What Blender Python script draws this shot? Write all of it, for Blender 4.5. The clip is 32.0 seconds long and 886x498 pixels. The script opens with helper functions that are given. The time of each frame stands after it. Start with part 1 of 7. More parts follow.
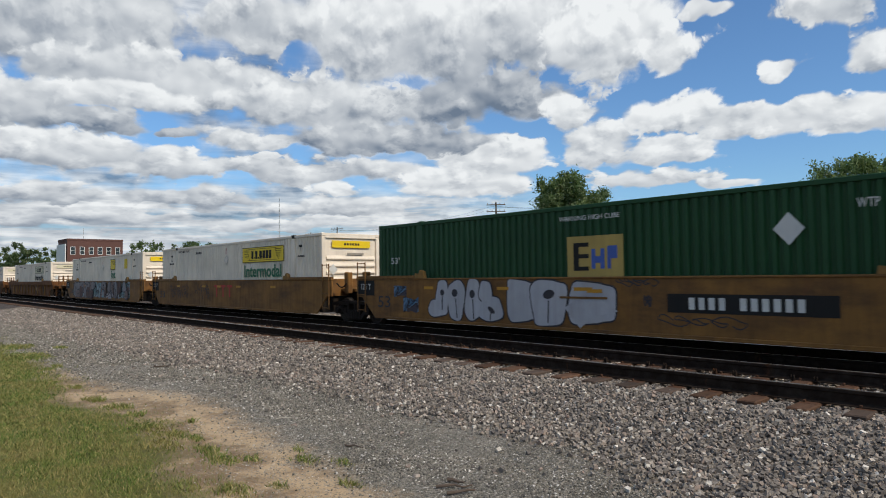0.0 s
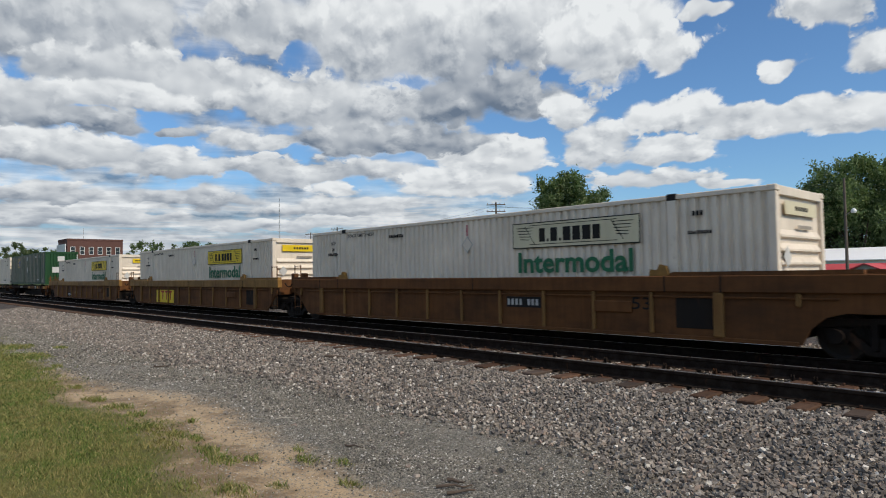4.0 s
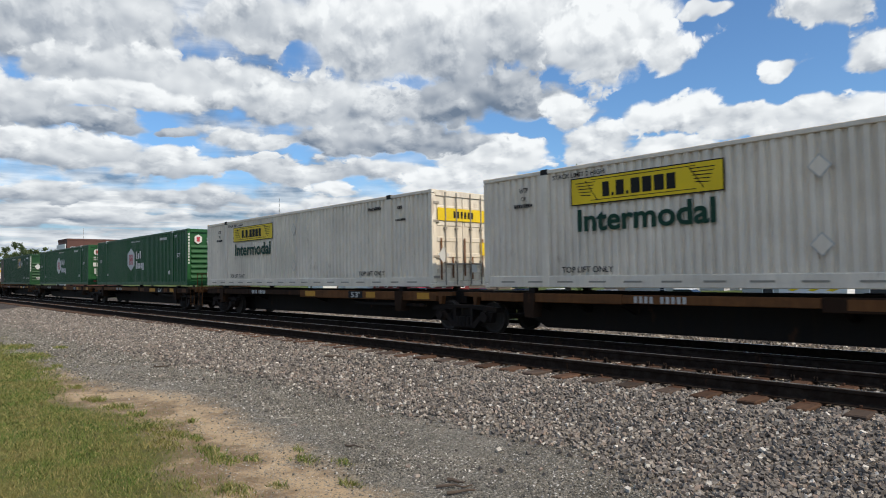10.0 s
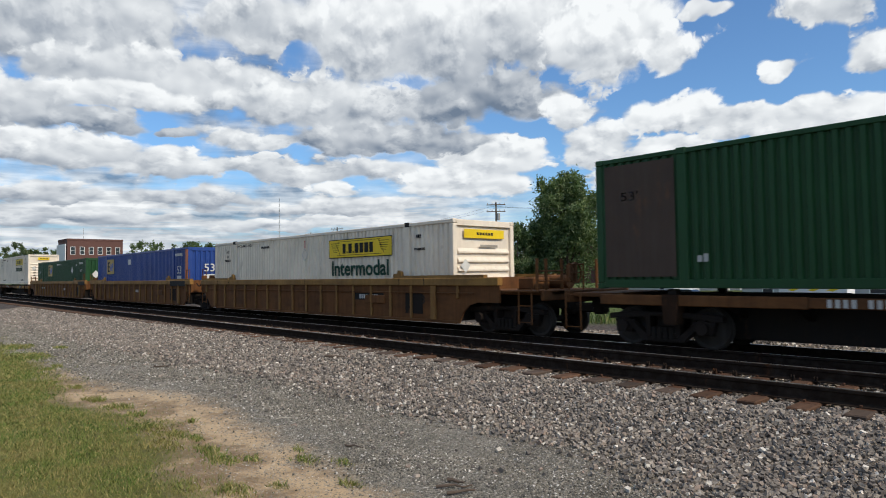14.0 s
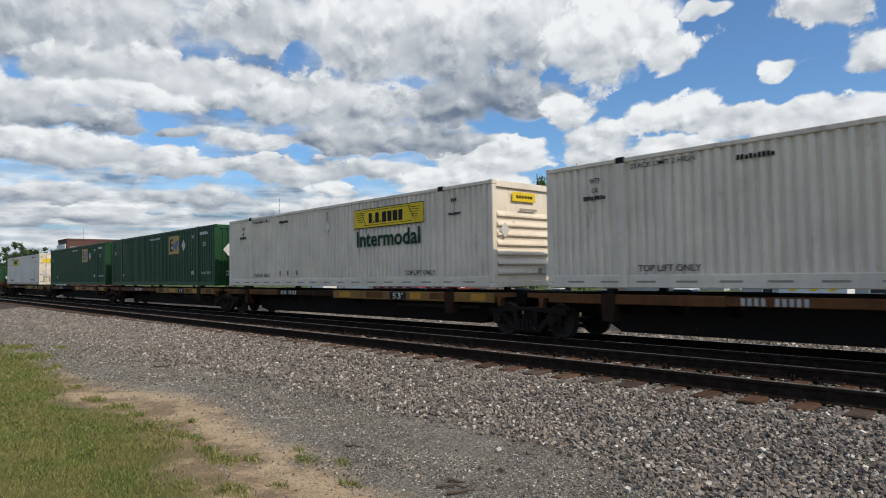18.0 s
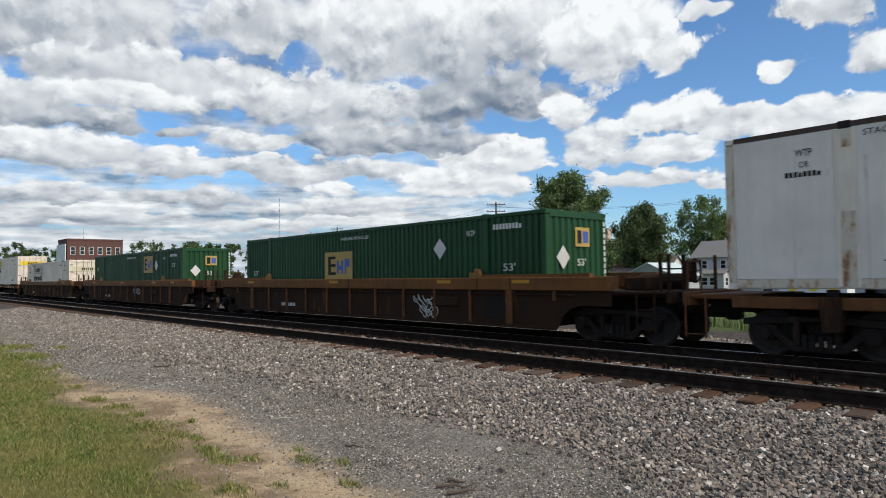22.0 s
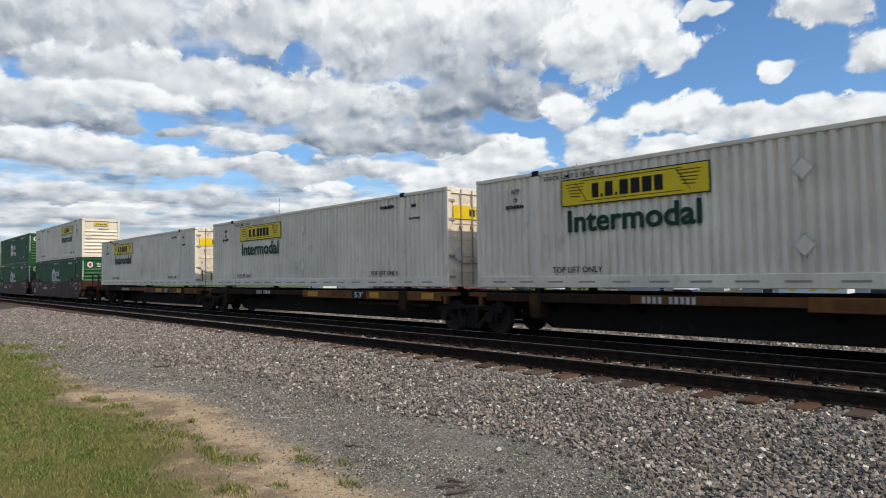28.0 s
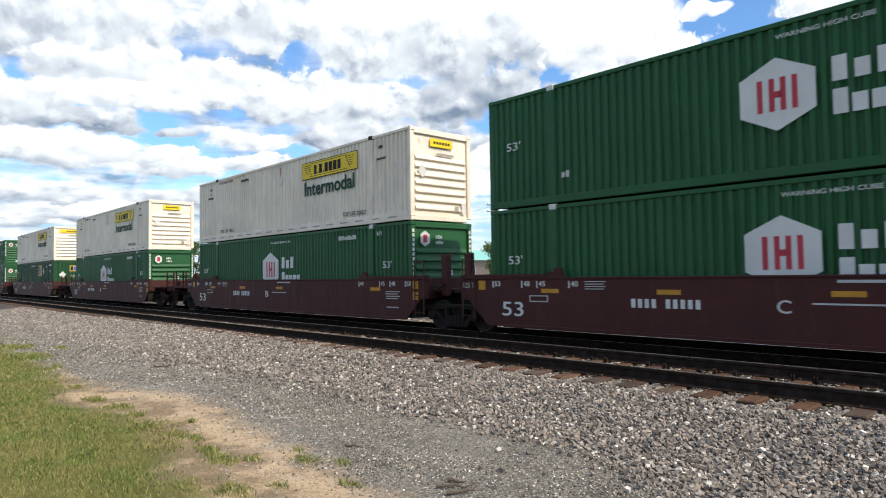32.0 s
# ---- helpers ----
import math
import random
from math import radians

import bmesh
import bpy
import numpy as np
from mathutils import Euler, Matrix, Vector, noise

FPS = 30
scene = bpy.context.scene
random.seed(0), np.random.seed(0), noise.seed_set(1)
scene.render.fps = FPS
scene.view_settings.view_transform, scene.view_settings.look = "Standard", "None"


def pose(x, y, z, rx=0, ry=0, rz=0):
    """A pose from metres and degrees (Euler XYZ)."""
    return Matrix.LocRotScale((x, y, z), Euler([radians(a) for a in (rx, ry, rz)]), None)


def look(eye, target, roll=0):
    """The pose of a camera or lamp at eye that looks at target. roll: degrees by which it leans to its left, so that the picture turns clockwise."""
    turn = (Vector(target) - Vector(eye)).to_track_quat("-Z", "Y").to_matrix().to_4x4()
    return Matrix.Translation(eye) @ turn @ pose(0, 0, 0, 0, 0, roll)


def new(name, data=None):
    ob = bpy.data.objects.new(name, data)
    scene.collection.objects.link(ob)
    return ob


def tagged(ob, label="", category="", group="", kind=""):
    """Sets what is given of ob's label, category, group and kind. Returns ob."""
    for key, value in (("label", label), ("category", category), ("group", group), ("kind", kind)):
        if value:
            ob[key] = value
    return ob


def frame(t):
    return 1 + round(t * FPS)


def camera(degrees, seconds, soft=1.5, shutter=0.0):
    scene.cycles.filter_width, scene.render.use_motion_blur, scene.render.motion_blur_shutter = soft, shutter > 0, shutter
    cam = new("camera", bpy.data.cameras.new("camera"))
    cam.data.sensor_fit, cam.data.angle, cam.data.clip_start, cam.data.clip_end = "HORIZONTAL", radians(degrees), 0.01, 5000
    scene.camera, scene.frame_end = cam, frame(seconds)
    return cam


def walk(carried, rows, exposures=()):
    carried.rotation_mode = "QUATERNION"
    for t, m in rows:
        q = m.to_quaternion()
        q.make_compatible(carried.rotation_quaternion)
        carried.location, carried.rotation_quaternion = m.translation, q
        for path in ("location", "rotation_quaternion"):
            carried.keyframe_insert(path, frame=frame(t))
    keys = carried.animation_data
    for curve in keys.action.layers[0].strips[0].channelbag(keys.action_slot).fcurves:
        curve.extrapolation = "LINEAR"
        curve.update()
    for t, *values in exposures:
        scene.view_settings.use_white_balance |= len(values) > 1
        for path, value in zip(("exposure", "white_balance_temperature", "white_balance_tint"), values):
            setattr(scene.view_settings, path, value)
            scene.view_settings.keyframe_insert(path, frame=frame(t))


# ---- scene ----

# ================= camera =================
cam = camera(69.15, 32.0, soft=1.0, shutter=0.07)
EYE = (0.0, 0.0, 1.383)
VIEW = look(EYE, (-73.559, 67.625, 1.383 + 3.994), roll=-0.828)
walk(cam, [(0.0, VIEW), (32.0, VIEW)],
     exposures=[(t, s, 6800.0, 10.0) for t, s in ((0.0, -0.42), (1.0, -0.42), (2.0, -0.50), (3.0, -0.50), (6.0, -0.52), (7.0, -0.28), (9.0, -0.3), (12.0, -0.3), (13.0, -0.25), (14.0, -0.30), (17.0, -0.42), (19.0, -0.32), (20.0, -0.20), (21.0, -0.25), (22.0, -0.30), (23.0, -0.36), (24.0, -0.34), (25.0, -0.36), (28.0, -0.3), (30.0, -0.35), (30.5, -0.10), (31.0, 0.18), (32.0, 0.27))])

# ================= world, sun =================
SUN_AZ, SUN_EL = radians(8.0), radians(45.0)      # azimuth from +x towards +y
sun_dir = Vector((math.cos(SUN_EL) * math.cos(SUN_AZ), math.cos(SUN_EL) * math.sin(SUN_AZ), math.sin(SUN_EL)))


class Nodes:
    """Short hand for a node tree."""

    def __init__(self, tree):
        self.tree = tree

    def add(self, kind, **sets):
        n = self.tree.nodes.new("ShaderNode" + kind)
        for k, v in sets.items():
            if k == "operation":
                n.operation = v
            elif k == "blend_type":
                n.blend_type = v
            elif k == "data_type":
                n.data_type = v
            else:
                raise ValueError(k)
        return n

    def link(self, a, b):
        self.tree.links.new(a, b)

    def feed(self, socket, value):
        if isinstance(value, (int, float, tuple)):
            socket.default_value = value
        else:
            self.link(value, socket)

    def math(self, op, a, b=0.0, clamp=False):
        n = self.add("Math", operation=op)
        n.use_clamp = clamp
        self.feed(n.inputs[0], a), self.feed(n.inputs[1], b)
        return n.outputs[0]

    def vmath(self, op, a, b=(0, 0, 0)):
        n = self.add("VectorMath", operation=op)
        self.feed(n.inputs[0], a), self.feed(n.inputs[1], b)
        return n.outputs["Value"] if op in ("DOT_PRODUCT", "LENGTH", "DISTANCE") else n.outputs[0]

    def noise(self, vec, scale, detail=4.0, rough=0.55, distort=0.0, dims="3D"):
        n = self.add("TexNoise")
        n.noise_dimensions = dims
        self.feed(n.inputs["Vector"], vec)
        n.inputs["Scale"].default_value = scale
        n.inputs["Detail"].default_value = detail
        n.inputs["Roughness"].default_value = rough
        n.inputs["Distortion"].default_value = distort
        return n.outputs[0]

    def span(self, v, a, b, c=0.0, d=1.0, smooth=False):
        n = self.add("MapRange")
        if smooth:
            n.interpolation_type = "SMOOTHSTEP"
        self.feed(n.inputs[0], v)
        for i, x in enumerate((a, b, c, d)):
            self.feed(n.inputs[1 + i], x)
        return n.outputs[0]

    def mix(self, f, a, b, how="MIX"):
        n = self.add("Mix", data_type="RGBA", blend_type=how)
        self.feed(n.inputs["Factor"], f)
        self.feed(n.inputs["A"] if False else n.inputs[6], a)
        self.feed(n.inputs[7], b)
        return n.outputs[2]

    def xyz(self, x, y, z):
        n = self.add("CombineXYZ")
        for i, v in enumerate((x, y, z)):
            self.feed(n.inputs[i], v)
        return n.outputs[0]

    def split(self, v):
        n = self.add("SeparateXYZ")
        self.link(v, n.inputs[0])
        return n.outputs


# Clouds, the far and low ones first: azimuth and elevation of the middle (degrees, azimuth from +y towards -x), half width,
# height above and below the middle, tone of the sunlit top and of the base.
CLOUDS_FAR = [
    (78.9, 6.51, 4.4, 0.94, 0.68, 0.85, 0.37),
    (69.2, 6.59, 5.7, 1.02, 0.75, 0.80, 0.32),
    (58.5, 5.81, 5.3, 0.98, 0.69, 0.85, 0.37),
    (74.2, 4.80, 6.0, 0.72, 0.54, 0.80, 0.47),
    (62.8, 4.51, 5.6, 0.68, 0.53, 0.85, 0.47),
    (80.6, 4.43, 2.5, 0.59, 0.42, 0.75, 0.37),
    (52.1, 6.31, 3.0, 0.90, 0.70, 0.90, 0.67),
    (29.4, 7.80, 5.5, 0.95, 0.85, 0.80, 0.60),
    (23.3, 6.94, 2.3, 0.55, 0.46, 0.85, 0.70),
    (58.5, 9.10, 9.2, 1.26, 1.07, 0.80, 0.50),
    (45.0, 8.07, 6.1, 1.59, 1.50, 0.92, 0.62),
    (70.5, 9.30, 5.6, 1.28, 1.01, 1.00, 0.50),
    (78.1, 10.10, 6.8, 1.53, 1.19, 1.00, 0.45),
    (56.6, 7.50, 2.4, 0.79, 0.69, 1.00, 0.75),
    (62.8, 10.29, 1.3, 0.33, 0.24, 1.00, 0.90),
    (63.3, 11.51, 4.5, 0.71, 0.62, 0.78, 0.60),
    (70.1, 11.79, 2.2, 0.81, 0.63, 0.62, 0.50),
]
CLOUDS_MID = [
    (42.9, 10.65, 5.5, 1.57, 1.88, 0.92, 0.68),
    (40.4, 11.05, 3.0, 1.07, 1.08, 1.00, 0.75),
    (27.5, 10.03, 3.4, 1.57, 1.02, 0.92, 0.66),
    (33.5, 11.06, 3.6, 1.99, 1.73, 0.95, 0.50),
    (21.4, 11.81, 5.1, 1.31, 1.24, 0.86, 0.64),
    (13.5, 11.12, 3.5, 1.70, 1.23, 0.90, 0.66),
    (17.1, 12.38, 2.8, 1.17, 1.27, 0.95, 0.70),
    (27.7, 12.95, 4.5, 1.82, 1.56, 1.10, 0.58),
    (19.1, 15.64, 1.6, 0.79, 0.67, 0.92, 0.78),
]
CLOUDS_HIGH = [
    (80.1, 18.94, 12.0, 5.30, 2.77, 0.66, 0.50),
    (67.9, 15.91, 14.7, 2.30, 2.16, 0.84, 0.52),
    (77.8, 12.26, 7.2, 1.18, 1.02, 0.60, 0.28),
    (75.5, 14.29, 5.4, 1.36, 0.94, 1.10, 0.66),
    (81.1, 13.80, 3.9, 1.36, 1.30, 0.86, 0.52),
    (56.5, 14.68, 9.9, 2.16, 2.01, 0.86, 0.42),
]
CLOUDS_TOP = [
    (51.5, 11.95, 8.6, 1.56, 1.27, 0.50, 0.16),
    (62.8, 20.76, 6.2, 1.95, 1.77, 0.66, 0.55),
    (51.9, 19.44, 7.1, 4.47, 2.79, 1.00, 0.55),
    (43.3, 15.50, 8.6, 2.08, 2.11, 0.44, 0.16),
    (43.8, 21.17, 15.7, 6.46, 4.24, 1.05, 0.34),
    (32.6, 19.54, 5.5, 3.56, 3.43, 1.10, 0.50),
    (27.5, 18.28, 2.6, 1.56, 1.76, 1.00, 0.72),
    (36.4, 13.94, 2.4, 1.69, 1.52, 1.00, 0.64),
    (25.0, 20.93, 1.8, 0.58, 0.59, 0.75, 0.70),
    (15.5, 19.46, 3.5, 2.30, 1.65, 0.90, 0.55),
    (13.1, 15.62, 2.6, 1.72, 1.42, 0.97, 0.66),
]


def cloud_relief(octaves):
    """Node group: billows on the clouds' coordinates, as one height."""
    g = bpy.data.node_groups.new("cloud_relief", "ShaderNodeTree")
    g.interface.new_socket("flat", in_out="INPUT", socket_type="NodeSocketVector")
    g.interface.new_socket("height", in_out="OUTPUT", socket_type="NodeSocketFloat")
    n = Nodes(g)
    i, o = g.nodes.new("NodeGroupInput"), g.nodes.new("NodeGroupOutput")
    flat = i.outputs[0]
    fine = n.span(n.noise(flat, 2.4, octaves, 0.54, 0.15, "2D"), 0.25, 0.75, -1.0, 1.0)
    puff = n.add("TexVoronoi")
    puff.feature, puff.voronoi_dimensions = "F1", "2D"
    puff.inputs["Scale"].default_value, puff.inputs["Detail"].default_value, puff.inputs["Roughness"].default_value = 3.4, octaves * 0.5, 0.5
    sway = n.noise(flat, 5.0, 3.0, 0.6, 0.0, "2D")
    n.link(n.vmath("ADD", flat, n.xyz(n.span(sway, 0.0, 1.0, -0.16, 0.16), n.span(sway, 0.0, 1.0, 0.12, -0.12), 0.0)), puff.inputs["Vector"])
    n.link(n.math("ADD", n.math("MULTIPLY", fine, 0.62), n.span(puff.outputs["Distance"], 0.1, 0.75, 0.42, -0.42)), o.inputs[0])
    return g


def make_world():
    w = bpy.data.worlds.new("sky")
    scene.world = w
    w.use_nodes = True
    w.node_tree.nodes.clear()
    n = Nodes(w.node_tree)
    sky = n.add("TexSky")
    sky.sky_type, sky.sun_disc = "NISHITA", False
    sky.sun_elevation, sky.sun_rotation = SUN_EL, radians(90) - SUN_AZ
    sky.air_density, sky.dust_density, sky.ozone_density = 1.0, 0.6, 1.6
    blue = n.mix(1.0, sky.outputs[0], (0.100, 0.146, 0.190, 1.0), "MULTIPLY")
    d = n.vmath("NORMALIZE", n.add("TexCoord").outputs["Generated"])
    x, y, z = n.split(d)
    az = n.math("MULTIPLY", n.math("ARCTAN2", n.math("MULTIPLY", x, -1.0), y), 57.2958)
    el = n.math("MULTIPLY", n.math("ARCSINE", z), 57.2958)
    rise = n.math("MULTIPLY", n.math("LOGARITHM", n.math("ADD", n.math("MAXIMUM", el, 0.0), 5.0), 2.71828), 2.6)
    flat = n.xyz(n.math("MULTIPLY", az, 0.095), rise, 0.0)
    crisp, soft = cloud_relief(6.0), cloud_relief(2.5)

    def relief(group, vec):
        g = w.node_tree.nodes.new("ShaderNodeGroup")
        g.node_tree = group
        n.feed(g.inputs[0], vec)
        return g.outputs[0]
    here = relief(crisp, flat)
    # billows are brighter where they rise towards the sun, up and to the right
    lit = n.math("MULTIPLY", n.math("SUBTRACT", relief(soft, flat), relief(soft, n.vmath("ADD", flat, (-0.05, 0.085, 0.0)))), 0.30)
    broad = n.span(n.noise(flat, 1.1, 3.0, 0.55, 0.0, "2D"), 0.25, 0.75, -1.0, 1.0)
    shade = n.math("ADD", n.math("ADD", lit, n.math("MULTIPLY", here, 0.07)), n.math("MULTIPLY", broad, 0.09))
    warp = n.add("TexNoise")
    warp.noise_dimensions = "2D"
    n.link(flat, warp.inputs["Vector"])
    warp.inputs["Scale"].default_value, warp.inputs["Detail"].default_value = 2.2, 3.0
    bent = n.vmath("ADD", n.xyz(az, el, 0.0), n.vmath("MULTIPLY", n.vmath("SUBTRACT", warp.outputs[1], (0.5, 0.5, 0.5)), (4.0, 2.2, 0.0)))
    bx, by, _ = n.split(bent)
    rough = n.math("MULTIPLY", here, 0.42)
    dark, bright = (0.195, 0.268, 0.385, 1.0), (1.11, 1.18, 1.25, 1.0)
    # thin, streaked deck low in the distance, and broken cloud over the rest of the sky
    streak = n.noise(n.xyz(n.math("MULTIPLY", az, 0.05), n.math("MULTIPLY", rise, 2.3), 0.0), 1.7, 5.0, 0.6, 0.2, "2D")
    deck = n.math("MULTIPLY", n.span(az, 30.0, 52.0, smooth=True), n.span(by, 8.6, 6.4, smooth=True))
    ahead = n.vmath("DOT_PRODUCT", d, (-0.7356, 0.6762, 0.04))
    rest = n.math("MULTIPLY", n.span(ahead, 0.72, 0.60), n.span(n.math("ADD", broad, rough), -0.30, 0.40, smooth=True))
    veil = n.math("MULTIPLY", n.math("MULTIPLY", n.span(az, 44.0, 58.0, smooth=True), n.span(ahead, 0.60, 0.72)), n.span(n.math("ADD", n.math("MULTIPLY", broad, 1.0), rough), -0.75, 0.45, 0.0, 0.85, smooth=True))
    rest = n.math("MAXIMUM", rest, veil)
    cover = n.math("MAXIMUM", n.math("MULTIPLY", deck, n.span(streak, 0.30, 0.52, 0.25, 1.0)), rest)
    tone = n.math("ADD", n.span(streak, 0.30, 0.68, 0.15, 1.0), shade)
    for a, e, wide, up, down, top, base in CLOUDS_FAR + CLOUDS_MID + CLOUDS_HIGH + CLOUDS_TOP:
        dy = n.math("SUBTRACT", by, e)
        dx = n.math("MULTIPLY", n.math("SUBTRACT", bx, a), 1 / wide)
        vy = n.math("MAXIMUM", n.math("MULTIPLY", dy, 1 / up), n.math("MULTIPLY", dy, -1 / down))
        reach = n.math("SUBTRACT", n.math("POWER", n.math("ADD", n.math("MULTIPLY", dx, dx), n.math("MULTIPLY", vy, vy)), 0.5), rough)
        own_cover = n.span(reach, 1.28, 0.98, smooth=True)
        own_tone = n.math("ADD", n.span(dy, -down * 1.1, up * 0.75, base, top, smooth=True), shade)
        gap = n.math("SUBTRACT", 1.0, own_cover)
        tone = n.math("ADD", n.math("MULTIPLY", tone, gap), n.math("MULTIPLY", own_tone, own_cover))
        cover = n.math("SUBTRACT", 1.0, n.math("MULTIPLY", gap, n.math("SUBTRACT", 1.0, cover)))
    cloud = n.mix(n.math("ADD", tone, n.span(az, 50.0, 64.0, 0.0, -0.07), clamp=True), dark, bright)
    glare = n.span(n.vmath("DOT_PRODUCT", d, tuple(sun_dir)), 0.25, 1.0, 1.0, 2.4, smooth=True)
    cloud = n.mix(1.0, cloud, n.xyz(glare, glare, glare), "MULTIPLY")
    haze = n.span(z, 0.0, 0.09, 0.40, 0.0)
    col = n.mix(cover, blue, cloud)
    col = n.mix(haze, col, (0.50, 0.63, 0.80, 1.0))
    bg = n.add("Background")
    n.link(col, bg.inputs[0])
    bg.inputs[1].default_value = 1.0
    n.link(bg.outputs[0], n.add("OutputWorld").inputs[0])


make_world()
sun = new("sun", bpy.data.lights.new("sun", "SUN"))
sun.data.energy, sun.data.angle, sun.data.color = 4.2, radians(0.53), (1.0, 0.90, 0.76)
sun.matrix_world = look(sun_dir * 300, (0, 0, 0))

# ================= materials =================


def material(name):
    m = bpy.data.materials.new(name)
    m.use_nodes = True
    m.node_tree.nodes.clear()
    n = Nodes(m.node_tree)
    b = n.add("BsdfPrincipled")
    n.link(b.outputs[0], n.add("OutputMaterial").inputs[0])
    return m, n, b


def bump(n, b, height, strength, distance):
    k = n.add("Bump")
    k.inputs["Strength"].default_value, k.inputs["Distance"].default_value = strength, distance
    n.link(height, k.inputs["Height"])
    n.link(k.outputs[0], b.inputs["Normal"])


def own(n):
    """Coordinates of the thing itself, shifted at random from piece to piece."""
    c = n.add("TexCoord").outputs["Object"]
    r = n.add("ObjectInfo").outputs["Random"]
    return n.vmath("ADD", c, n.xyz(n.math("MULTIPLY", r, 37.0), n.math("MULTIPLY", r, 11.0), 0.0))


def paint(name, colour, rough=0.5, grime=0.25, rust=0.0, grime_colour=(0.10, 0.085, 0.07), streak=True, metal=0.0, spec=0.3, mottle=0.0):
    """Painted steel: faded patches, streaks of dirt, spots of rust."""
    m, n, b = material(name)
    c = own(n)
    patch = n.span(n.noise(c, 0.7, 4.0, 0.6), 0.3, 0.7, 0.86, 1.10)
    col = n.mix(1.0, (*colour, 1.0), n.xyz(patch, patch, patch), "MULTIPLY")
    run = n.noise(n.vmath("MULTIPLY", c, (7.0, 7.0, 0.55 if streak else 7.0)), 1.0, 5.0, 0.65)
    dirt = n.math("MULTIPLY", n.span(run, 0.42, 0.80), grime)
    speck = n.math("MULTIPLY", n.span(n.noise(c, 16.0, 4.0, 0.7), 0.50, 0.75), grime * 0.5)
    col = n.mix(n.math("MAXIMUM", dirt, speck), col, (*grime_colour, 1.0))
    if mottle:
        worn = n.span(n.noise(n.vmath("MULTIPLY", c, (0.55, 1.0, 1.3)), 1.0, 7.0, 0.68), 0.42, 0.66)
        col = n.mix(n.math("MULTIPLY", worn, mottle), col, (*grime_colour, 1.0))
    if rust:
        spot = n.span(n.noise(n.vmath("MULTIPLY", c, (2.4, 2.4, 0.9)), 1.0, 7.0, 0.7), 0.62 - 0.22 * rust, 0.78, 0.0, 1.0)
        col = n.mix(n.math("MULTIPLY", spot, min(1.0, 0.55 + rust)), col, (0.15, 0.062, 0.024, 1.0))
    n.link(col, b.inputs["Base Color"])
    n.link(n.span(run, 0.3, 0.7, rough - 0.08, rough + 0.15), b.inputs["Roughness"])
    b.inputs["Metallic"].default_value = metal
    b.inputs["Specular IOR Level"].default_value = spec
    bump(n, b, n.noise(c, 9.0, 4.0, 0.6), 0.12, 0.01)
    return m


WHITE = paint("white_container_paint", (0.73, 0.638, 0.515), 0.5, 0.24, 0.06, (0.33, 0.25, 0.17), spec=0.2)
CREAM = paint("weathered_white_paint", (0.74, 0.66, 0.53), 0.5, 0.34, 0.26, (0.32, 0.22, 0.13))
REEFER = paint("rusted_white_paint", (0.66, 0.61, 0.53), 0.45, 0.14, 0.1, (0.30, 0.22, 0.14))
GREEN = paint("green_container_paint", (0.009, 0.053, 0.0145), 0.48, 0.18, 0.0, (0.02, 0.045, 0.03))
GREEN_B = paint("bright_green_container_paint", (0.012, 0.078, 0.022), 0.46, 0.15, 0.0, (0.02, 0.05, 0.03))
BLUE = paint("blue_container_paint", (0.016, 0.050, 0.210), 0.4, 0.15, 0.0, (0.03, 0.04, 0.08))
ORANGE = paint("orange_paint", (0.62, 0.17, 0.05), 0.5, 0.15)
GREY_POST = paint("bare_post_paint", (0.31, 0.275, 0.225), 0.6, 0.35, 0.15, spec=0.15)
BROWN_PANEL = paint("brown_patch_panel", (0.060, 0.036, 0.024), 0.6, 0.4, 0.2)
YELLOW_CAR = paint("weathered_yellow_car_paint", (0.235, 0.112, 0.030), 0.6, 0.55, 0.30, (0.060, 0.033, 0.020), spec=0.15, mottle=0.75)
BROWN_CAR = paint("rusty_brown_car_paint", (0.150, 0.062, 0.022), 0.7, 0.5, 0.3, (0.042, 0.023, 0.014), spec=0.1, mottle=0.6)
DARK_CAR = paint("dark_brown_car_paint", (0.032, 0.017, 0.010), 0.8, 0.5, 0.25, (0.026, 0.017, 0.012), spec=0.08)
MAROON = paint("maroon_car_paint", (0.062, 0.018, 0.015), 0.55, 0.35, 0.05, (0.035, 0.018, 0.015), spec=0.15, mottle=0.35)
SILL_YELLOW = paint("dull_yellow_sill_paint", (0.28, 0.150, 0.042), 0.6, 0.55, 0.30, (0.09, 0.05, 0.024), spec=0.15, mottle=0.55)
RIB = paint("faded_yellow_rib_paint", (0.22, 0.115, 0.040), 0.7, 0.5, 0.3, (0.08, 0.042, 0.02), spec=0.1)
CHORD_RUST = paint("orange_brown_chord_paint", (0.175, 0.072, 0.020), 0.6, 0.55, 0.30, (0.07, 0.035, 0.018), spec=0.12, mottle=0.5)
SAFETY = paint("yellow_reflector", (0.46, 0.215, 0.016), 0.55, 0.25)
BLACK = paint("black_underframe_steel", (0.017, 0.014, 0.012), 0.75, 0.5, 0.06, (0.035, 0.025, 0.017), spec=0.1)
TRUCK = paint("greasy_truck_steel", (0.015, 0.011, 0.009), 0.7, 0.4, 0.05, (0.045, 0.030, 0.020), spec=0.12)
WHEEL = paint("worn_wheel_steel", (0.030, 0.024, 0.020), 0.6, 0.4, 0.1, spec=0.2)
SIGN_YELLOW = paint("yellow_sign_paint", (0.72, 0.50, 0.010), 0.45, 0.12, 0.0, (0.35, 0.26, 0.08))
SIGN_FADED = paint("faded_sign_paint", (0.62, 0.56, 0.38), 0.5, 0.25, 0.0, (0.4, 0.34, 0.22))
LOGO_GOLD = paint("gold_logo_paint", (0.42, 0.285, 0.075), 0.5, 0.2)
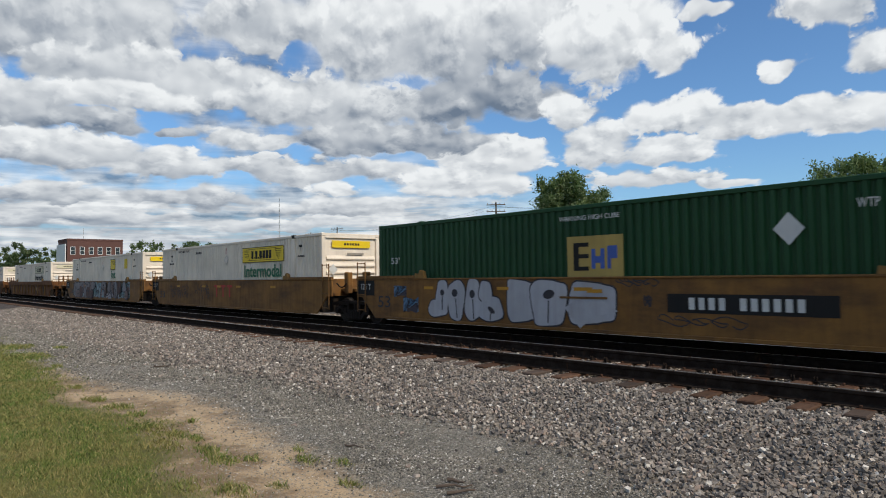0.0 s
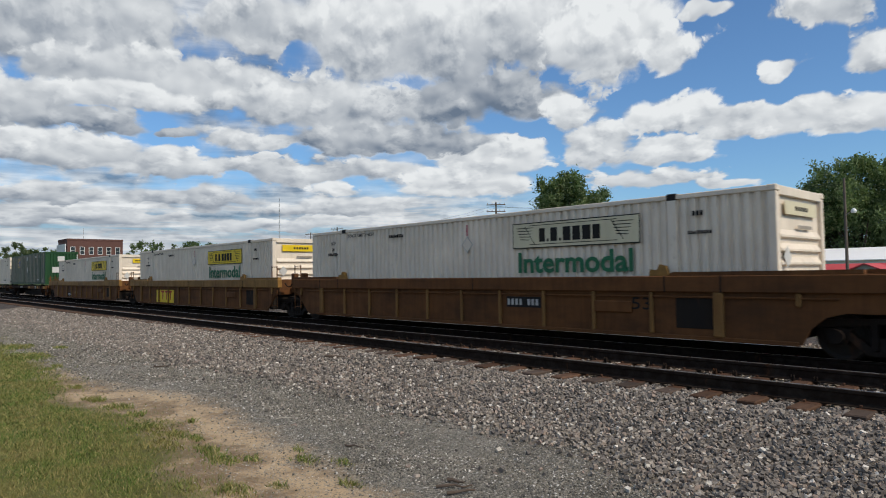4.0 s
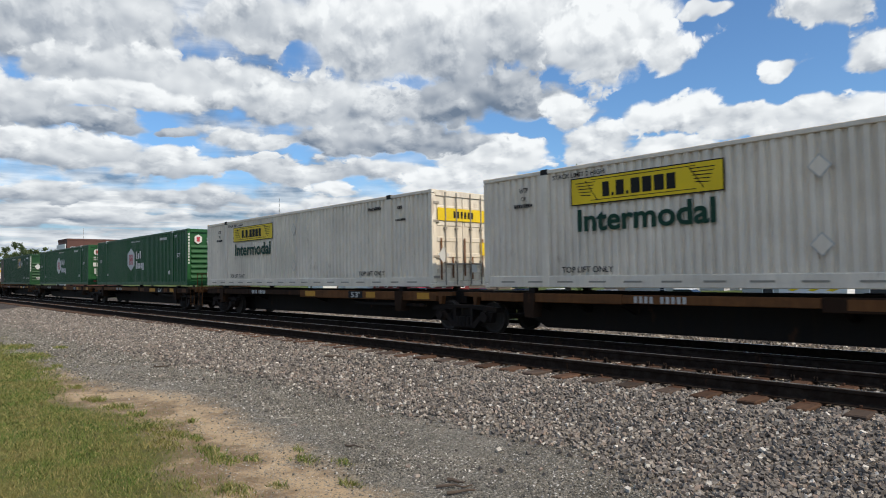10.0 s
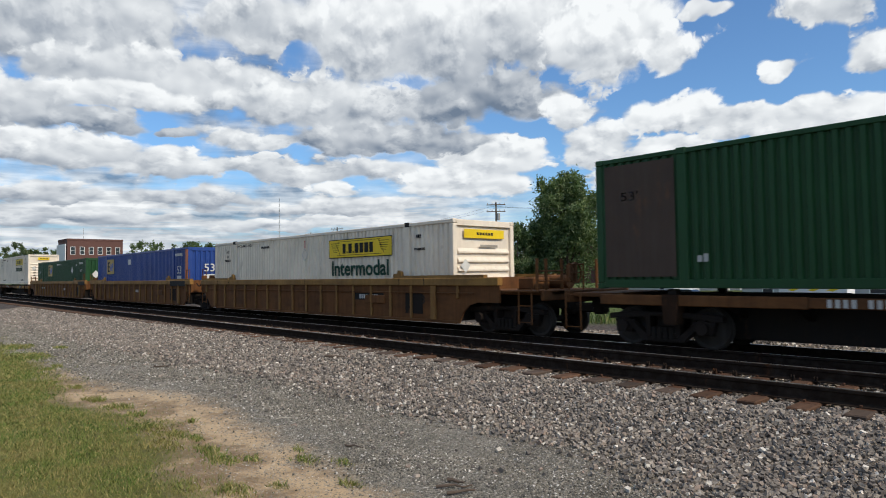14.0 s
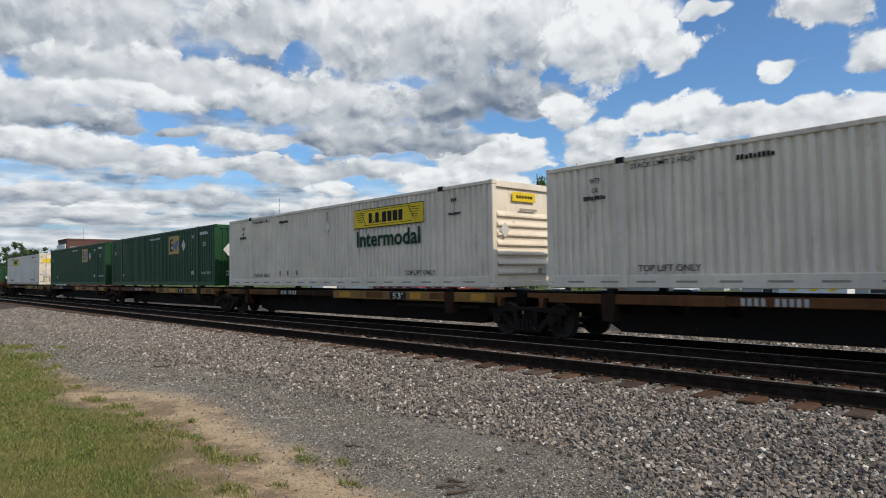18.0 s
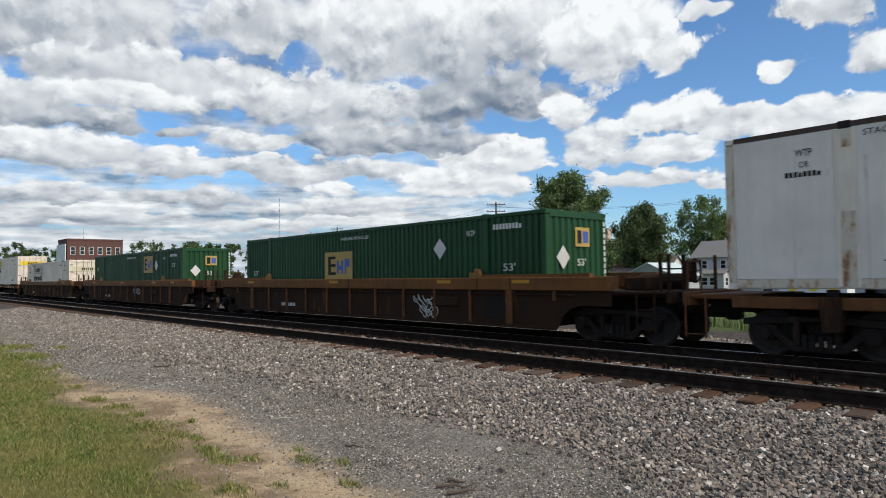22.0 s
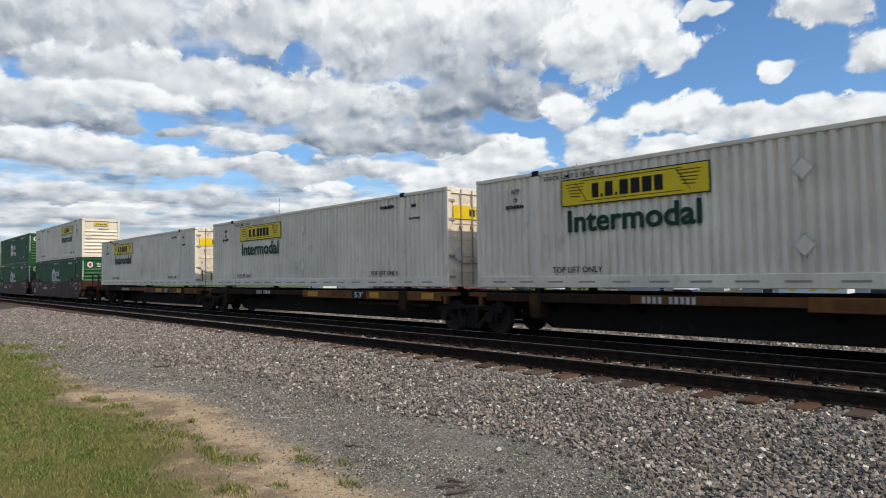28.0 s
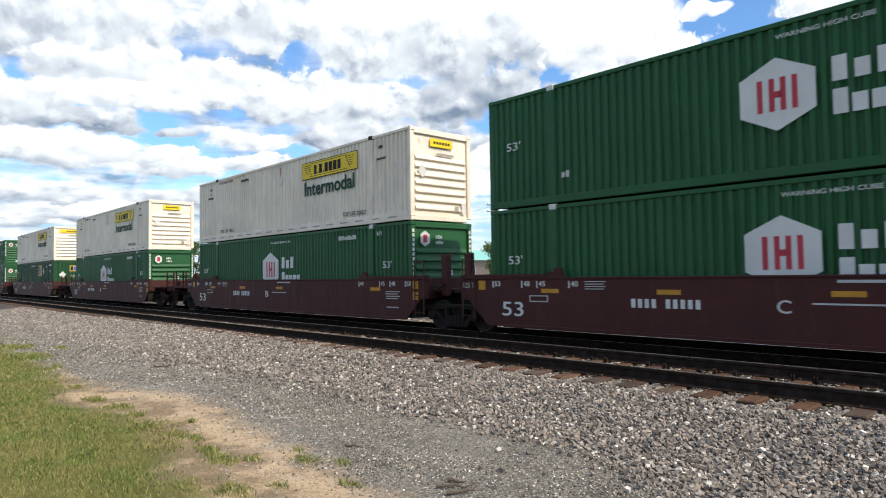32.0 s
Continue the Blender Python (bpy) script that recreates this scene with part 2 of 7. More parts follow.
LOGO_BLUE = paint("blue_logo_paint", (0.05, 0.10, 0.33), 0.45, 0.1)
INK = paint("black_marking_paint", (0.020, 0.019, 0.018), 0.6, 0.1, spec=0.1)
DEEP_GREEN = paint("dark_green_lettering_paint", (0.008, 0.045, 0.026), 0.5, 0.1, spec=0.15)
INK_GREEN = paint("green_lettering_paint", (0.012, 0.13, 0.055), 0.45, 0.1)
MARK = paint("white_marking_paint", (0.56, 0.55, 0.51), 0.5, 0.2, 0.0, (0.3, 0.3, 0.28))
MARK_DULL = paint("dull_white_marking_paint", (0.47, 0.46, 0.43), 0.6, 0.35, 0.0, (0.1, 0.09, 0.08))
RED_MARK = paint("red_marking_paint", (0.42, 0.035, 0.05), 0.5, 0.12)

# ================= mesh helpers =================


class Shape:
    """Gathers vertices and faces of one mesh."""

    def __init__(self):
        self.v, self.f = [], []

    def face(self, *pts):
        k = len(self.v)
        self.v += [tuple(p) for p in pts]
        self.f.append(tuple(range(k, k + len(pts))))
        return self

    def box(self, x0, x1, y0, y1, z0, z1, c=0.0):
        """A box, its edges cut by c."""
        k = len(self.v)
        if c <= 0:
            self.v += [(x, y, z) for x in (x0, x1) for y in (y0, y1) for z in (z0, z1)]
            self.f += [tuple(k + i for i in q) for q in
                       ((0, 1, 3, 2), (4, 6, 7, 5), (0, 4, 5, 1), (2, 3, 7, 6), (0, 2, 6, 4), (1, 5, 7, 3))]
            return self
        c = min(c, 0.45 * (x1 - x0), 0.45 * (y1 - y0), 0.45 * (z1 - z0))
        idx = {}
        for sx in (0, 1):
            for sy in (0, 1):
                for sz in (0, 1):
                    for ax in range(3):
                        p = [(x0, x1)[sx], (y0, y1)[sy], (z0, z1)[sz]]
                        for other in range(3):
                            if other != ax:
                                p[other] += c * (1 if (sx, sy, sz)[other] == 0 else -1)
                        idx[sx, sy, sz, ax] = len(self.v)
                        self.v.append(tuple(p))
        for ax in range(3):
            o1, o2 = (ax + 1) % 3, (ax + 2) % 3
            for s in (0, 1):
                ring = []
                for a, b in ((0, 0), (1, 0), (1, 1), (0, 1)):
                    t = [0, 0, 0]
                    t[ax], t[o1], t[o2] = s, a, b
                    ring.append(idx[(*t, ax)])
                self.f.append(tuple(ring if s else ring[::-1]))
        for ax in range(3):
            o1, o2 = (ax + 1) % 3, (ax + 2) % 3
            for a in (0, 1):
                for b in (0, 1):
                    t0, t1 = [0, 0, 0], [0, 0, 0]
                    t0[ax], t1[ax] = 0, 1
                    t0[o1] = t1[o1] = a
                    t0[o2] = t1[o2] = b
                    q = (idx[(*t0, o1)], idx[(*t1, o1)], idx[(*t1, o2)], idx[(*t0, o2)])
                    self.f.append(q if (a == b) else q[::-1])
        for s, in ((k,) for k in ((a, b, c2) for a in (0, 1) for b in (0, 1) for c2 in (0, 1))):
            tri = (idx[(*s, 0)], idx[(*s, 1)], idx[(*s, 2)])
            self.f.append(tri if sum(s) % 2 == 1 else tri[::-1])
        return self

    def prism(self, profile, x0, x1, axis="x"):
        """A closed profile of (a, b), drawn out along the axis."""
        k, m = len(self.v), len(profile)
        for t in (x0, x1):
            for a, b in profile:
                self.v.append({"x": (t, a, b), "y": (a, t, b), "z": (a, b, t)}[axis])
        for i in range(m):
            j = (i + 1) % m
            self.f.append((k + i, k + j, k + m + j, k + m + i))
        self.f.append(tuple(range(k + m - 1, k - 1, -1)))
        self.f.append(tuple(range(k + m, k + 2 * m)))
        return self

    def tube(self, a, b, r, n=8, r2=None, caps=True):
        a, b = Vector(a), Vector(b)
        d = (b - a).normalized()
        u = d.orthogonal().normalized()
        w = d.cross(u)
        k = len(self.v)
        for p, rr in ((a, r), (b, r if r2 is None else r2)):
            for i in range(n):
                t = 2 * math.pi * i / n
                self.v.append(tuple(p + u * rr * math.cos(t) + w * rr * math.sin(t)))
        for i in range(n):
            j = (i + 1) % n
            self.f.append((k + i, k + j, k + n + j, k + n + i))
        if caps:
            self.f.append(tuple(range(k + n - 1, k - 1, -1)))
            self.f.append(tuple(range(k + n, k + 2 * n)))
        return self

    def hose(self, pts, r, n=6):
        """One bent tube through the points."""
        k = len(self.v)
        for i, p in enumerate(pts):
            d = (Vector(pts[min(i + 1, len(pts) - 1)]) - Vector(pts[max(i - 1, 0)])).normalized()
            u = d.cross(Vector((0.13, 0.31, 0.94))).normalized()
            w = d.cross(u)
            rr = r[i] if isinstance(r, (list, tuple)) else r
            for q in range(n):
                t = 2 * math.pi * q / n
                self.v.append(tuple(Vector(p) + u * rr * math.cos(t) + w * rr * math.sin(t)))
        for i in range(len(pts) - 1):
            for q in range(n):
                a, b = k + i * n + q, k + i * n + (q + 1) % n
                self.f.append((a, b, b + n, a + n))
        self.f.append(tuple(range(k + n - 1, k - 1, -1)))
        e = k + (len(pts) - 1) * n
        self.f.append(tuple(range(e, e + n)))
        return self

    def lathe(self, profile, centre, axis="y", n=20):
        """A closed profile of (radius, offset along the axis) turned about the axis."""
        k, m = len(self.v), len(profile)
        for i in range(n):
            t = 2 * math.pi * i / n
            for r, o in profile:
                p = {"y": (r * math.cos(t), o, r * math.sin(t)), "z": (r * math.cos(t), r * math.sin(t), o), "x": (o, r * math.cos(t), r * math.sin(t))}[axis]
                self.v.append((p[0] + centre[0], p[1] + centre[1], p[2] + centre[2]))
        for i in range(n):
            for q in range(m):
                self.f.append((k + i * m + q, k + i * m + (q + 1) % m, k + ((i + 1) % n) * m + (q + 1) % m, k + ((i + 1) % n) * m + q))
        return self

    def mesh(self, name, *mats, smooth=False):
        me = bpy.data.meshes.new(name)
        me.from_pydata(self.v, [], self.f)
        for m in mats:
            me.materials.append(m)
        b = bmesh.new()
        b.from_mesh(me)
        bmesh.ops.recalc_face_normals(b, faces=b.faces)
        b.to_mesh(me)
        b.free()
        if smooth:
            me.shade_smooth()
        return me


MESHES = {}


def shared(key, build):
    if key not in MESHES:
        MESHES[key] = build()
    return MESHES[key]


def part(name, me, parent, at=(0, 0, 0), label="", turn=None):
    """One mesh as one part under a thing or under a part."""
    ob = new(name, me)
    ob.parent = parent
    ob.location = at
    if turn:
        ob.rotation_euler = turn
    if label:
        tagged(ob, label)
    return ob


def thing(name, at, label, category, group="", kind=""):
    ob = new(name)
    ob.empty_display_size = 0.3
    ob.location = at
    return tagged(ob, label, category, group, kind)


def solid(name, me, at, label, category, group="", kind=""):
    ob = new(name, me)
    ob.location = at
    return tagged(ob, label, category, group, kind)


def words(body, size, mat, bold=0.0):
    """Lettering as a thin flat mesh in the xz plane, facing -y, its middle at the origin."""
    key = ("words", body, size, mat.name, bold)
    if key in MESHES:
        return MESHES[key]
    cu = bpy.data.curves.new("lettering", "FONT")
    cu.body, cu.size, cu.align_x, cu.align_y = body, size, "CENTER", "CENTER"
    cu.extrude, cu.resolution_u, cu.offset = 0.002, 3, bold
    ob = bpy.data.objects.new("lettering", cu)
    scene.collection.objects.link(ob)
    me = bpy.data.meshes.new_from_object(ob.evaluated_get(bpy.context.evaluated_depsgraph_get()))
    bpy.data.objects.remove(ob)
    me.transform(Euler((radians(90), 0, 0)).to_matrix().to_4x4())
    me.materials.clear()
    me.materials.append(mat)
    MESHES[key] = me
    return me

# ================= the train: plan =================
BOX_L, BOX_W, BOX_H = 16.154, 2.591, 2.896
TRACK_Y, NEAR_Y = 13.763, 9.20
TRAIN_Z = -0.23                    # rail top of the farther track, below that of the nearer one
SPINE_Z, WELL_Z, STACK_Z = 1.018, 0.078, 0.150   # where the containers stand
TIMES = [0, 1, 2, 4, 6, 8, 10, 12, 14, 16, 18, 20, 22, 24, 26, 28, 30, 31, 32]


def gone(t):
    """How far the train has rolled after t seconds (it slows a little)."""
    u = t / 10
    return 206.223 * u - 2.5437 * u ** 2 - 0.7337 * u ** 3 + 0.42314 * u ** 4 - 0.06116 * u ** 5


ROLLING = []


def rolls(ob):
    ROLLING.append(ob)
    return ob


# ================= containers =================


def corrugated(x0, x1, z0, z1, mat, key, pitch=0.21, depth=0.056):
    """A sheet of upright corrugations that faces -y; its crests lie at y = 0."""
    def build():
        n = max(1, round((x1 - x0) / pitch))
        p = (x1 - x0) / n
        edge = []
        for i in range(n):
            a = x0 + i * p
            edge += [(a, 0.0), (a + 0.40 * p, 0.0), (a + 0.56 * p, depth), (a + 0.84 * p, depth)]
        edge.append((x1, 0.0))
        s = Shape()
        k = len(edge)
        s.v = [(x, y, z) for z in (z0, z1) for x, y in edge] + [(x0, 0.085, z0), (x1, 0.085, z0), (x0, 0.085, z1), (x1, 0.085, z1)]
        s.f = [(i, i + 1, k + i + 1, k + i) for i in range(k - 1)] + [(2 * k, 2 * k + 2, 2 * k + 3, 2 * k + 1)]
        s.f += [(0, k, 2 * k + 2, 2 * k), (k - 1, 2 * k + 1, 2 * k + 3, 2 * k - 1)]
        return s.mesh("corrugated_sheet", mat)
    return shared(("sheet", key, x0, x1, z0, z1, mat.name, pitch), build)


def block(x0, x1, y0, y1, z0, z1, mat, c=0.006, name="block"):
    return shared(("block", round(x0, 3), round(x1, 3), round(y0, 3), round(y1, 3), round(z0, 3), round(z1, 3), mat.name, c),
                  lambda: Shape().box(x0, x1, y0, y1, z0, z1, c).mesh(name, mat))


def lettering(parent, body, x, y, z, width, height, mat, facing="side"):
    """Words of that width and height on the near side or on the leading end."""
    bold = 0.024 if body.startswith("Int") else 0.006
    key = ("set", body, width, height, mat.name)
    if key not in MESHES:
        me = words(body, 1.0, mat, bold).copy()
        xs = [v.co.x for v in me.vertices]
        zs = [v.co.z for v in me.vertices]
        sx, sz = width / (max(xs) - min(xs)), height / (max(zs) - min(zs))
        me.transform(Matrix.Translation((-(max(xs) + min(xs)) / 2, 0, -(max(zs) + min(zs)) / 2)))
        me.transform(Matrix.Diagonal((sx, 1, sz, 1)))
        MESHES[key] = me
    turn = (0, 0, radians(90)) if facing == "end" else None
    if height < 0.4:
        return tagged(part("lettering", MESHES[key], parent, (x, y, z), turn=turn), kind="stuff")
    for me in shared(("letters", key), lambda: islands(MESHES[key])):
        part("letter", me, parent, (x, y, z), turn=turn)


def islands(me):
    """The loose pieces of a mesh, each as a mesh of its own."""
    b = bmesh.new()
    b.from_mesh(me)
    bmesh.ops.remove_doubles(b, verts=b.verts, dist=1e-5)
    left, made = set(b.verts), []
    while left:
        todo, piece = [left.pop()], []
        while todo:
            v = todo.pop()
            piece.append(v)
            for e in v.link_edges:
                w = e.other_vert(v)
                if w in left:
                    left.remove(w)
                    todo.append(w)
        at = {v: i for i, v in enumerate(piece)}
        one = bpy.data.meshes.new("letter")
        one.from_pydata([tuple(v.co) for v in piece], [], [[at[v] for v in f.verts] for f in {f for v in piece for f in v.link_faces}])
        one.materials.append(me.materials[0])
        made.append((min(v.co.x for v in piece), one))
    b.free()
    return [m for _, m in sorted(made, key=lambda k: k[0])]


NEAR = -BOX_W / 2 - 0.003          # plane of the markings on the near side
FRONT = BOX_L + 0.003


def mark(parent, name, x0, x1, z0, z1, mat, lift=0.0):
    """A flat painted patch on the near side."""
    return part(name, block(-(x1 - x0) / 2, (x1 - x0) / 2, -0.002, 0.002, -(z1 - z0) / 2, (z1 - z0) / 2, mat, 0.0, "patch"),
                parent, ((x0 + x1) / 2, NEAR - lift, (z0 + z1) / 2))


def end_mark(parent, name, y0, y1, z0, z1, mat, lift=0.0):
    return part(name, block(-0.002, 0.002, -(y1 - y0) / 2, (y1 - y0) / 2, -(z1 - z0) / 2, (z1 - z0) / 2, mat, 0.0, "patch"),
                parent, (FRONT + lift, (y0 + y1) / 2, (z0 + z1) / 2))


def scribble(parent, x0, z0, n, size, mat, facing="side", lift=0.0):
    """Writing too small to read: one short row of bars."""
    def build():
        s, w, rng = Shape(), size * 0.58, random.Random(n * 7 + int(size * 100))
        for i in range(n):
            a = i * size * 0.80
            top = size * rng.choice((1.0, 1.0, 0.8))
            if facing == "side":
                s.box(a, a + w, -0.002, 0.002, 0, top)
            else:
                s.box(-0.002, 0.002, a, a + w, 0, top)
        return s.mesh("marking", mat)
    at = (x0, NEAR - lift, z0) if facing == "side" else (FRONT + lift, x0, z0)
    return tagged(part("marking", shared(("scribble", n, size, mat.name, facing), build), parent, at), kind="stuff")


def column(parent, y, z, n, mat, size=0.11):
    """A column of unreadable characters on the leading end."""
    def build():
        s = Shape()
        for i in range(n):
            s.box(-0.002, 0.002, 0, size * 0.75, -i * size * 1.45, size - i * size * 1.45)
        return s.mesh("marking", mat)
    return tagged(part("marking", shared(("column", n, size, mat.name), build), parent, (FRONT + 0.004, y, z)), kind="stuff")


def diamond(parent, x, z, r, mat, facing="side"):
    key = ("diamond", r, mat.name, facing)

    def build():
        s = Shape()
        pts = ((-r, 0), (0, -r * 1.12), (r, 0), (0, r * 1.12))
        s.prism(pts, -0.003, 0.003, "y" if facing == "side" else "x")
        return s.mesh("diamond", mat)
    at = (x, NEAR, z) if facing == "side" else (FRONT, x, z)
    ob = part("placard_holder", shared(key, build), parent, at)
    if mat is MARK_DULL:
        part("placard_face", shared(("face", r), lambda: Shape().prism(((-r * 0.86, 0), (0, -r * 0.96), (r * 0.86, 0), (0, r * 0.96)), -0.003, 0.003, "y").mesh("face", WHITE)), ob, (0, -0.004, 0))
    return ob


def white_sign(box, x0, faded, letter_mat, letter=True):
    """The carrier's long yellow panel with dark strokes for its name, and the word below it."""
    x1 = x0 + 3.62
    mark(box, "sign_border", x0, x1, 1.93, 2.57, INK)
    mark(box, "sign_panel", x0 + 0.025, x1 - 0.025, 1.955, 2.545, SIGN_FADED if faded else SIGN_YELLOW, 0.004)
    a = x0 + 0.86
    for k, w in enumerate((0.18, 0.06, 0.20, 0.06, 0.22, 0.22, 0.23, 0.20)):
        h = 0.07 if w < 0.1 else 0.33
        mark(box, "sign_stroke", a, a + w, 2.08, 2.08 + h, INK, 0.008)
        a += w + 0.055
    def wing():
        s = Shape()
        for k in range(5):
            s.prism([(0.03 * k, 0.32 - 0.07 * k), (0.50 - 0.03 * k, 0.32 - 0.075 * k), (0.55 - 0.03 * k, 0.335 - 0.075 * k), (0.03 * k, 0.34 - 0.07 * k)], -0.002, 0.002, "y")
        return s.mesh("wing", INK)
    def scroll():
        s = Shape()
        for za, zb in ((2.015, 2.03), (2.485, 2.50)):
            s.box(0.55, 3.05, -0.002, 0.002, za, zb)
        s.prism([(0.40, 2.48), (0.42, 2.48), (0.72, 2.03), (0.70, 2.03)], -0.002, 0.002, "y").prism([(2.90, 2.48), (2.92, 2.48), (3.22, 2.03), (3.20, 2.03)], -0.002, 0.002, "y")
        return s.mesh("scroll", INK)
    part("sign_scroll", shared("scroll", scroll), box, (x0, NEAR - 0.008, 0))
    for x in (x0 + 0.14, x1 - 0.70):
        part("sign_wing", shared("wing", wing), box, (x, NEAR - 0.008, 2.11))
    if letter:
        lettering(box, "Intermodal", x0 + 1.80, NEAR, 1.57, 3.26, 0.52, letter_mat)


def gold_logo(box, x0, z0=1.65, w=1.50, h=0.95):
    mark(box, "logo_panel", x0, x0 + w, z0, z0 + h, LOGO_GOLD)
    mark(box, "logo_bar", x0 + 0.12 * w, x0 + 0.22 * w, z0 + 0.16 * h, z0 + 0.84 * h, INK, 0.004)
    for k in (0.16, 0.46, 0.74):
        mark(box, "logo_bar", x0 + 0.22 * w, x0 + 0.40 * w, z0 + k * h, z0 + (k + 0.10) * h, INK, 0.004)
    for k in range(2):
        a = x0 + (0.45 + 0.16 * k) * w
        mark(box, "logo_stroke", a, a + 0.07 * w, z0 + 0.2 * h, z0 + 0.68 * h, LOGO_BLUE, 0.004)
    mark(box, "logo_stroke", x0 + 0.52 * w, x0 + 0.61 * w, z0 + 0.34 * h, z0 + 0.50 * h, LOGO_BLUE, 0.004)
    mark(box, "logo_stroke", x0 + 0.73 * w, x0 + 0.79 * w, z0 + 0.2 * h, z0 + 0.74 * h, LOGO_BLUE, 0.004)
    mark(box, "logo_stroke", x0 + 0.79 * w, x0 + 0.90 * w, z0 + 0.44 * h, z0 + 0.74 * h, LOGO_BLUE, 0.004)


def hexagon_logo(box, x0, z0=0.87):
    """White hexagon with red bars, and white bars beside it."""
    w, h = 1.32, 1.36

    def build():
        s = Shape()
        s.prism([(0, 0.24 * h), (w / 2, 0), (w, 0.24 * h), (w, 0.76 * h), (w / 2, h), (0, 0.76 * h)], -0.003, 0.003, "y")
        return s.mesh("hexagon", MARK)
    part("logo_hexagon", shared("hexagon", build), box, (x0, NEAR, z0))
    for a in (0.24, 0.40, 0.55, 0.70):
        mark(box, "logo_bar", x0 + a * w, x0 + (a + 0.075) * w, z0 + 0.27 * h, z0 + 0.72 * h, RED_MARK, 0.004)
    mark(box, "logo_bar", x0 + 0.47 * w, x0 + 0.56 * w, z0 + 0.45 * h, z0 + 0.54 * h, RED_MARK, 0.004)
    for n, z in ((3, 0.70), (5, 0.12)):
        for i in range(n):
            a = x0 + 1.58 + i * (0.34 if n == 3 else 0.29)
            mark(box, "logo_word_bar", a, a + 0.23, z0 + z - (0.10 if n == 5 and i == 4 else 0.0), z0 + z + (0.44 if i == 0 or n == 3 and i == 2 else 0.32), MARK)


def container(s0, base, kind, nose, label, sign=None, group="containers on the train", paint_mat=None, end_mat=None):
    """A 53-foot container. kind: white, green, hub, ribbed, smooth, blue. nose: ribs, doors or sheet at the leading end."""
    body = paint_mat or {"white": WHITE, "green": GREEN, "hub": GREEN_B, "ribbed": GREEN, "smooth": REEFER, "blue": BLUE}[kind]
    ends = end_mat or body
    box = rolls(thing("container", (s0, TRACK_Y, base), label, "container", group))
    L, H, W = BOX_L, BOX_H, BOX_W / 2
    low = 0.30 if kind == "white" else 0.20
    # frame
    for x in (0.0, L - 0.16):
        for y in (-W, W - 0.16):
            part("corner_post", block(0, 0.16, 0, 0.16, 0.13, H - 0.13, ends if x else body, 0.012), box, (x, y, 0))
            for z in (0.0, H - 0.125) if y < 0 else (H - 0.125,) if x else ():
                part("corner_casting", block(-0.008, 0.17, -0.004, 0.166, 0, 0.125, ends if x else body, 0.018), box, (x, y, z))
    for y in (-W + 0.004, W - 0.084):
        part("top_rail", block(0.165, L - 0.165, 0, 0.08, H - 0.11, H - 0.01, body, 0.012), box, (0, y, 0))
        part("bottom_rail", block(0.165, L - 0.165, 0, 0.08, 0.02, low, body, 0.014), box, (0, y, 0))
    part("floor", block(0.17, L - 0.17, -W + 0.09, W - 0.09, 0.04, 0.17, BLACK, 0.01), box)
    part("roof", block(0.10, L - 0.10, -W + 0.06, W - 0.06, H - 0.05, H - 0.004, body, 0.01), box)
    # sides
    if kind == "ribbed":
        side = block(0.16, L - 0.16, -0.02, 0.04, 0.20, H - 0.11, body, 0.0)
    elif kind == "smooth":
        side = block(0.16, L - 0.16, -0.025, 0.04, 0.20, H - 0.11, body, 0.0)
    else:
        side = corrugated(0.16, L - 0.16, low, H - 0.11, body, "side")
    part("side_panel", side, box, (0, -W + 0.025, 0))
    part("side_panel", side, box, (L, W - 0.025, 0), turn=(0, 0, math.pi))
    if kind == "ribbed":
        for i in range(25):
            x = 0.55 + i * 0.6235
            if abs(x - 2.07) > 0.25 and abs(x - 14.1) > 0.25:
                part("side_post", block(-0.05, 0.05, -0.03, 0.02, 0.20, H - 0.11, GREY_POST, 0.012), box, (x, -W + 0.0, 0))
    if kind == "smooth":
        for i in range(13):
            x = 1.2 + i * 1.15
            part("seam_strip", block(-0.03, 0.03, -0.004, 0.01, 0.20, H - 0.11, body, 0.002), box, (x, -W, 0))
    # lifting posts 40 feet apart
    for x in (2.05, 14.10):
        part("lift_post", block(-0.10, 0.10, -0.006, 0.08, 0.02, H - 0.12, body, 0.012), box, (x, -W, 0))
        part("lift_casting", block(-0.11, 0.11, -0.012, 0.16, H - 0.13, H + 0.012, INK if kind in ("white", "smooth") else (MARK if kind == "hub" else body), 0.018), box, (x, -W, 0))
    # trailing end
    part("end_wall", block(0.03, 0.09, -W + 0.16, W - 0.16, 0.13, H - 0.02, body, 0.01), box)
    # leading end
    part("header", block(L - 0.13, L - 0.004, -W + 0.165, W - 0.165, H - 0.19, H - 0.01, ends, 0.012), box)
    part("sill", block(L - 0.13, L - 0.004, -W + 0.165, W - 0.165, 0.01, 0.17, ends, 0.012), box)
    if nose == "ribs":
        part("nose_panel", block(L - 0.12, L - 0.075, -W + 0.16, W - 0.16, 0.17, H - 0.19, ends, 0.0), box)
        for z in (0.42, 0.68, 0.94, 1.20, 1.46, 1.72, 1.98):
            part("nose_rib", shared(("rib", ends.name), lambda: Shape().prism(
                [(L - 0.08, 0.0), (L - 0.01, 0.045), (L - 0.01, 0.085), (L - 0.08, 0.20)], -W + 0.22, W - 0.22, "y").mesh("rib", ends)), box, (0, 0, z - 0.1))
    elif nose == "sheet":
        sheet = corrugated(-W + 0.16, W - 0.16, 0.17, H - 0.19, ends, "end", 0.25, 0.05)
        part("nose_panel", sheet, box, (L - 0.02, 0, 0), turn=(0, 0, radians(90)))
    else:
        rod_mat = ends if kind == "hub" else GREY_POST
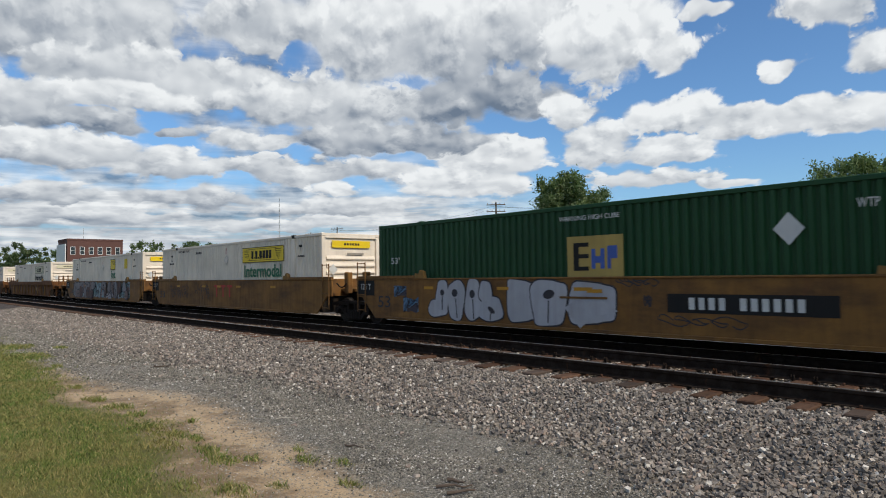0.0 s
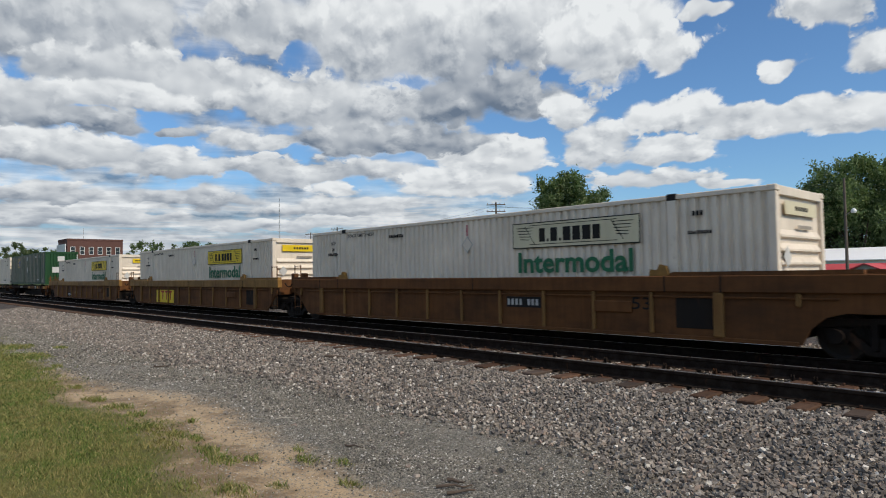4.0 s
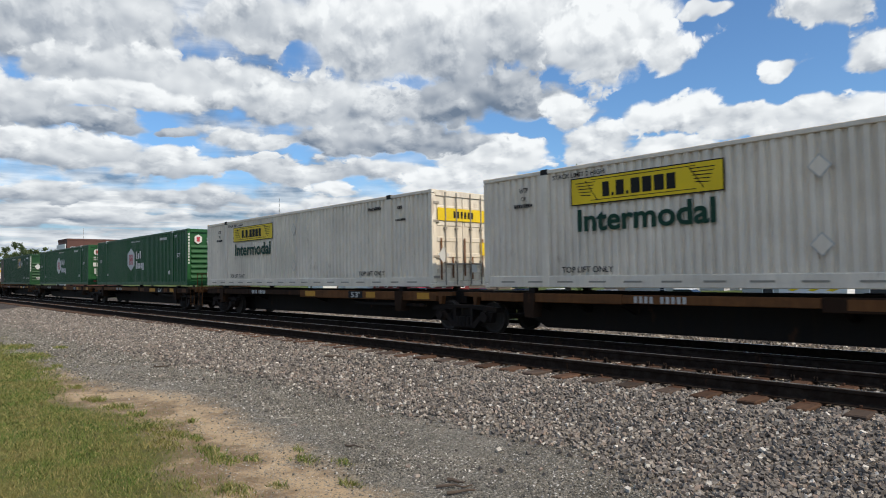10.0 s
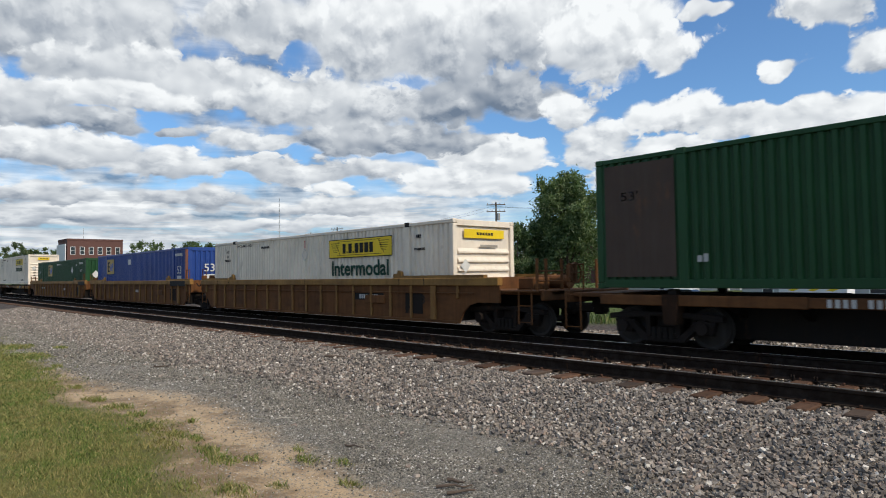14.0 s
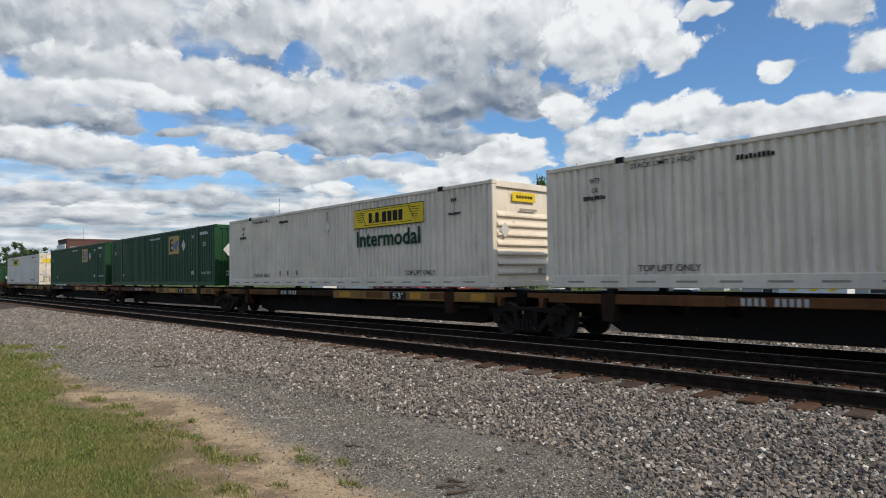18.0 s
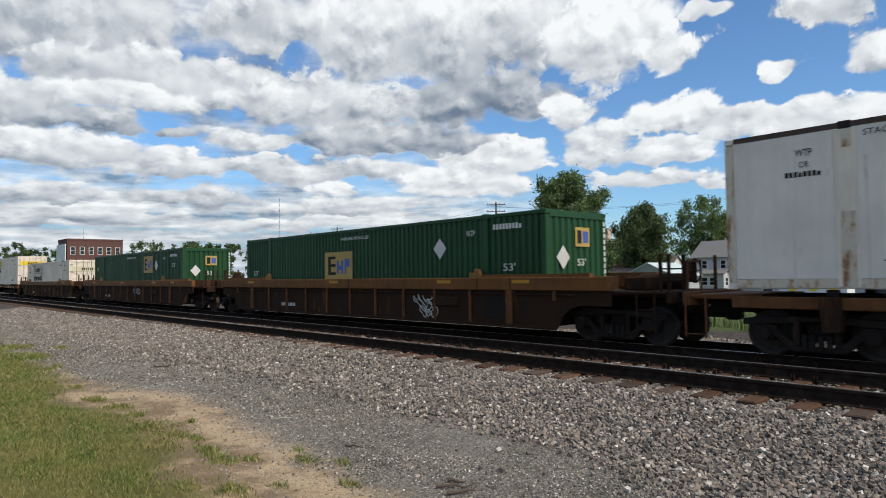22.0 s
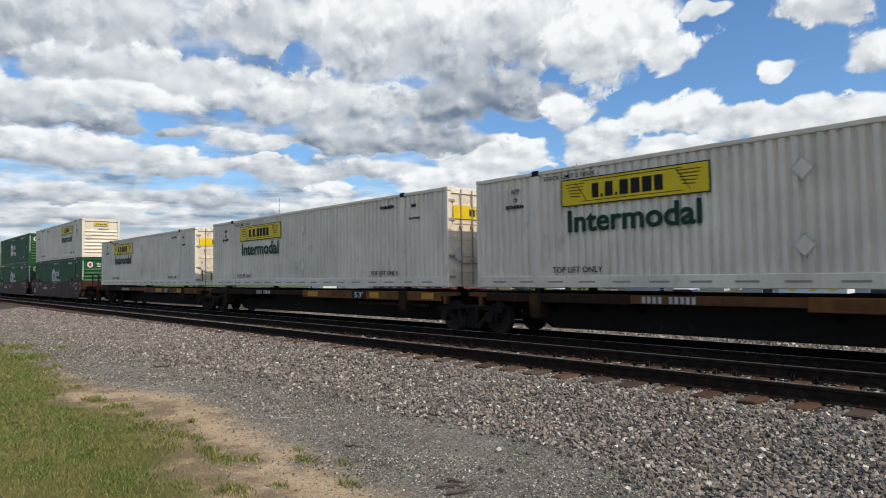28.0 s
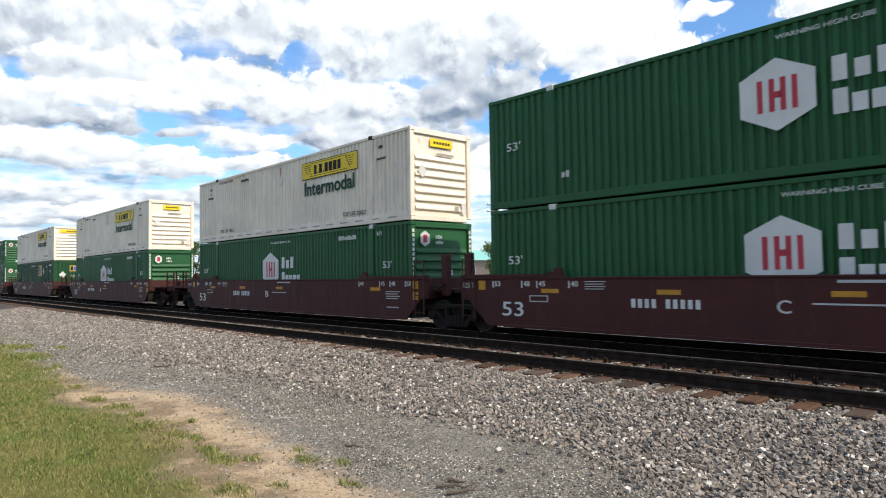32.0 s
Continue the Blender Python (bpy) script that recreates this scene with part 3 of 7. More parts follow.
        for y0, y1 in ((-W + 0.17, -0.01), (0.01, W - 0.17)):
            leaf = part("door", block(L - 0.09, L - 0.04, y0, y1, 0.175, H - 0.195, ends, 0.008), box)
            for z in (0.48, 0.95, 1.42, 1.89, 2.36):
                part("door_rib", block(L - 0.045, L - 0.022, y0 + 0.06, y1 - 0.06, z - 0.07, z + 0.07, ends, 0.01), leaf)
            for k in (0.33, 0.74):
                y = y0 + (y1 - y0) * (k if y0 < 0 else 1 - k)
                part("lock_rod", shared(("rod", round(y, 3), rod_mat.name), lambda: Shape().tube((L + 0.012, y, 0.06), (L + 0.012, y, H - 0.06), 0.021, 8).mesh("rod", rod_mat)), leaf)
                for z in (0.75, 1.75):
                    part("rod_bracket", block(L - 0.03, L + 0.03, y - 0.05, y + 0.05, z - 0.035, z + 0.035, rod_mat, 0.006), leaf)
                part("lock_handle", block(L + 0.005, L + 0.035, y - 0.03, y + 0.34 * (1 if y < 0 else -1) if y < 0 else y + 0.03, 0.66, 0.71, GREY_POST, 0.006) if y < 0
                     else block(L + 0.005, L + 0.035, y - 0.34, y + 0.03, 0.66, 0.71, GREY_POST, 0.006), leaf)
            for z in (0.30, 0.90, 1.95, 2.50):
                yh = y0 if y0 < 0 else y1
                part("hinge", block(L - 0.05, L + 0.012, yh - 0.12, yh + 0.12, z - 0.04, z + 0.04, GREY_POST if kind != "hub" else ends, 0.008), leaf)
    # markings
    if kind in ("white", "smooth"):
        if sign:
            style, letter_mat = sign
            x0 = 9.76 if nose == "ribs" else 2.86
            if style == "torn":
                for k in range(5):
                    mark(box, "sign_stroke", 10.0 + 0.10 * k, 10.85, 2.48 - 0.055 * k, 2.498 - 0.055 * k, INK, 0.004)
                mark(box, "sign_border", 9.83, 10.85, 1.94, 2.60, INK, -0.003)
                mark(box, "sign_panel", 9.86, 10.85, 1.97, 2.57, SIGN_YELLOW)
                mark(box, "sign_panel", 12.75, 13.30, 1.97, 2.57, SIGN_YELLOW)
                lettering(box, "Int", 10.45, NEAR, 1.62, 0.92, 0.50, letter_mat)
            else:
                white_sign(box, x0, style == "faded", letter_mat, style != "plain")
        def slots():
            s = Shape()
            for k in range(17):
                s.box(0.6 + 0.9 * k, 1.05 + 0.9 * k, -0.002, 0.002, 0.135, 0.175)
            return s.mesh("rail_slots", GREY_POST)
        tagged(part("rail_slots", shared("slots", slots), box, (0, NEAR, 0)), kind="stuff")
        for x in (2.35 if nose == "ribs" else 2.45, 12.35):
            lettering(box, "TOP LIFT ONLY", x + 0.80, NEAR, 0.44, 1.40, 0.14, INK)
        lettering(box, "STACK LIMIT 2 HIGH", 3.05, NEAR, 2.66, 1.45, 0.105, INK)
        lettering(box, "WTP", 1.40, NEAR, 2.45, 0.28, 0.13, INK), lettering(box, "OR", 1.40, NEAR, 2.24, 0.16, 0.11, INK), scribble(box, 1.08, 2.02, 8, 0.095, INK)
        scribble(box, 13.0 if nose != "ribs" else 4.6, 2.48, 9, 0.10, INK)
        scribble(box, 14.55, 2.42, 3, 0.10, INK)
        scribble(box, 14.45, 2.05, 9, 0.07, INK)
        if kind == "white" and nose == "doors":
            diamond(box, 8.15, 2.18, 0.20, MARK_DULL), diamond(box, 8.15, 0.80, 0.20, MARK_DULL)
        if kind == "white" and nose == "ribs":
            diamond(box, 8.1, 2.12, 0.21, MARK_DULL), mark(box, "red_tag", 8.07, 8.12, 2.36, 2.66, RED_MARK)
        if nose == "doors" or sign and sign[0] != "none":
            wide = (-1.06, 1.06) if nose == "doors" else (-0.48, 0.48) if sign and sign[0] == "small" else (-0.85, 0.85)
            top, low = (2.36, 1.98) if nose == "doors" else (2.62, 2.36)
            panel = SIGN_FADED if sign and sign[0] == "faded" else SIGN_YELLOW
            end_mark(box, "end_sign", wide[0], wide[1], low, top, panel, 0.0 if nose == "doors" else -0.012)
            for k in range(6):
                y = -0.42 + 0.15 * k if nose == "doors" else -0.33 + 0.12 * k
                end_mark(box, "end_sign_stroke", y, y + 0.085, low + 0.09, top - 0.09, INK, 0.005 if nose == "doors" else -0.007)
        if nose == "ribs":
            diamond(box, -0.82, 1.55, 0.19, MARK, "end")
            end_mark(box, "plate", 0.55, 0.72, 0.36, 0.52, GREY_POST, 0.004)
            end_mark(box, "plate", 0.85, 1.02, 0.30, 0.62, MARK, 0.004)
            end_mark(box, "vent", -0.2, 0.55, 2.10, 2.17, GREY_POST, -0.008)
        else:
            diamond(box, -0.85, 0.95, 0.22, MARK, "end")
            end_mark(box, "plate", 0.72, 0.98, 0.95, 1.35, SIGN_YELLOW, 0.004)
            end_mark(box, "plate", 0.30, 0.55, 0.42, 0.68, MARK, 0.004)
    if kind in ("green", "ribbed", "blue"):
        scribble(box, 14.4 if kind != "ribbed" else 11.7, 2.47, 9, 0.14, MARK)
        if kind == "green" and sign != "plain":
            gold_logo(box, {"low": 4.2, "mid": 7.4, "wide": 6.19}.get(sign, 10.22), 1.2 if sign in ("mid", "wide") else 1.65, 1.70 if sign == "wide" else 1.50)
            diamond(box, 12.3, 2.05, 0.27, MARK)
            gold = end_mark(box, "end_logo", -0.10, 0.52, 1.98, 2.48, LOGO_GOLD, 0.004)
            end_mark(box, "end_logo_bar", -0.02, 0.16, 2.06, 2.40, INK, 0.008)
            end_mark(box, "end_logo_stroke", 0.22, 0.46, 2.08, 2.38, LOGO_BLUE, 0.008)
            diamond(box, -0.62, 1.70, 0.27, MARK, "end")
            lettering(box, "53'", FRONT + 0.004, 0.15, 1.58, 0.36, 0.19, MARK, "end")
            scribble(box, -0.75, 0.62, 4, 0.10, MARK_DULL, "end"), scribble(box, -0.75, 0.48, 4, 0.10, MARK_DULL, "end")
            end_mark(box, "plate", 0.25, 0.65, 0.50, 0.76, MARK_DULL, 0.004)
        if kind == "green":
            row = {"mid": 1.76, "wide": 1.48}.get(sign, 2.02)
            lettering(box, "53'", 14.95, NEAR, row, 0.42, 0.20, MARK)
            lettering(box, "53'", 0.85, NEAR, row, 0.42, 0.20, MARK)
            lettering(box, "WARNING HIGH CUBE", 8.0, NEAR, 2.58, 1.65, 0.11, MARK)
            scribble(box, 13.35, 0.55, 2, 0.20, MARK), lettering(box, "WTP", 13.55, NEAR, 2.42, 0.34, 0.16, MARK)
            scribble(box, 2.35, 0.55, 2, 0.16, MARK_DULL)
            lettering(box, "TOP LIFT ONLY", 15.1, NEAR, 0.62, 1.15, 0.12, MARK)
        column(box, W - 0.13, 2.55, 11, MARK)
        if nose == "ribs":
            column(box, -W + 0.04, 2.55, 9, MARK)
    if kind == "ribbed":
        gold_logo(box, 3.39)
        diamond(box, 8.40, 1.42, 0.27, MARK)
        mark(box, "plate", 8.26, 8.70, 2.30, 2.62, MARK_DULL, 0.03), mark(box, "plate", 13.10, 13.62, 0.40, 0.48, MARK, 0.03)
        mark(box, "patch", 15.05, 15.62, 0.16, 0.55, GREY_POST, 0.004), mark(box, "patch", 13.68, 13.82, 2.36, 2.70, MARK, 0.03)
        scribble(box, 8.3, 1.15, 3, 0.14, INK)
        for k, x in enumerate((11.15, 11.78, 12.40, 13.02)):
            loop = [(0.13 * math.sin(2.1 * j + k), 0, 0.20 * math.cos(1.3 * j + 0.7 * k)) for j in range(9)]
            s = Shape().hose(loop, 0.016, 4)
            s.v = [(v[0], v[1] * 0.1, v[2]) for v in s.v]
            part("scrawl", s.mesh("scrawl", INK), box, (x, NEAR - 0.002, 1.46))
        end_mark(box, "end_logo", -0.35, 0.20, 2.05, 2.50, MARK, 0.004), end_mark(box, "patch", -0.75, -0.20, 1.05, 1.55, MARK, 0.004)
    if kind == "blue":
        gold_logo(box, 2.2)
        mark(box, "plate", 6.6, 7.1, 2.2, 2.5, MARK), mark(box, "orange_post", L - 0.34, L - 0.004, 0.15, H - 0.12, ORANGE, 0.004)
        lettering(box, "53", 14.95, NEAR, 1.75, 0.55, 0.42, MARK)
        mark(box, "plate", 14.65, 15.25, 0.95, 1.45, MARK)
        lettering(box, "53", FRONT + 0.004, -0.2, 1.85, 0.55, 0.40, MARK, "end")
        end_mark(box, "plate", -0.5, 0.1, 1.0, 1.5, MARK, 0.004)
    if kind == "hub":
        hexagon_logo(box, 6.58)
        for x in (14.95, 0.85):
            lettering(box, "53'", x, NEAR, 1.58, 0.46, 0.22, MARK)
        lettering(box, "WARNING HIGH CUBE", 8.05, NEAR, 2.60, 1.60, 0.085, MARK)
        scribble(box, 12.2, 2.47, 9, 0.15, MARK), lettering(box, "WTP", 14.55, NEAR, 2.58, 0.30, 0.13, MARK)
        scribble(box, 13.5, 0.60, 2, 0.20, MARK), scribble(box, 2.35, 0.60, 2, 0.16, MARK_DULL)
        def end_hexagon():
            return Shape().prism([(0.22 * math.sin(k * 1.0472), 0.25 * math.cos(k * 1.0472)) for k in range(6)], -0.003, 0.003, "x").mesh("hexagon", MARK)
        badge = part("end_hexagon", shared("end_hexagon", end_hexagon), box, (FRONT, -0.74, 2.36))
        part("end_hexagon_bar", block(0.003, 0.006, -0.08, 0.08, -0.12, 0.12, RED_MARK, 0.0), badge)
        scribble(box, -0.30, 2.36, 3, 0.12, MARK, "end"), scribble(box, -0.30, 2.20, 4, 0.10, MARK, "end")
        end_mark(box, "plate", -0.28, 0.10, 0.42, 0.66, MARK, 0.004)
        end_mark(box, "plate", 0.62, 0.74, 0.40, 0.70, MARK, 0.004)
        lettering(box, "53", FRONT + 0.004, 0.25, 1.30, 0.34, 0.18, MARK, "end")
        if nose == "doors":
            end_mark(box, "placard", -0.98, -0.55, 1.32, 1.60, MARK, 0.008), end_mark(box, "placard", -0.90, -0.72, 0.78, 1.18, MARK_DULL, 0.008)
            end_mark(box, "placard", -0.35, -0.16, 0.95, 1.18, MARK, 0.008), end_mark(box, "placard", -0.36, -0.22, 1.34, 1.50, LOGO_BLUE, 0.008)
            end_mark(box, "placard", 0.16, 0.52, 0.92, 1.18, MARK, 0.008), end_mark(box, "placard", 0.56, 0.95, 0.90, 1.20, SIGN_YELLOW, 0.008)
            for z in (1.78, 1.92):
                scribble(box, -0.95, z, 8, 0.10, MARK_DULL, "end", 0.008)
            scribble(box, 0.18, 2.42, 5, 0.17, MARK, "end", 0.008), scribble(box, 0.18, 2.16, 7, 0.15, MARK, "end", 0.008), scribble(box, 0.18, 1.80, 8, 0.10, MARK_DULL, "end", 0.008)
            for y in (-0.95, -0.45, 0.20, 0.70):
                end_mark(box, "reflector", y, y + 0.28, 0.24, 0.30, RED_MARK, 0.008)
        for y in (-W + 0.04, W - 0.13) if nose != "doors" else ():
            column(box, y, 2.55, 11, MARK, 0.10)
    return box


# ================= rail cars =================


def truck(car, x, name="truck"):
    """Two axles in cast side frames."""
    key = "truck_frame"

    def frame_mesh():
        s = Shape()
        for sx in (-1, 1):
            s.prism([(sx * a, c) for a, c in ((0.30, 0.66), (1.28, 0.58), (1.28, 0.70), (0.85, 0.74), (0.30, 0.76))], -0.09, 0.09, "y")
            s.prism([(sx * a, c) for a, c in ((0.78, 0.60), (0.92, 0.60), (0.46, 0.14), (0.34, 0.14), (0.34, 0.24))], -0.09, 0.09, "y")
            s.prism([(sx * a, c) for a, c in ((0.28, 0.24), (0.38, 0.24), (0.38, 0.72), (0.28, 0.72))], -0.10, 0.10, "y")
            s.prism([(sx * a, c) for a, c in ((0.74, 0.30), (1.06, 0.30), (1.14, 0.58), (0.66, 0.58))], -0.085, 0.085, "y")
        s.box(-0.40, 0.40, -0.10, 0.10, 0.12, 0.22, 0.02).box(-0.36, 0.36, -0.09, 0.09, 0.66, 0.76, 0.02)
        return s.mesh("side_frame", TRUCK)

    def wheel_mesh():
        r = 0.42
        s = Shape().lathe([(0.10, -0.10), (0.34, -0.045), (r - 0.03, -0.065), (r, -0.06), (r + 0.004, 0.045), (r + 0.028, 0.055), (r + 0.028, 0.085), (r - 0.05, 0.085), (0.34, 0.02), (0.10, 0.09)],
                          (0, 0, 0), "y", 24)
        return s.mesh("wheel", WHEEL, smooth=False)
    t = part(name, shared("bolster", lambda: Shape().box(-0.22, 0.22, -0.95, 0.95, 0.42, 0.74, 0.03).mesh("bolster", TRUCK)), car, (x, 0, 0), "greasy cast-steel truck")
    for y in (-1.02, 1.02):
        part("side_frame", shared(key, frame_mesh), t, (0, y, 0))
        for dx in (-0.20, -0.07, 0.07, 0.20) if y < 0 else ():
            part("spring", shared("spring", lambda: Shape().tube((0, 0, 0.18), (0, 0, 0.44), 0.055, 8).mesh("spring", BLACK)), t, (dx, y * 1.09, 0))
        for dx in (-0.89, 0.89):
            part("bearing_cap", shared("cap", lambda: Shape().tube((0, -0.10, 0), (0, 0.10, 0), 0.125, 14).mesh("cap", TRUCK)), t, (dx, y * 1.10, 0.44))
    for dx in (-0.89, 0.89):
        part("axle", shared("axle", lambda: Shape().tube((0, -1.1, 0), (0, 1.1, 0), 0.08, 10).mesh("axle", TRUCK)), t, (dx, 0, 0.42))
        for y, a in ((-0.75, 0), (0.75, math.pi)):
            part("wheel", shared("wheel", wheel_mesh), t, (dx, y, 0.42), turn=(0, 0, a))
    return t


def ladder(car, x, y, z0, z1, mat):
    for dx in (0.0, 0.42):
        part("ladder_rail", shared(("lr", round(z1 - z0, 2), mat.name), lambda: Shape().tube((0, 0, 0), (0, 0, z1 - z0), 0.02, 6).mesh("rail", mat)), car, (x + dx, y, z0))
    n = max(2, round((z1 - z0) / 0.36))
    for i in range(n):
        part("ladder_rung", shared(("rung", mat.name), lambda: Shape().tube((0, 0, 0), (0.42, 0, 0), 0.014, 6).mesh("rung", mat)), car, (x, y, z0 + 0.06 + i * (z1 - z0 - 0.1) / max(1, n - 1)))


def brake_wheel(car, x, y, z, mat):
    w = part("brake_wheel", shared(("bw", mat.name), lambda: Shape().lathe([(0.25, -0.015), (0.285, -0.015), (0.285, 0.015), (0.25, 0.015)], (0, 0, 0), "x", 18)
                                   .tube((0, 0, -0.26), (0, 0, 0.26), 0.014, 6).tube((0, -0.26, 0), (0, 0.26, 0), 0.014, 6).mesh("brake_wheel", mat)), car, (x, y, z))
    part("brake_housing", block(-0.20, -0.02, -0.16, 0.16, -0.26, 0.22, mat, 0.03), w)


def coupler(car, x, d):
    """Draft gear and knuckle beyond the end sill; d is its direction."""
    a, b = sorted((x, x + d * 0.75))
    part("coupler", block(a, b, -0.09, 0.09, 0.62, 0.84, TRUCK, 0.03), car)
    a, b = sorted((x + d * 0.55, x + d * 0.86))
    part("coupler_knuckle", block(a, b, -0.17, 0.17, 0.58, 0.90, TRUCK, 0.05), car)


def well_car(mid, rear, front, style, main, sill, label, rear_free, front_free, group, trucks, fine=False):
    """A well car about mid: its side runs from rear to front; style smooth or ribbed."""
    car = rolls(thing("well_car", (mid, TRACK_Y, TRAIN_Z), label, "well car", group))
    Y = 1.50
    z0, z1 = 0.28, 1.50
    a, b = rear, front
    square = ((0.0, 0.92), (0.30, 0.92), (1.0, z0))
    arch = ((0.0, 0.86), (0.80, 0.86), (1.10, 0.78), (1.34, 0.58), (1.50, z0))
    tail, nose = (arch if style == "ribbed" and free else square for free in (rear_free, front_free))
    more_r, more_f = (0.97 if style == "ribbed" and free else 0.0 for free in (rear_free, front_free))
    cut = [(a + x, z) for x, z in tail] + [(b - x, z) for x, z in reversed(nose)] + [(b, z1), (a, z1)]
    for side in (-1, 1):
        p, q = sorted((side * Y, side * (Y - 0.05)))
        part("side_plate", Shape().prism(cut, p, q, "y").mesh("side_plate", main), car)
        p, q = sorted((side * (Y + (0.085 if style == "ribbed" else 0.025)), side * (Y - 0.10)))
        part("top_chord", Shape().box(a - 0.02, b + 0.02, p, q, z1 - (0.19 if fine else 0.30 if style == "ribbed" else 0.03), z1 + 0.02, 0.014).mesh("top_chord", sill), car)
        p, q = sorted((side * (Y + 0.025), side * (Y - 0.10)))
        part("bottom_chord", Shape().box(a + 1.55, b - 1.55, p, q, z0 - 0.02, z0 + 0.06, 0.012).mesh("bottom_chord", main), car)
        if style == "ribbed":
            part("air_pipe", shared(("pipe", round(a, 2), round(b, 2), side, main.name), lambda: Shape().tube((a + 0.9, side * (Y + 0.035), z1 - 0.40), (b - 0.9, side * (Y + 0.035), z1 - 0.40), 0.022, 6).mesh("pipe", main)), car)
            if side < 0:
                for k, x in enumerate((b - more_f - 3.05, b - more_f - 1.9, a + more_r + 3.05, a + more_r + 1.9, (a + b) / 2)):
                    part("chord_joint", block(-0.014, 0.014, -Y - 0.089, -Y - 0.08, z1 - (0.18 if fine else 0.30), z1 + 0.018, BLACK, 0.0), car, (x, 0, 0))
                part("side_box", block(-0.52, 0.52, -Y - 0.06, -Y, 0.74, 1.00, main, 0.03), car, (b - more_f - 4.35, 0, 0))
                part("access_panel", block(-0.40, 0.40, -Y - 0.012, -Y, 0.48, 1.10, BLACK, 0.004), car, (b - more_f - 2.45, 0, 0))
            n = 18 if fine else 13
            for i in range(n):
                x = a + more_r + 0.55 + i * (b - more_f - a - more_r - 1.1) / (n - 1)
                heavy = i in (1, n - 2)
                end = i in (0, n - 1)
                w = 0.10 if heavy else 0.045
                p, q = sorted((side * Y, side * (Y + (0.09 if heavy else 0.07))))
                part("side_rib", block(-w, w, p, q, 0.95 if end else z0 + 0.06, z1 - (0.193 if fine else 0.303), RIB if main is BROWN_CAR else BROWN_CAR, 0.02), car, (x, 0, 0))
    for e, d in ((a, 1), (b, -1)):
        e += d * (more_r if d > 0 else more_f)
        p, q = sorted((e + d * 0.72, e + d * 1.0))
        part("end_wall", block(p, q, -1.40, 1.40, z0 + 0.05, 0.89, BLACK, 0.02), car)
    for i in range(6):
        x = a + 2.2 + i * (b - a - 4.4) / 5
        part("floor_beam", block(-0.10, 0.10, -Y + 0.05, Y - 0.05, z0, (STACK_Z if main is MAROON else WELL_Z) - TRAIN_Z, BLACK, 0.01), car, (x, 0, 0))
    for x, d, free, more in ((a + more_r, -1, rear_free, more_r), (b - more_f, 1, front_free, more_f)):
        p, q = sorted((x - d * 0.70, x - d * 0.62))
        part("bulkhead", block(p, q, -Y + 0.06, Y - 0.06, 0.90, z1 + 0.02, main, 0.01), car)
        p, q = sorted((x - d * 0.62, x + d * (free if free else 0.30)))
        part("end_deck", block(p, q, -1.05 if free else -0.7, 1.05 if free else 0.7, 1.06, 1.18, main, 0.02), car)
        part("center_sill", block(p, q, -0.35, 0.35, 0.70, 1.06, BLACK, 0.02), car)
        p, q = sorted((x - d * 3.0, x + d * (more * 0.5 - 0.02)))
        for side in (-1, 1):
            u, w = sorted((side * (Y + (0.06 if style == "ribbed" else 0.03)), side * (Y - 0.09)))
            part("chord_cap", shared(("cap", round(p, 2), round(q, 2), side, d, sill.name, style), lambda: Shape().prism(
                [(p, z1 + 0.021), (q, z1 + 0.021), (q - (0.12 if d < 0 else 0), z1 + 0.10), (p + (0.12 if d > 0 else 0), z1 + 0.10)], u, w, "y").mesh("chord_cap", sill)), car)
        part("latch", shared(("latch", sill.name), lambda: Shape().prism([(-0.22, 0.0), (0.22, 0.0), (0.16, 0.20), (0.02, 0.24), (-0.05, 0.12), (-0.20, 0.14)], -0.05, 0.05, "y").mesh("latch", SILL_YELLOW if sill is not MAROON else MAROON)),
             car, (x - d * 3.2, -Y + 0.03, z1 + 0.021))
        if free:
            e = x + d * free
            p, q = sorted((e - d * 0.12, e))
            part("end_sill", block(p, q, -1.35, 1.35, 0.94, 1.20, main, 0.02), car)
            coupler(car, e, d)
            for y in (-1.30, -0.95, -0.3, 1.25):
                part("handrail_post", shared(("hp", main.name), lambda: Shape().tube((0, 0, 1.15), (0, 0, 1.98), 0.042, 8).mesh("post", main)), car, (e - d * 0.25, y, 0))
            part("handrail", shared(("hr", main.name), lambda: Shape().tube((0, -1.30, 1.42), (0, -0.3, 1.42), 0.018, 6).mesh("rail", main)), car, (e - d * 0.25, 0, 0))
            part("handrail", shared(("hr", main.name), None), car, (e - d * 0.25, 0, 0.25))
            ladder(car, e - d * 0.55 - 0.21, -1.42, 0.34, 1.25, main)
            p, q = sorted((x + d * (more + 0.03), x + d * (free - 0.1)))
            part("walkway", block(p, q, -1.45, -1.05, 1.14, 1.19, main, 0.01), car)
            part("walkway", block(p, q, 1.05, 1.45, 1.14, 1.19, main, 0.01), car)
            part("deck_box", block(-0.28, 0.28, -0.35, 0.35, 1.18, 1.50, main, 0.03), car, (x + d * 0.8, 0.1, 0))
            part("air_reservoir", shared(("res", main.name), lambda: Shape().tube((-0.55, 0, 0), (0.55, 0, 0), 0.19, 14).mesh("reservoir", main)), car, (x + d * 1.0, 0.75, 1.38))
            if d > 0:
                brake_wheel(car, e - d * 0.3, 0.35, 1.62, main)
        else:
            part("stake", block(-0.13, 0.13, -0.10, 0.10, 1.0, 2.22 if main is MAROON else 1.75, main, 0.03), car, (x + d * 0.22, -0.95, 0))
            ladder(car, x - 0.21 - d * 0.32, -Y - 0.045, 0.45, 2.05, main)
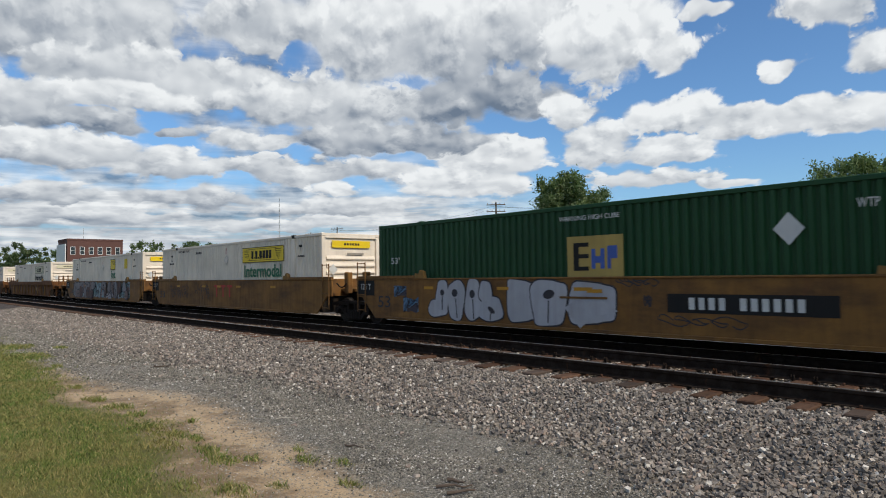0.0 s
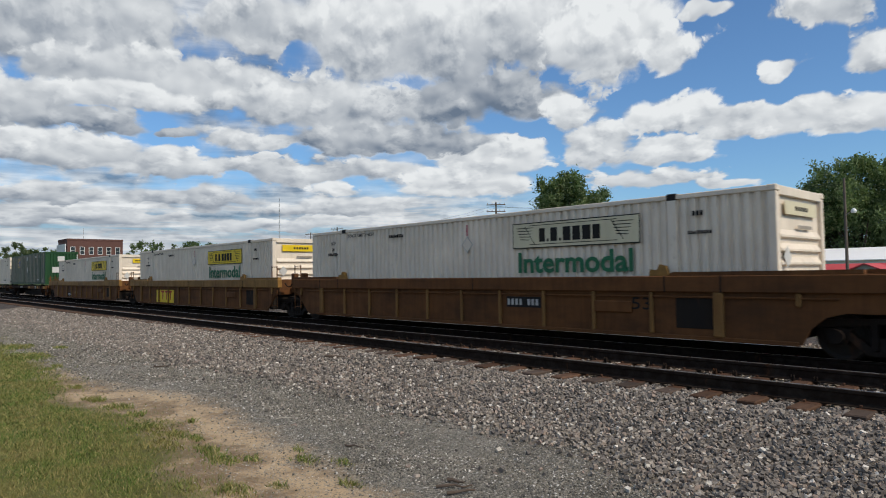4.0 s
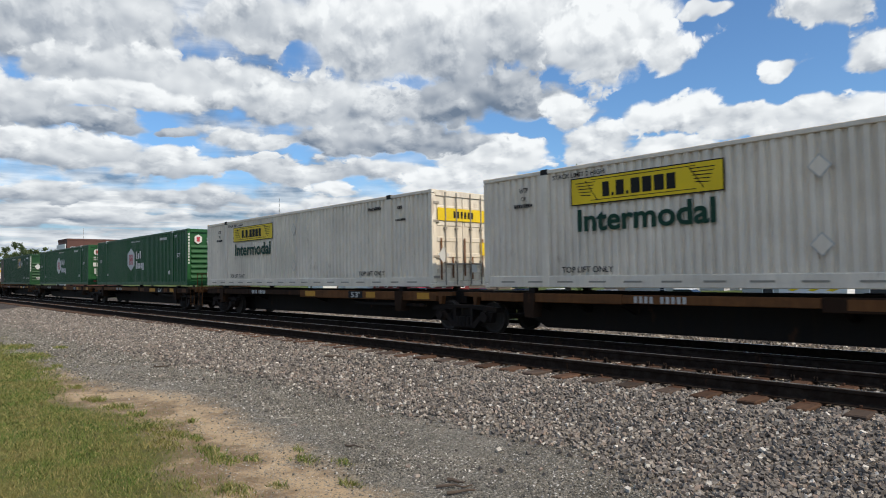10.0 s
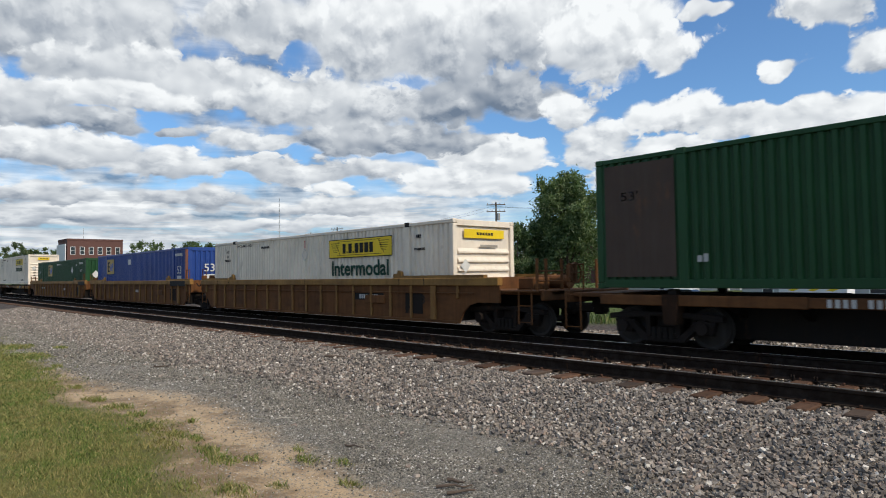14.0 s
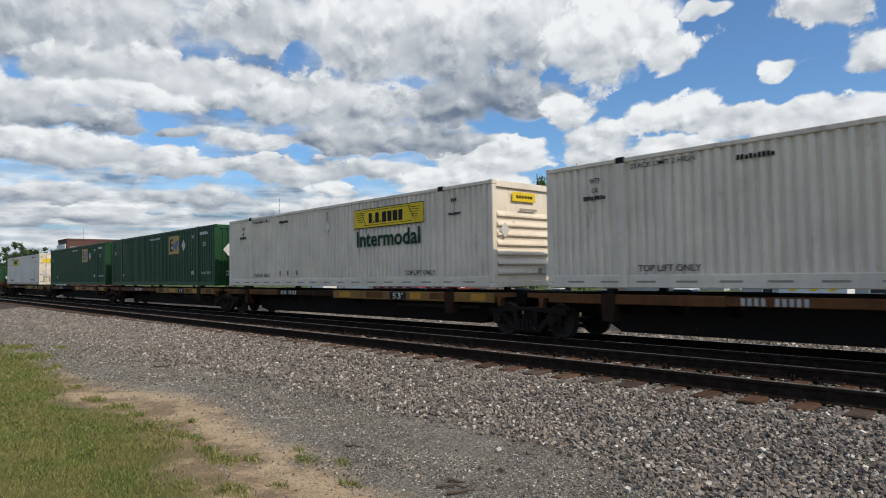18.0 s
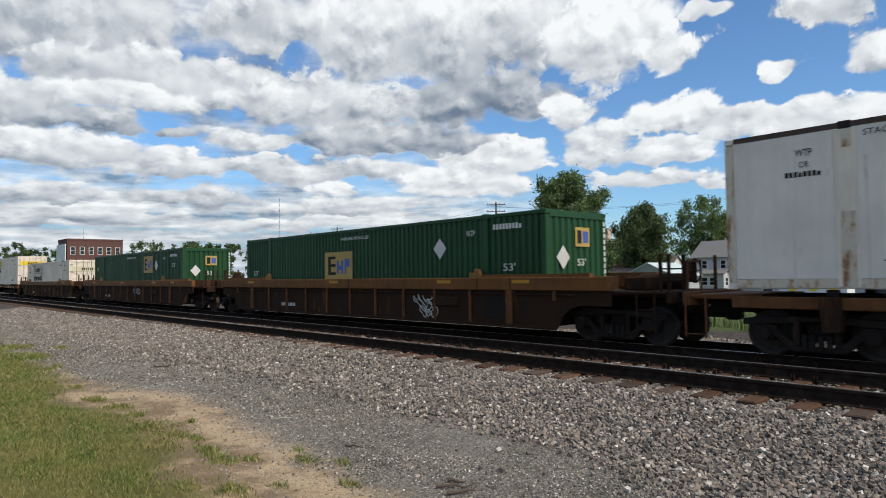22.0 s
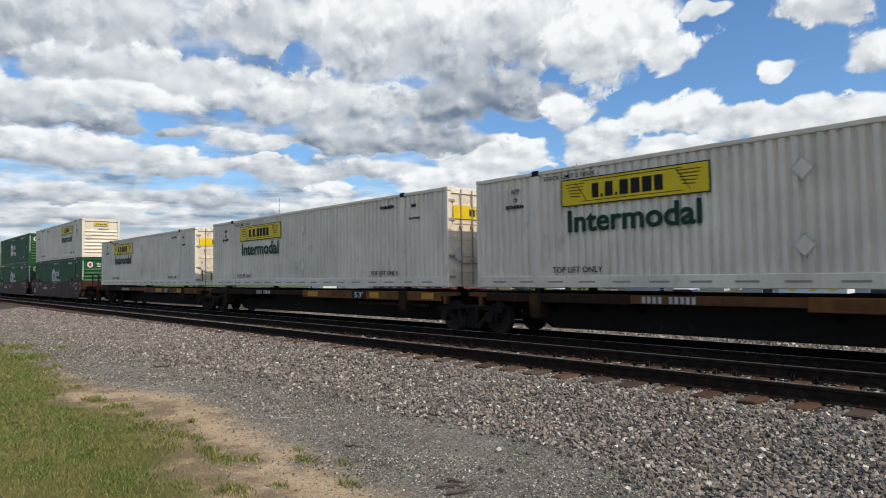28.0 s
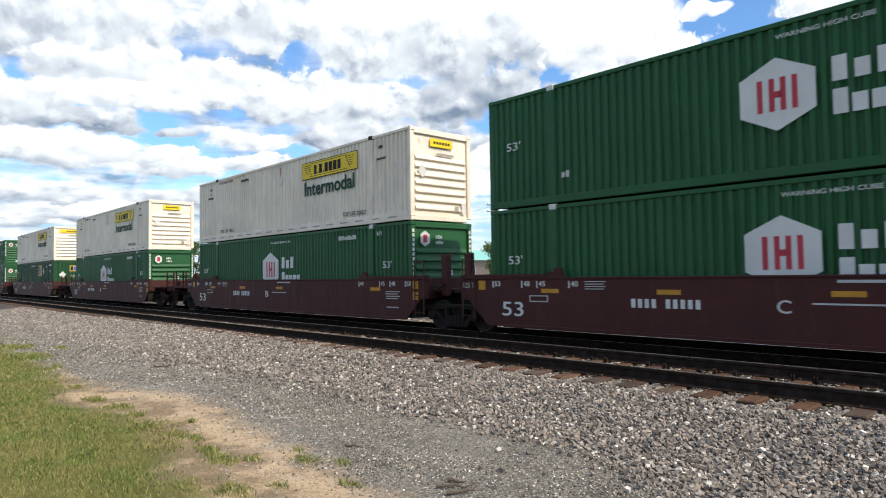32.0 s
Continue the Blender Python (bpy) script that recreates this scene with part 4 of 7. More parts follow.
            part("hose", shared("hose", lambda: Shape().hose([(-0.3, 0, 0.14), (-0.14, 0, 0.03), (0, 0, 0), (0.14, 0, 0.03), (0.3, 0, 0.14)], 0.025, 6).mesh("hose", BLACK)), car, (x + d * 0.1, -1.15, 1.22))
    for x in trucks:
        truck(car, x)
    return car


def spine_car(mid, rear, front, label, rear_free, front_free, group, trucks, tone=0):
    """A skeleton car: a deep centre beam, low side rails and outriggers that carry one container."""
    car = rolls(thing("spine_car", (mid, TRACK_Y, TRAIN_Z), label, "spine car", group))
    a, b = rear, front
    prof = [(a, 0.76), (a + 1.35, 0.76), (a + 2.3, 0.20), (b - 2.3, 0.20), (b - 1.35, 0.76), (b, 0.76), (b, 1.14), (a, 1.14)]
    part("center_beam", Shape().prism(prof, -0.30, 0.30, "y").mesh("center_beam", BLACK), car)
    mats = (DARK_CAR, BROWN_CAR) if tone < 15 else (SILL_YELLOW, BROWN_CAR) if tone < 24 else (CHORD_RUST, DARK_CAR)
    for k, (x0, x1) in enumerate(((b - 8.6, b - 0.9), (a + 0.9, a + 5.2))):
        for y in (-1.31, 1.19):
            part("side_rail", block(x0, x1, y, y + 0.12, 0.85 if k == 0 else 0.90, 1.12, mats[(tone + k) % 2 if tone < 15 else k] if y < 0 else BLACK, 0.015), car)
        for i in range(4):
            x = x0 + 0.25 + i * (x1 - x0 - 0.5) / 3
            part("outrigger", shared("outrigger", lambda: Shape().prism([(-1.19, 0.94), (1.19, 0.94), (0.3, 0.62), (-0.3, 0.62)], -0.06, 0.06, "x").box(-0.09, 0.09, -1.19, 1.19, 0.94, 1.10, 0.01).mesh("outrigger", BLACK)), car, (x, 0, 0))
    part("side_rail", block(a + 5.205, b - 8.605, -1.30, -1.20, 0.92, 1.11, (BROWN_CAR, DARK_CAR)[tone % 2], 0.012), car)
    part("under_rail", block(b - 5.2, b - 1.6, -1.15, -1.05, 0.66, 0.76, BLACK, 0.01), car)
    for x in (b - 2.6, a + 2.6):
        part("container_pedestal", shared("pedestal", lambda: Shape().prism([(-0.13, 0.52), (0.13, 0.52), (0.17, 0.90), (0.17, 1.13), (-0.17, 1.13), (-0.17, 0.90)], -0.20, 0.14, "y").mesh("pedestal", DARK_CAR)), car, (x, -1.16, 0))
        part("container_pedestal", shared("pedestal", None), car, (x, 1.16, 0))
        part("pedestal_cone", block(-0.09, 0.09, -1.24, -1.06, 1.13, SPINE_Z - TRAIN_Z, BLACK, 0.01), car, (x, 0, 0))
        part("pedestal_cone", block(-0.09, 0.09, 1.06, 1.24, 1.13, SPINE_Z - TRAIN_Z, BLACK, 0.01), car, (x, 0, 0))
    for i, (x0, w) in enumerate(((b - 1.75, 0.55), (b - 3.45, 0.75), (b - 4.35, 0.5), (b - 6.6, 0.9), (b - 8.2, 0.7))):
        part("rail_patch", block(0, w, -1.314, -1.309, 0.90, 1.09, SAFETY if (i + tone) % 2 else BROWN_CAR, 0.0), car, (x0, 0, 0))
    part("number_board", block(-0.40, 0.40, -1.318, -1.309, 0.87, 1.11, INK, 0.0), car, (b - 4.95, 0, 0))
    lettering(car, "53'", b - 4.95, -1.321, 0.99, 0.50, 0.19, MARK)
    scribble_car(car, a + 5.5, 0.94, 10, 0.145, MARK_DULL, -1.304)
    for x, d, free in ((a, -1, rear_free), (b, 1, front_free)):
        if free:
            e = x + d * 0.1
            p, q = sorted((e - d * 0.16, e))
            part("end_sill", block(p, q, -1.30, 1.30, 0.92, 1.20, BROWN_CAR, 0.02), car)
            p, q = sorted((e - d * 1.5, e - d * 0.17))
            part("end_deck", block(p, q, -1.15, 1.15, 1.05, 1.15, BROWN_CAR, 0.02), car)
            coupler(car, e, d)
            for y in (-1.20, -0.62):
                part("handrail_post", shared(("hp2",), lambda: Shape().tube((0, 0, 1.1), (0, 0, 1.85), 0.022, 6).mesh("post", BROWN_CAR)), car, (e - d * 0.08, y, 0))
            part("handrail", shared(("hr2",), lambda: Shape().tube((0, -1.20, 1.82), (0, -0.62, 1.82), 0.02, 6).mesh("rail", BROWN_CAR)), car, (e - d * 0.08, 0, 0))
            if d > 0:
                brake_wheel(car, e + d * 0.05, -0.35, 1.62, BROWN_CAR)
            ladder(car, e - d * 0.3 - 0.21, -1.36, 0.30, 1.15, BROWN_CAR)
        else:
            part("articulation", block(-0.55, 0.55, -0.45, 0.45, 0.74, 1.12, BLACK, 0.05), car, (x, 0, 0))
            part("step", shared("step", lambda: Shape().prism([(-0.45, 1.12), (0.45, 1.12), (0.45, 1.02), (0.05, 1.0), (0.0, 0.78), (-0.08, 0.78), (-0.10, 1.0), (-0.45, 1.02)], -0.08, 0.08, "y").mesh("step", BROWN_CAR)), car, (x - d * 0.7, -1.22, 0))
    for x in trucks:
        truck(car, x)
    return car


def scribble_car(car, x0, z0, n, size, mat=None, y=-1.312, gap=4):
    """A car's number as plain bars."""
    mat = mat or MARK_DULL

    bar = shared(("number", size, mat.name), lambda: Shape().box(0, size * 0.5, -0.002, 0.002, 0, size).mesh("number_bar", mat))
    for i in range(n):
        if i != gap:
            part("number_bar", bar, car, (x0 + i * size * 0.85, y, z0))

# ================= the train, from its leading visible car back =================
JB = "white corrugated container with a yellow panel"
JF = "white corrugated container with a faded panel"
EM = "dark green corrugated container with a gold logo"
HB = "green corrugated container with a white hexagon logo"
LOAD = [
    # place of the rear end at the start, car kind, container kind, leading end, sign, label
    (-16.61, "smoothA", "green", "sheet", "mid", EM + " in a yellow car"),
    (-36.18, "smoothA", "white", "ribs", ("yellow", INK_GREEN), JB + " in a yellow car"),
    (-55.63, "smoothA", "white", "ribs", ("torn", INK_GREEN), "white corrugated container with a torn yellow panel"),
    (-79.21, "singleA", "white", "ribs", ("faded", INK), JF + " in a brown car"),
    (-102.71, "ribbedA", "white", "ribs", ("faded", INK_GREEN), JF + " in a ribbed car"),
    (-121.92, "ribbedA", "white", "ribs", ("yellow", INK_GREEN), JB + " in a yellow car"),
    (-142.15, "ribbedA", "white", "ribs", ("small", INK_GREEN), JB + " in a yellow car"),
    (-163.38, "spineA", "ribbed", "sheet", None, "green container with bare upright side posts"),
    (-180.68, "spineA", "white", "doors", ("yellow", INK_GREEN), JB + " on a spine car"),
    (-197.98, "spineA", "white", "ribs", ("small", INK_GREEN), JB + " on a spine car"),
    (-215.23, "spineA", "white", "doors", ("yellow", INK_GREEN), JB + " and rusty doors"),
    (-233.49, "spineA", "white", "doors", ("yellow", INK_GREEN), JB + " and rusty doors"),
    (-252.14, "spineB", "hub", "ribs", None, HB + " on a spine car"),
    (-270.67, "spineB", "hub", "doors", None, HB + " and barred doors"),
    (-291.39, "spineB", "green", "ribs", None, EM + " and a brown patch"),
    (-312.30, "ribbedB", "white", "ribs", ("yellow", INK_GREEN), JB + " in a brown car"),
    (-331.73, "ribbedB", "blue", "sheet", None, "blue corrugated steel container with an orange post"),
    (-351.09, "ribbedB", "green", "sheet", "low", EM + " in a ribbed car"),
    (-371.77, "spineC", "white", "ribs", ("small", INK_GREEN), JB + " and sooty end"),
    (-389.72, "spineC", "white", "ribs", ("small", INK_GREEN), JB + " on a spine car"),
    (-407.45, "spineC", "green", "sheet", None, EM + " on a spine car"),
    (-425.06, "spineC", "green", "sheet", None, EM + " on a spine car"),
    (-445.75, "spineC", "smooth", "doors", ("plain", INK), "smooth white container with rusted posts and doors"),
    (-466.32, "single", "green", "sheet", "wide", EM + " in a dark car"),
    (-489.81, "single", "green", "sheet", None, EM + " in a dark car"),
    (-513.23, "single", "white", "doors", ("faded", INK), JF + " and cream doors"),
    (-534.43, "spineD", "white", "doors", ("yellow", INK), JB + " and clean white doors"),
    (-551.70, "spineD", "green", "doors", "low", EM + " on a spine car"),
    (-569.06, "spineD", "white", "doors", ("yellow", INK_GREEN), JB + " on a spine car"),
    (-586.37, "spineD", "white", "doors", ("yellow", INK_GREEN), JB + " on a spine car"),
    (-604.71, "spineD", "white", "doors", ("yellow", INK_GREEN), JB + " and rusty doors"),
    (-625.98, "maroon", "hub", "ribs", ("small", INK_GREEN), HB + ", lower in stack"),
    (-645.35, "maroon", "hub", "ribs", "hub", HB + ", lower in stack"),
    (-664.80, "maroon", "hub", "ribs", ("small", INK_GREEN), HB + ", lower in stack"),
    (-688.28, "maroonB", "hub", "ribs", ("small", INK_GREEN), HB + ", lower in stack"),
    (-711.83, "maroonC", "green", "sheet", ("yellow", INK_GREEN), EM + ", lower in stack"),
    (-735.40, "maroonD", "hub", "ribs", "hub", HB + ", lower in stack"),
]
STYLES = {"smoothA": ("smooth", YELLOW_CAR, YELLOW_CAR, "weathered yellow smooth-sided well car with graffiti"),
          "ribbedA": ("ribbed", BROWN_CAR, SILL_YELLOW, "rusty yellow-brown ribbed well car"),
          "ribbedB": ("ribbed", BROWN_CAR, SILL_YELLOW, "rusty yellow-brown ribbed well car"),
          "singleA": ("ribbed", BROWN_CAR, BROWN_CAR, "rusty brown ribbed well car with faded ribs"),
          "single": ("ribbed", DARK_CAR, CHORD_RUST, "dark brown ribbed well car with an orange-brown chord"),
          "maroon": ("smooth", MAROON, MAROON, "maroon smooth-sided well car with white lettering"),
          "maroonB": ("smooth", MAROON, MAROON, "maroon smooth-sided well car"),
          "maroonC": ("smooth", MAROON, MAROON, "maroon smooth-sided well car"),
          "maroonD": ("smooth", MAROON, MAROON, "maroon smooth-sided well car")}


def make_train():
    cars, boxes = [], []
    for i, (s, ck, kind, nose, sign, label) in enumerate(LOAD):
        ahead = LOAD[i - 1] if i else None
        behind = LOAD[i + 1] if i + 1 < len(LOAD) else None
        joined_front = bool(ahead and ahead[1] == ck and not ck.startswith("single"))
        joined_rear = bool(behind and behind[1] == ck and not ck.startswith("single"))
        mid = s + BOX_L / 2
        half = BOX_L / 2
        gap_f = (ahead[0] - (s + BOX_L)) if ahead else 3.0
        gap_r = (s - (behind[0] + BOX_L)) if behind else 3.0
        if ck.startswith("spine"):
            rear = -half - (gap_r / 2 if joined_rear else 0.85)
            front = half + (gap_f / 2 if joined_front else 1.05)
            at = []
            if joined_rear:
                at.append(rear)
            else:
                at.append(-half + 1.45)
            if not joined_front:
                at.append(half - 0.9)
            car = spine_car(mid, rear, front, "black spine car with rusty yellow side rails", not joined_rear, not joined_front, "spine cars of the train", at, i)
            z = SPINE_Z
        else:
            style, main, sill, text = STYLES[ck if i != 4 else "singleA"]
            out = 0.95
            at, free_r, free_f = [], 0, 0
            if joined_rear:
                at.append(-half - gap_r / 2)
            else:
                free_r = 2.3
                at.append(-half - (1.75 if style == "ribbed" else 1.35))
            if not joined_front:
                free_f = 2.3
                at.append(half + (1.75 if style == "ribbed" else 1.35))
            rear = -half - out - (0.97 if free_r and style == "ribbed" else 0.0)
            front = half + out + (0.97 if free_f and style == "ribbed" else 0.0)
            car = well_car(mid, rear, front, style, main, sill, text, free_r, free_f, "well cars of the train", at, ck == "ribbedB")
            z = STACK_Z if ck.startswith("maroon") else WELL_Z
        cars.append(car)
        if i >= 8 and isinstance(sign, tuple) and sign[1] is INK_GREEN:
            sign = (sign[0], DEEP_GREEN)
        lower_sign = None if ck.startswith("maroon") else sign
        box = container(s, z, kind, nose, label, lower_sign, end_mat=CREAM if kind == "smooth" or "cream" in label or "rusty doors" in label else None)
        boxes.append(box)
        upper = None
        if ck.startswith("maroon"):
            if sign == "hub":
                upper = container(s, z + BOX_H + 0.018, "hub", "ribs", HB + ", upper in stack")
            else:
                upper = container(s, z + BOX_H + 0.018, "white", "ribs", JB + ", upper in stack", sign)
        boxes.append(upper)
    return cars, boxes


# ================= ground and tracks =================


# how far the lawn and the bare dirt reach towards the track, along x
LAWN_EDGE = ((-45, 3.6), (-25, 3.2), (-19, 2.75), (-16, 2.95), (-12.7, 2.5), (-10.4, 2.3), (-8.9, 2.72), (-7.5, 2.6), (-6.7, 2.5), (-6.2, 2.3), (-5.3, 2.1), (-3, 1.7))
DIRT_EDGE = ((-45, 3.8), (-25, 3.3), (-19, 2.8), (-15.4, 3.05), (-11.3, 3.35), (-10.2, 3.85), (-8.8, 3.88), (-7, 3.55), (-6, 3.42), (-5, 3.40), (-4.1, 3.2), (-2.5, 2.8))


def along(n, x, pts):
    """A ramp node that gives the height of a broken line over x."""
    r = n.add("ValToRGB")
    e = r.color_ramp.elements
    while len(e) < len(pts):
        e.new(0.5)
    x0, x1 = pts[0][0], pts[-1][0]
    for k, (px, py) in zip(e, pts):
        k.position, k.color = (px - x0) / (x1 - x0), (py / 5, py / 5, py / 5, 1.0)
    n.link(n.span(x, x0, x1), r.inputs[0])
    return n.math("MULTIPLY", r.outputs[0], 5.0)


def ground_material():
    m, n, b = material("gravel_ground")
    p = n.add("NewGeometry").outputs["Position"]
    x, y, z = n.split(p)
    wob = n.span(n.noise(p, 0.55, 4.0, 0.6), 0.0, 1.0, -1.0, 1.0)
    wob2 = n.span(n.noise(p, 2.6, 5.0, 0.7), 0.0, 1.0, -0.5, 0.5)
    ragged = n.math("ADD", y, n.math("ADD", n.math("MULTIPLY", wob, 0.30), n.math("MULTIPLY", wob2, 1.0)))
    lawn = n.math("SUBTRACT", ragged, along(n, x, LAWN_EDGE))
    dirt = n.math("SUBTRACT", ragged, along(n, x, DIRT_EDGE))
    vor = n.add("TexVoronoi")
    n.link(p, vor.inputs["Vector"])
    vor.inputs["Scale"].default_value = 17.0
    cell = n.split(vor.outputs["Color"])
    fine = n.add("TexVoronoi")
    n.link(p, fine.inputs["Vector"])
    fine.inputs["Scale"].default_value = 80.0
    fcell = n.split(fine.outputs["Color"])
    # bed under the loose ballast: colour kept dark to paint shade into the gaps
    stone = n.mix(n.span(cell[0], 0.0, 1.0), (0.030, 0.026, 0.023, 1.0), (0.13, 0.112, 0.096, 1.0))
    stone = n.mix(n.span(cell[1], 0.85, 0.9), stone, (0.12, 0.080, 0.066, 1.0))
    grit = n.mix(fcell[0], (0.085, 0.079, 0.066, 1.0), (0.33, 0.298, 0.240, 1.0))
    worn = n.span(n.noise(n.vmath("MULTIPLY", p, (0.5, 1.4, 1.0)), 1.1, 5.0, 0.65), 0.52, 0.68, 0.0, 0.6)
    grit = n.mix(worn, grit, (0.27, 0.235, 0.175, 1.0))
    grit = n.mix(n.span(fcell[1], 0.935, 0.955), grit, (0.56, 0.52, 0.46, 1.0))
    big = n.span(n.noise(p, 0.9, 4.0, 0.65), 0.3, 0.7, 0.72, 1.2)
    grit = n.mix(1.0, grit, n.xyz(big, big, big), "MULTIPLY")
    sand = n.mix(n.noise(p, 9.0, 6.0, 0.7), (0.33, 0.225, 0.125, 1.0), (0.54, 0.40, 0.245, 1.0))
    soil = n.mix(n.noise(p, 21.0, 5.0, 0.75), (0.10, 0.066, 0.036, 1.0), (0.30, 0.20, 0.115, 1.0))
    sand = n.mix(n.span(n.math("ADD", n.noise(p, 1.7, 5.0, 0.65), n.span(lawn, 0.9, 0.0, 0.0, 0.14)), 0.47, 0.62), sand, soil)
    sand = n.mix(n.span(n.math("ADD", fcell[2], n.math("MULTIPLY", wob2, 0.5)), 0.72, 0.9), sand, grit)
    turf = n.mix(n.noise(p, 14.0, 5.0, 0.7), (0.026, 0.038, 0.009, 1.0), (0.19, 0.170, 0.058, 1.0))
    near = n.mix(n.span(n.math("ADD", y, n.math("MULTIPLY", wob2, 1.2)), 5.0, 6.0), grit, stone)
    near = n.mix(n.span(dirt, 0.22, -0.30), near, sand)
    near = n.mix(n.span(lawn, 0.12, -0.28), near, turf)
    far_edge = n.math("ADD", y, n.math("MULTIPLY", wob, 1.5))
    field = n.mix(n.noise(p, 0.8, 6.0, 0.7), (0.04, 0.075, 0.018, 1.0), (0.12, 0.14, 0.045, 1.0))
    road = n.mix(n.noise(p, 20.0, 4.0, 0.7), (0.045, 0.045, 0.046, 1.0), (0.075, 0.074, 0.072, 1.0))
    strip = n.math("MULTIPLY", n.span(y, 52.0, 52.3), n.span(y, 59.3, 59.0))
    field = n.mix(strip, field, road)
    col = n.mix(n.span(far_edge, 19.0, 20.5), near, field)
    n.link(col, b.inputs["Base Color"])
    b.inputs["Roughness"].default_value = 0.92
    b.inputs["Specular IOR Level"].default_value = 0.2
    h = n.math("ADD", n.math("MULTIPLY", vor.outputs["Distance"], -0.6), n.math("MULTIPLY", fine.outputs["Distance"], -0.35))
    h = n.math("MULTIPLY", h, n.span(dirt, -0.30, 0.22, 0.12, 1.0))
    h = n.math("ADD", h, n.math("MULTIPLY", n.noise(p, 34.0, 5.0, 0.7), 0.25))
    bump(n, b, h, 1.0, 0.05)
    return m


def ground_height(x, y):
    """Ballast beds under both tracks, flat gravel before them, lower ground in the town behind."""
    d = abs(y - NEAR_Y)
    h = -0.235 if d < 1.55 else max(-0.40, -0.235 - (d - 1.55) * 0.10)
    if y > NEAR_Y:
        h = -0.235 if d < 1.4 else max(-0.47, -0.235 - (d - 1.4) * 0.28)
    if 11.6 < y < 19.5:
        h = -0.46
    if y >= 19.5:
        h = -0.46 - 1.44 * min(1.0, (y - 19.5) / 22.0) ** 1.3
    if y < 2.6:
        h += 0.02
    return h


def make_ground():
    xs = sorted(set([-4500, -2500, -1200, -600, -350, -240, -170, -120, -90, -70, -56] + [-46 + 1.0 * i for i in range(58)] + [14, 20, 30, 50, 90, 200, 600, 1800, 4500]))
    ys = sorted(set([-4500, -1500, -400, -120, -40, -15, -6] + [-3 + 0.25 * i for i in range(92)] + [20 + 1.5 * i for i in range(16)] + [45, 60, 90, 140, 250, 500, 1200, 2500, 4500]))
    s = Shape()
    s.v = [(x, y, ground_height(x, y) + (0.012 * noise.noise((x * 0.9, y * 0.9, 0.0)) if abs(y) < 40 else 0.0)) for y in ys for x in xs]
    k = len(xs)
    s.f = [(j * k + i, j * k + i + 1, (j + 1) * k + i + 1, (j + 1) * k + i) for j in range(len(ys) - 1) for i in range(k - 1)]
    me = s.mesh("ground", ground_material(), smooth=True)
    solid("ground", me, (0, 0, 0), "grey gravel and ballast with sandy dirt and turf", "ground", kind="structure")


def timber(name):
    """Old creosoted timber: grain along the tie, each tie of its own tone."""
    m, n, b = material(name)
    c = own(n)
    r = n.add("ObjectInfo").outputs["Random"]
    grain = n.noise(n.vmath("MULTIPLY", c, (16.0, 0.9, 16.0)), 1.0, 6.0, 0.7)
    col = n.mix(grain, (0.030, 0.018, 0.012, 1.0), (0.150, 0.082, 0.050, 1.0))
    col = n.mix(n.span(r, 0.55, 0.62, 0.0, 0.6), col, (0.060, 0.052, 0.045, 1.0))
    tone = n.span(n.math("FRACT", n.math("MULTIPLY", r, 7.3)), 0.0, 1.0, 0.65, 1.2)
    n.link(n.mix(1.0, col, n.xyz(tone, tone, tone), "MULTIPLY"), b.inputs["Base Color"])
    b.inputs["Roughness"].default_value = 0.9
    b.inputs["Specular IOR Level"].default_value = 0.15
    bump(n, b, grain, 0.6, 0.01)
    return m


RAIL_TOP = paint("polished_rail_steel", (0.42, 0.40, 0.38), 0.28, 0.1, metal=0.9, streak=False)
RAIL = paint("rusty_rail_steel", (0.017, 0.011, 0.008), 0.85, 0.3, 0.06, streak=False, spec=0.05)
TIE = timber("weathered_tie_timber")
PLATE = paint("rusty_tie_plate", (0.075, 0.036, 0.021), 0.8, 0.3, 0.2, streak=False, spec=0.1)
TIES = [4.0 - i * 0.56 + random.Random(i).uniform(-0.03, 0.03) for i in range(200)]


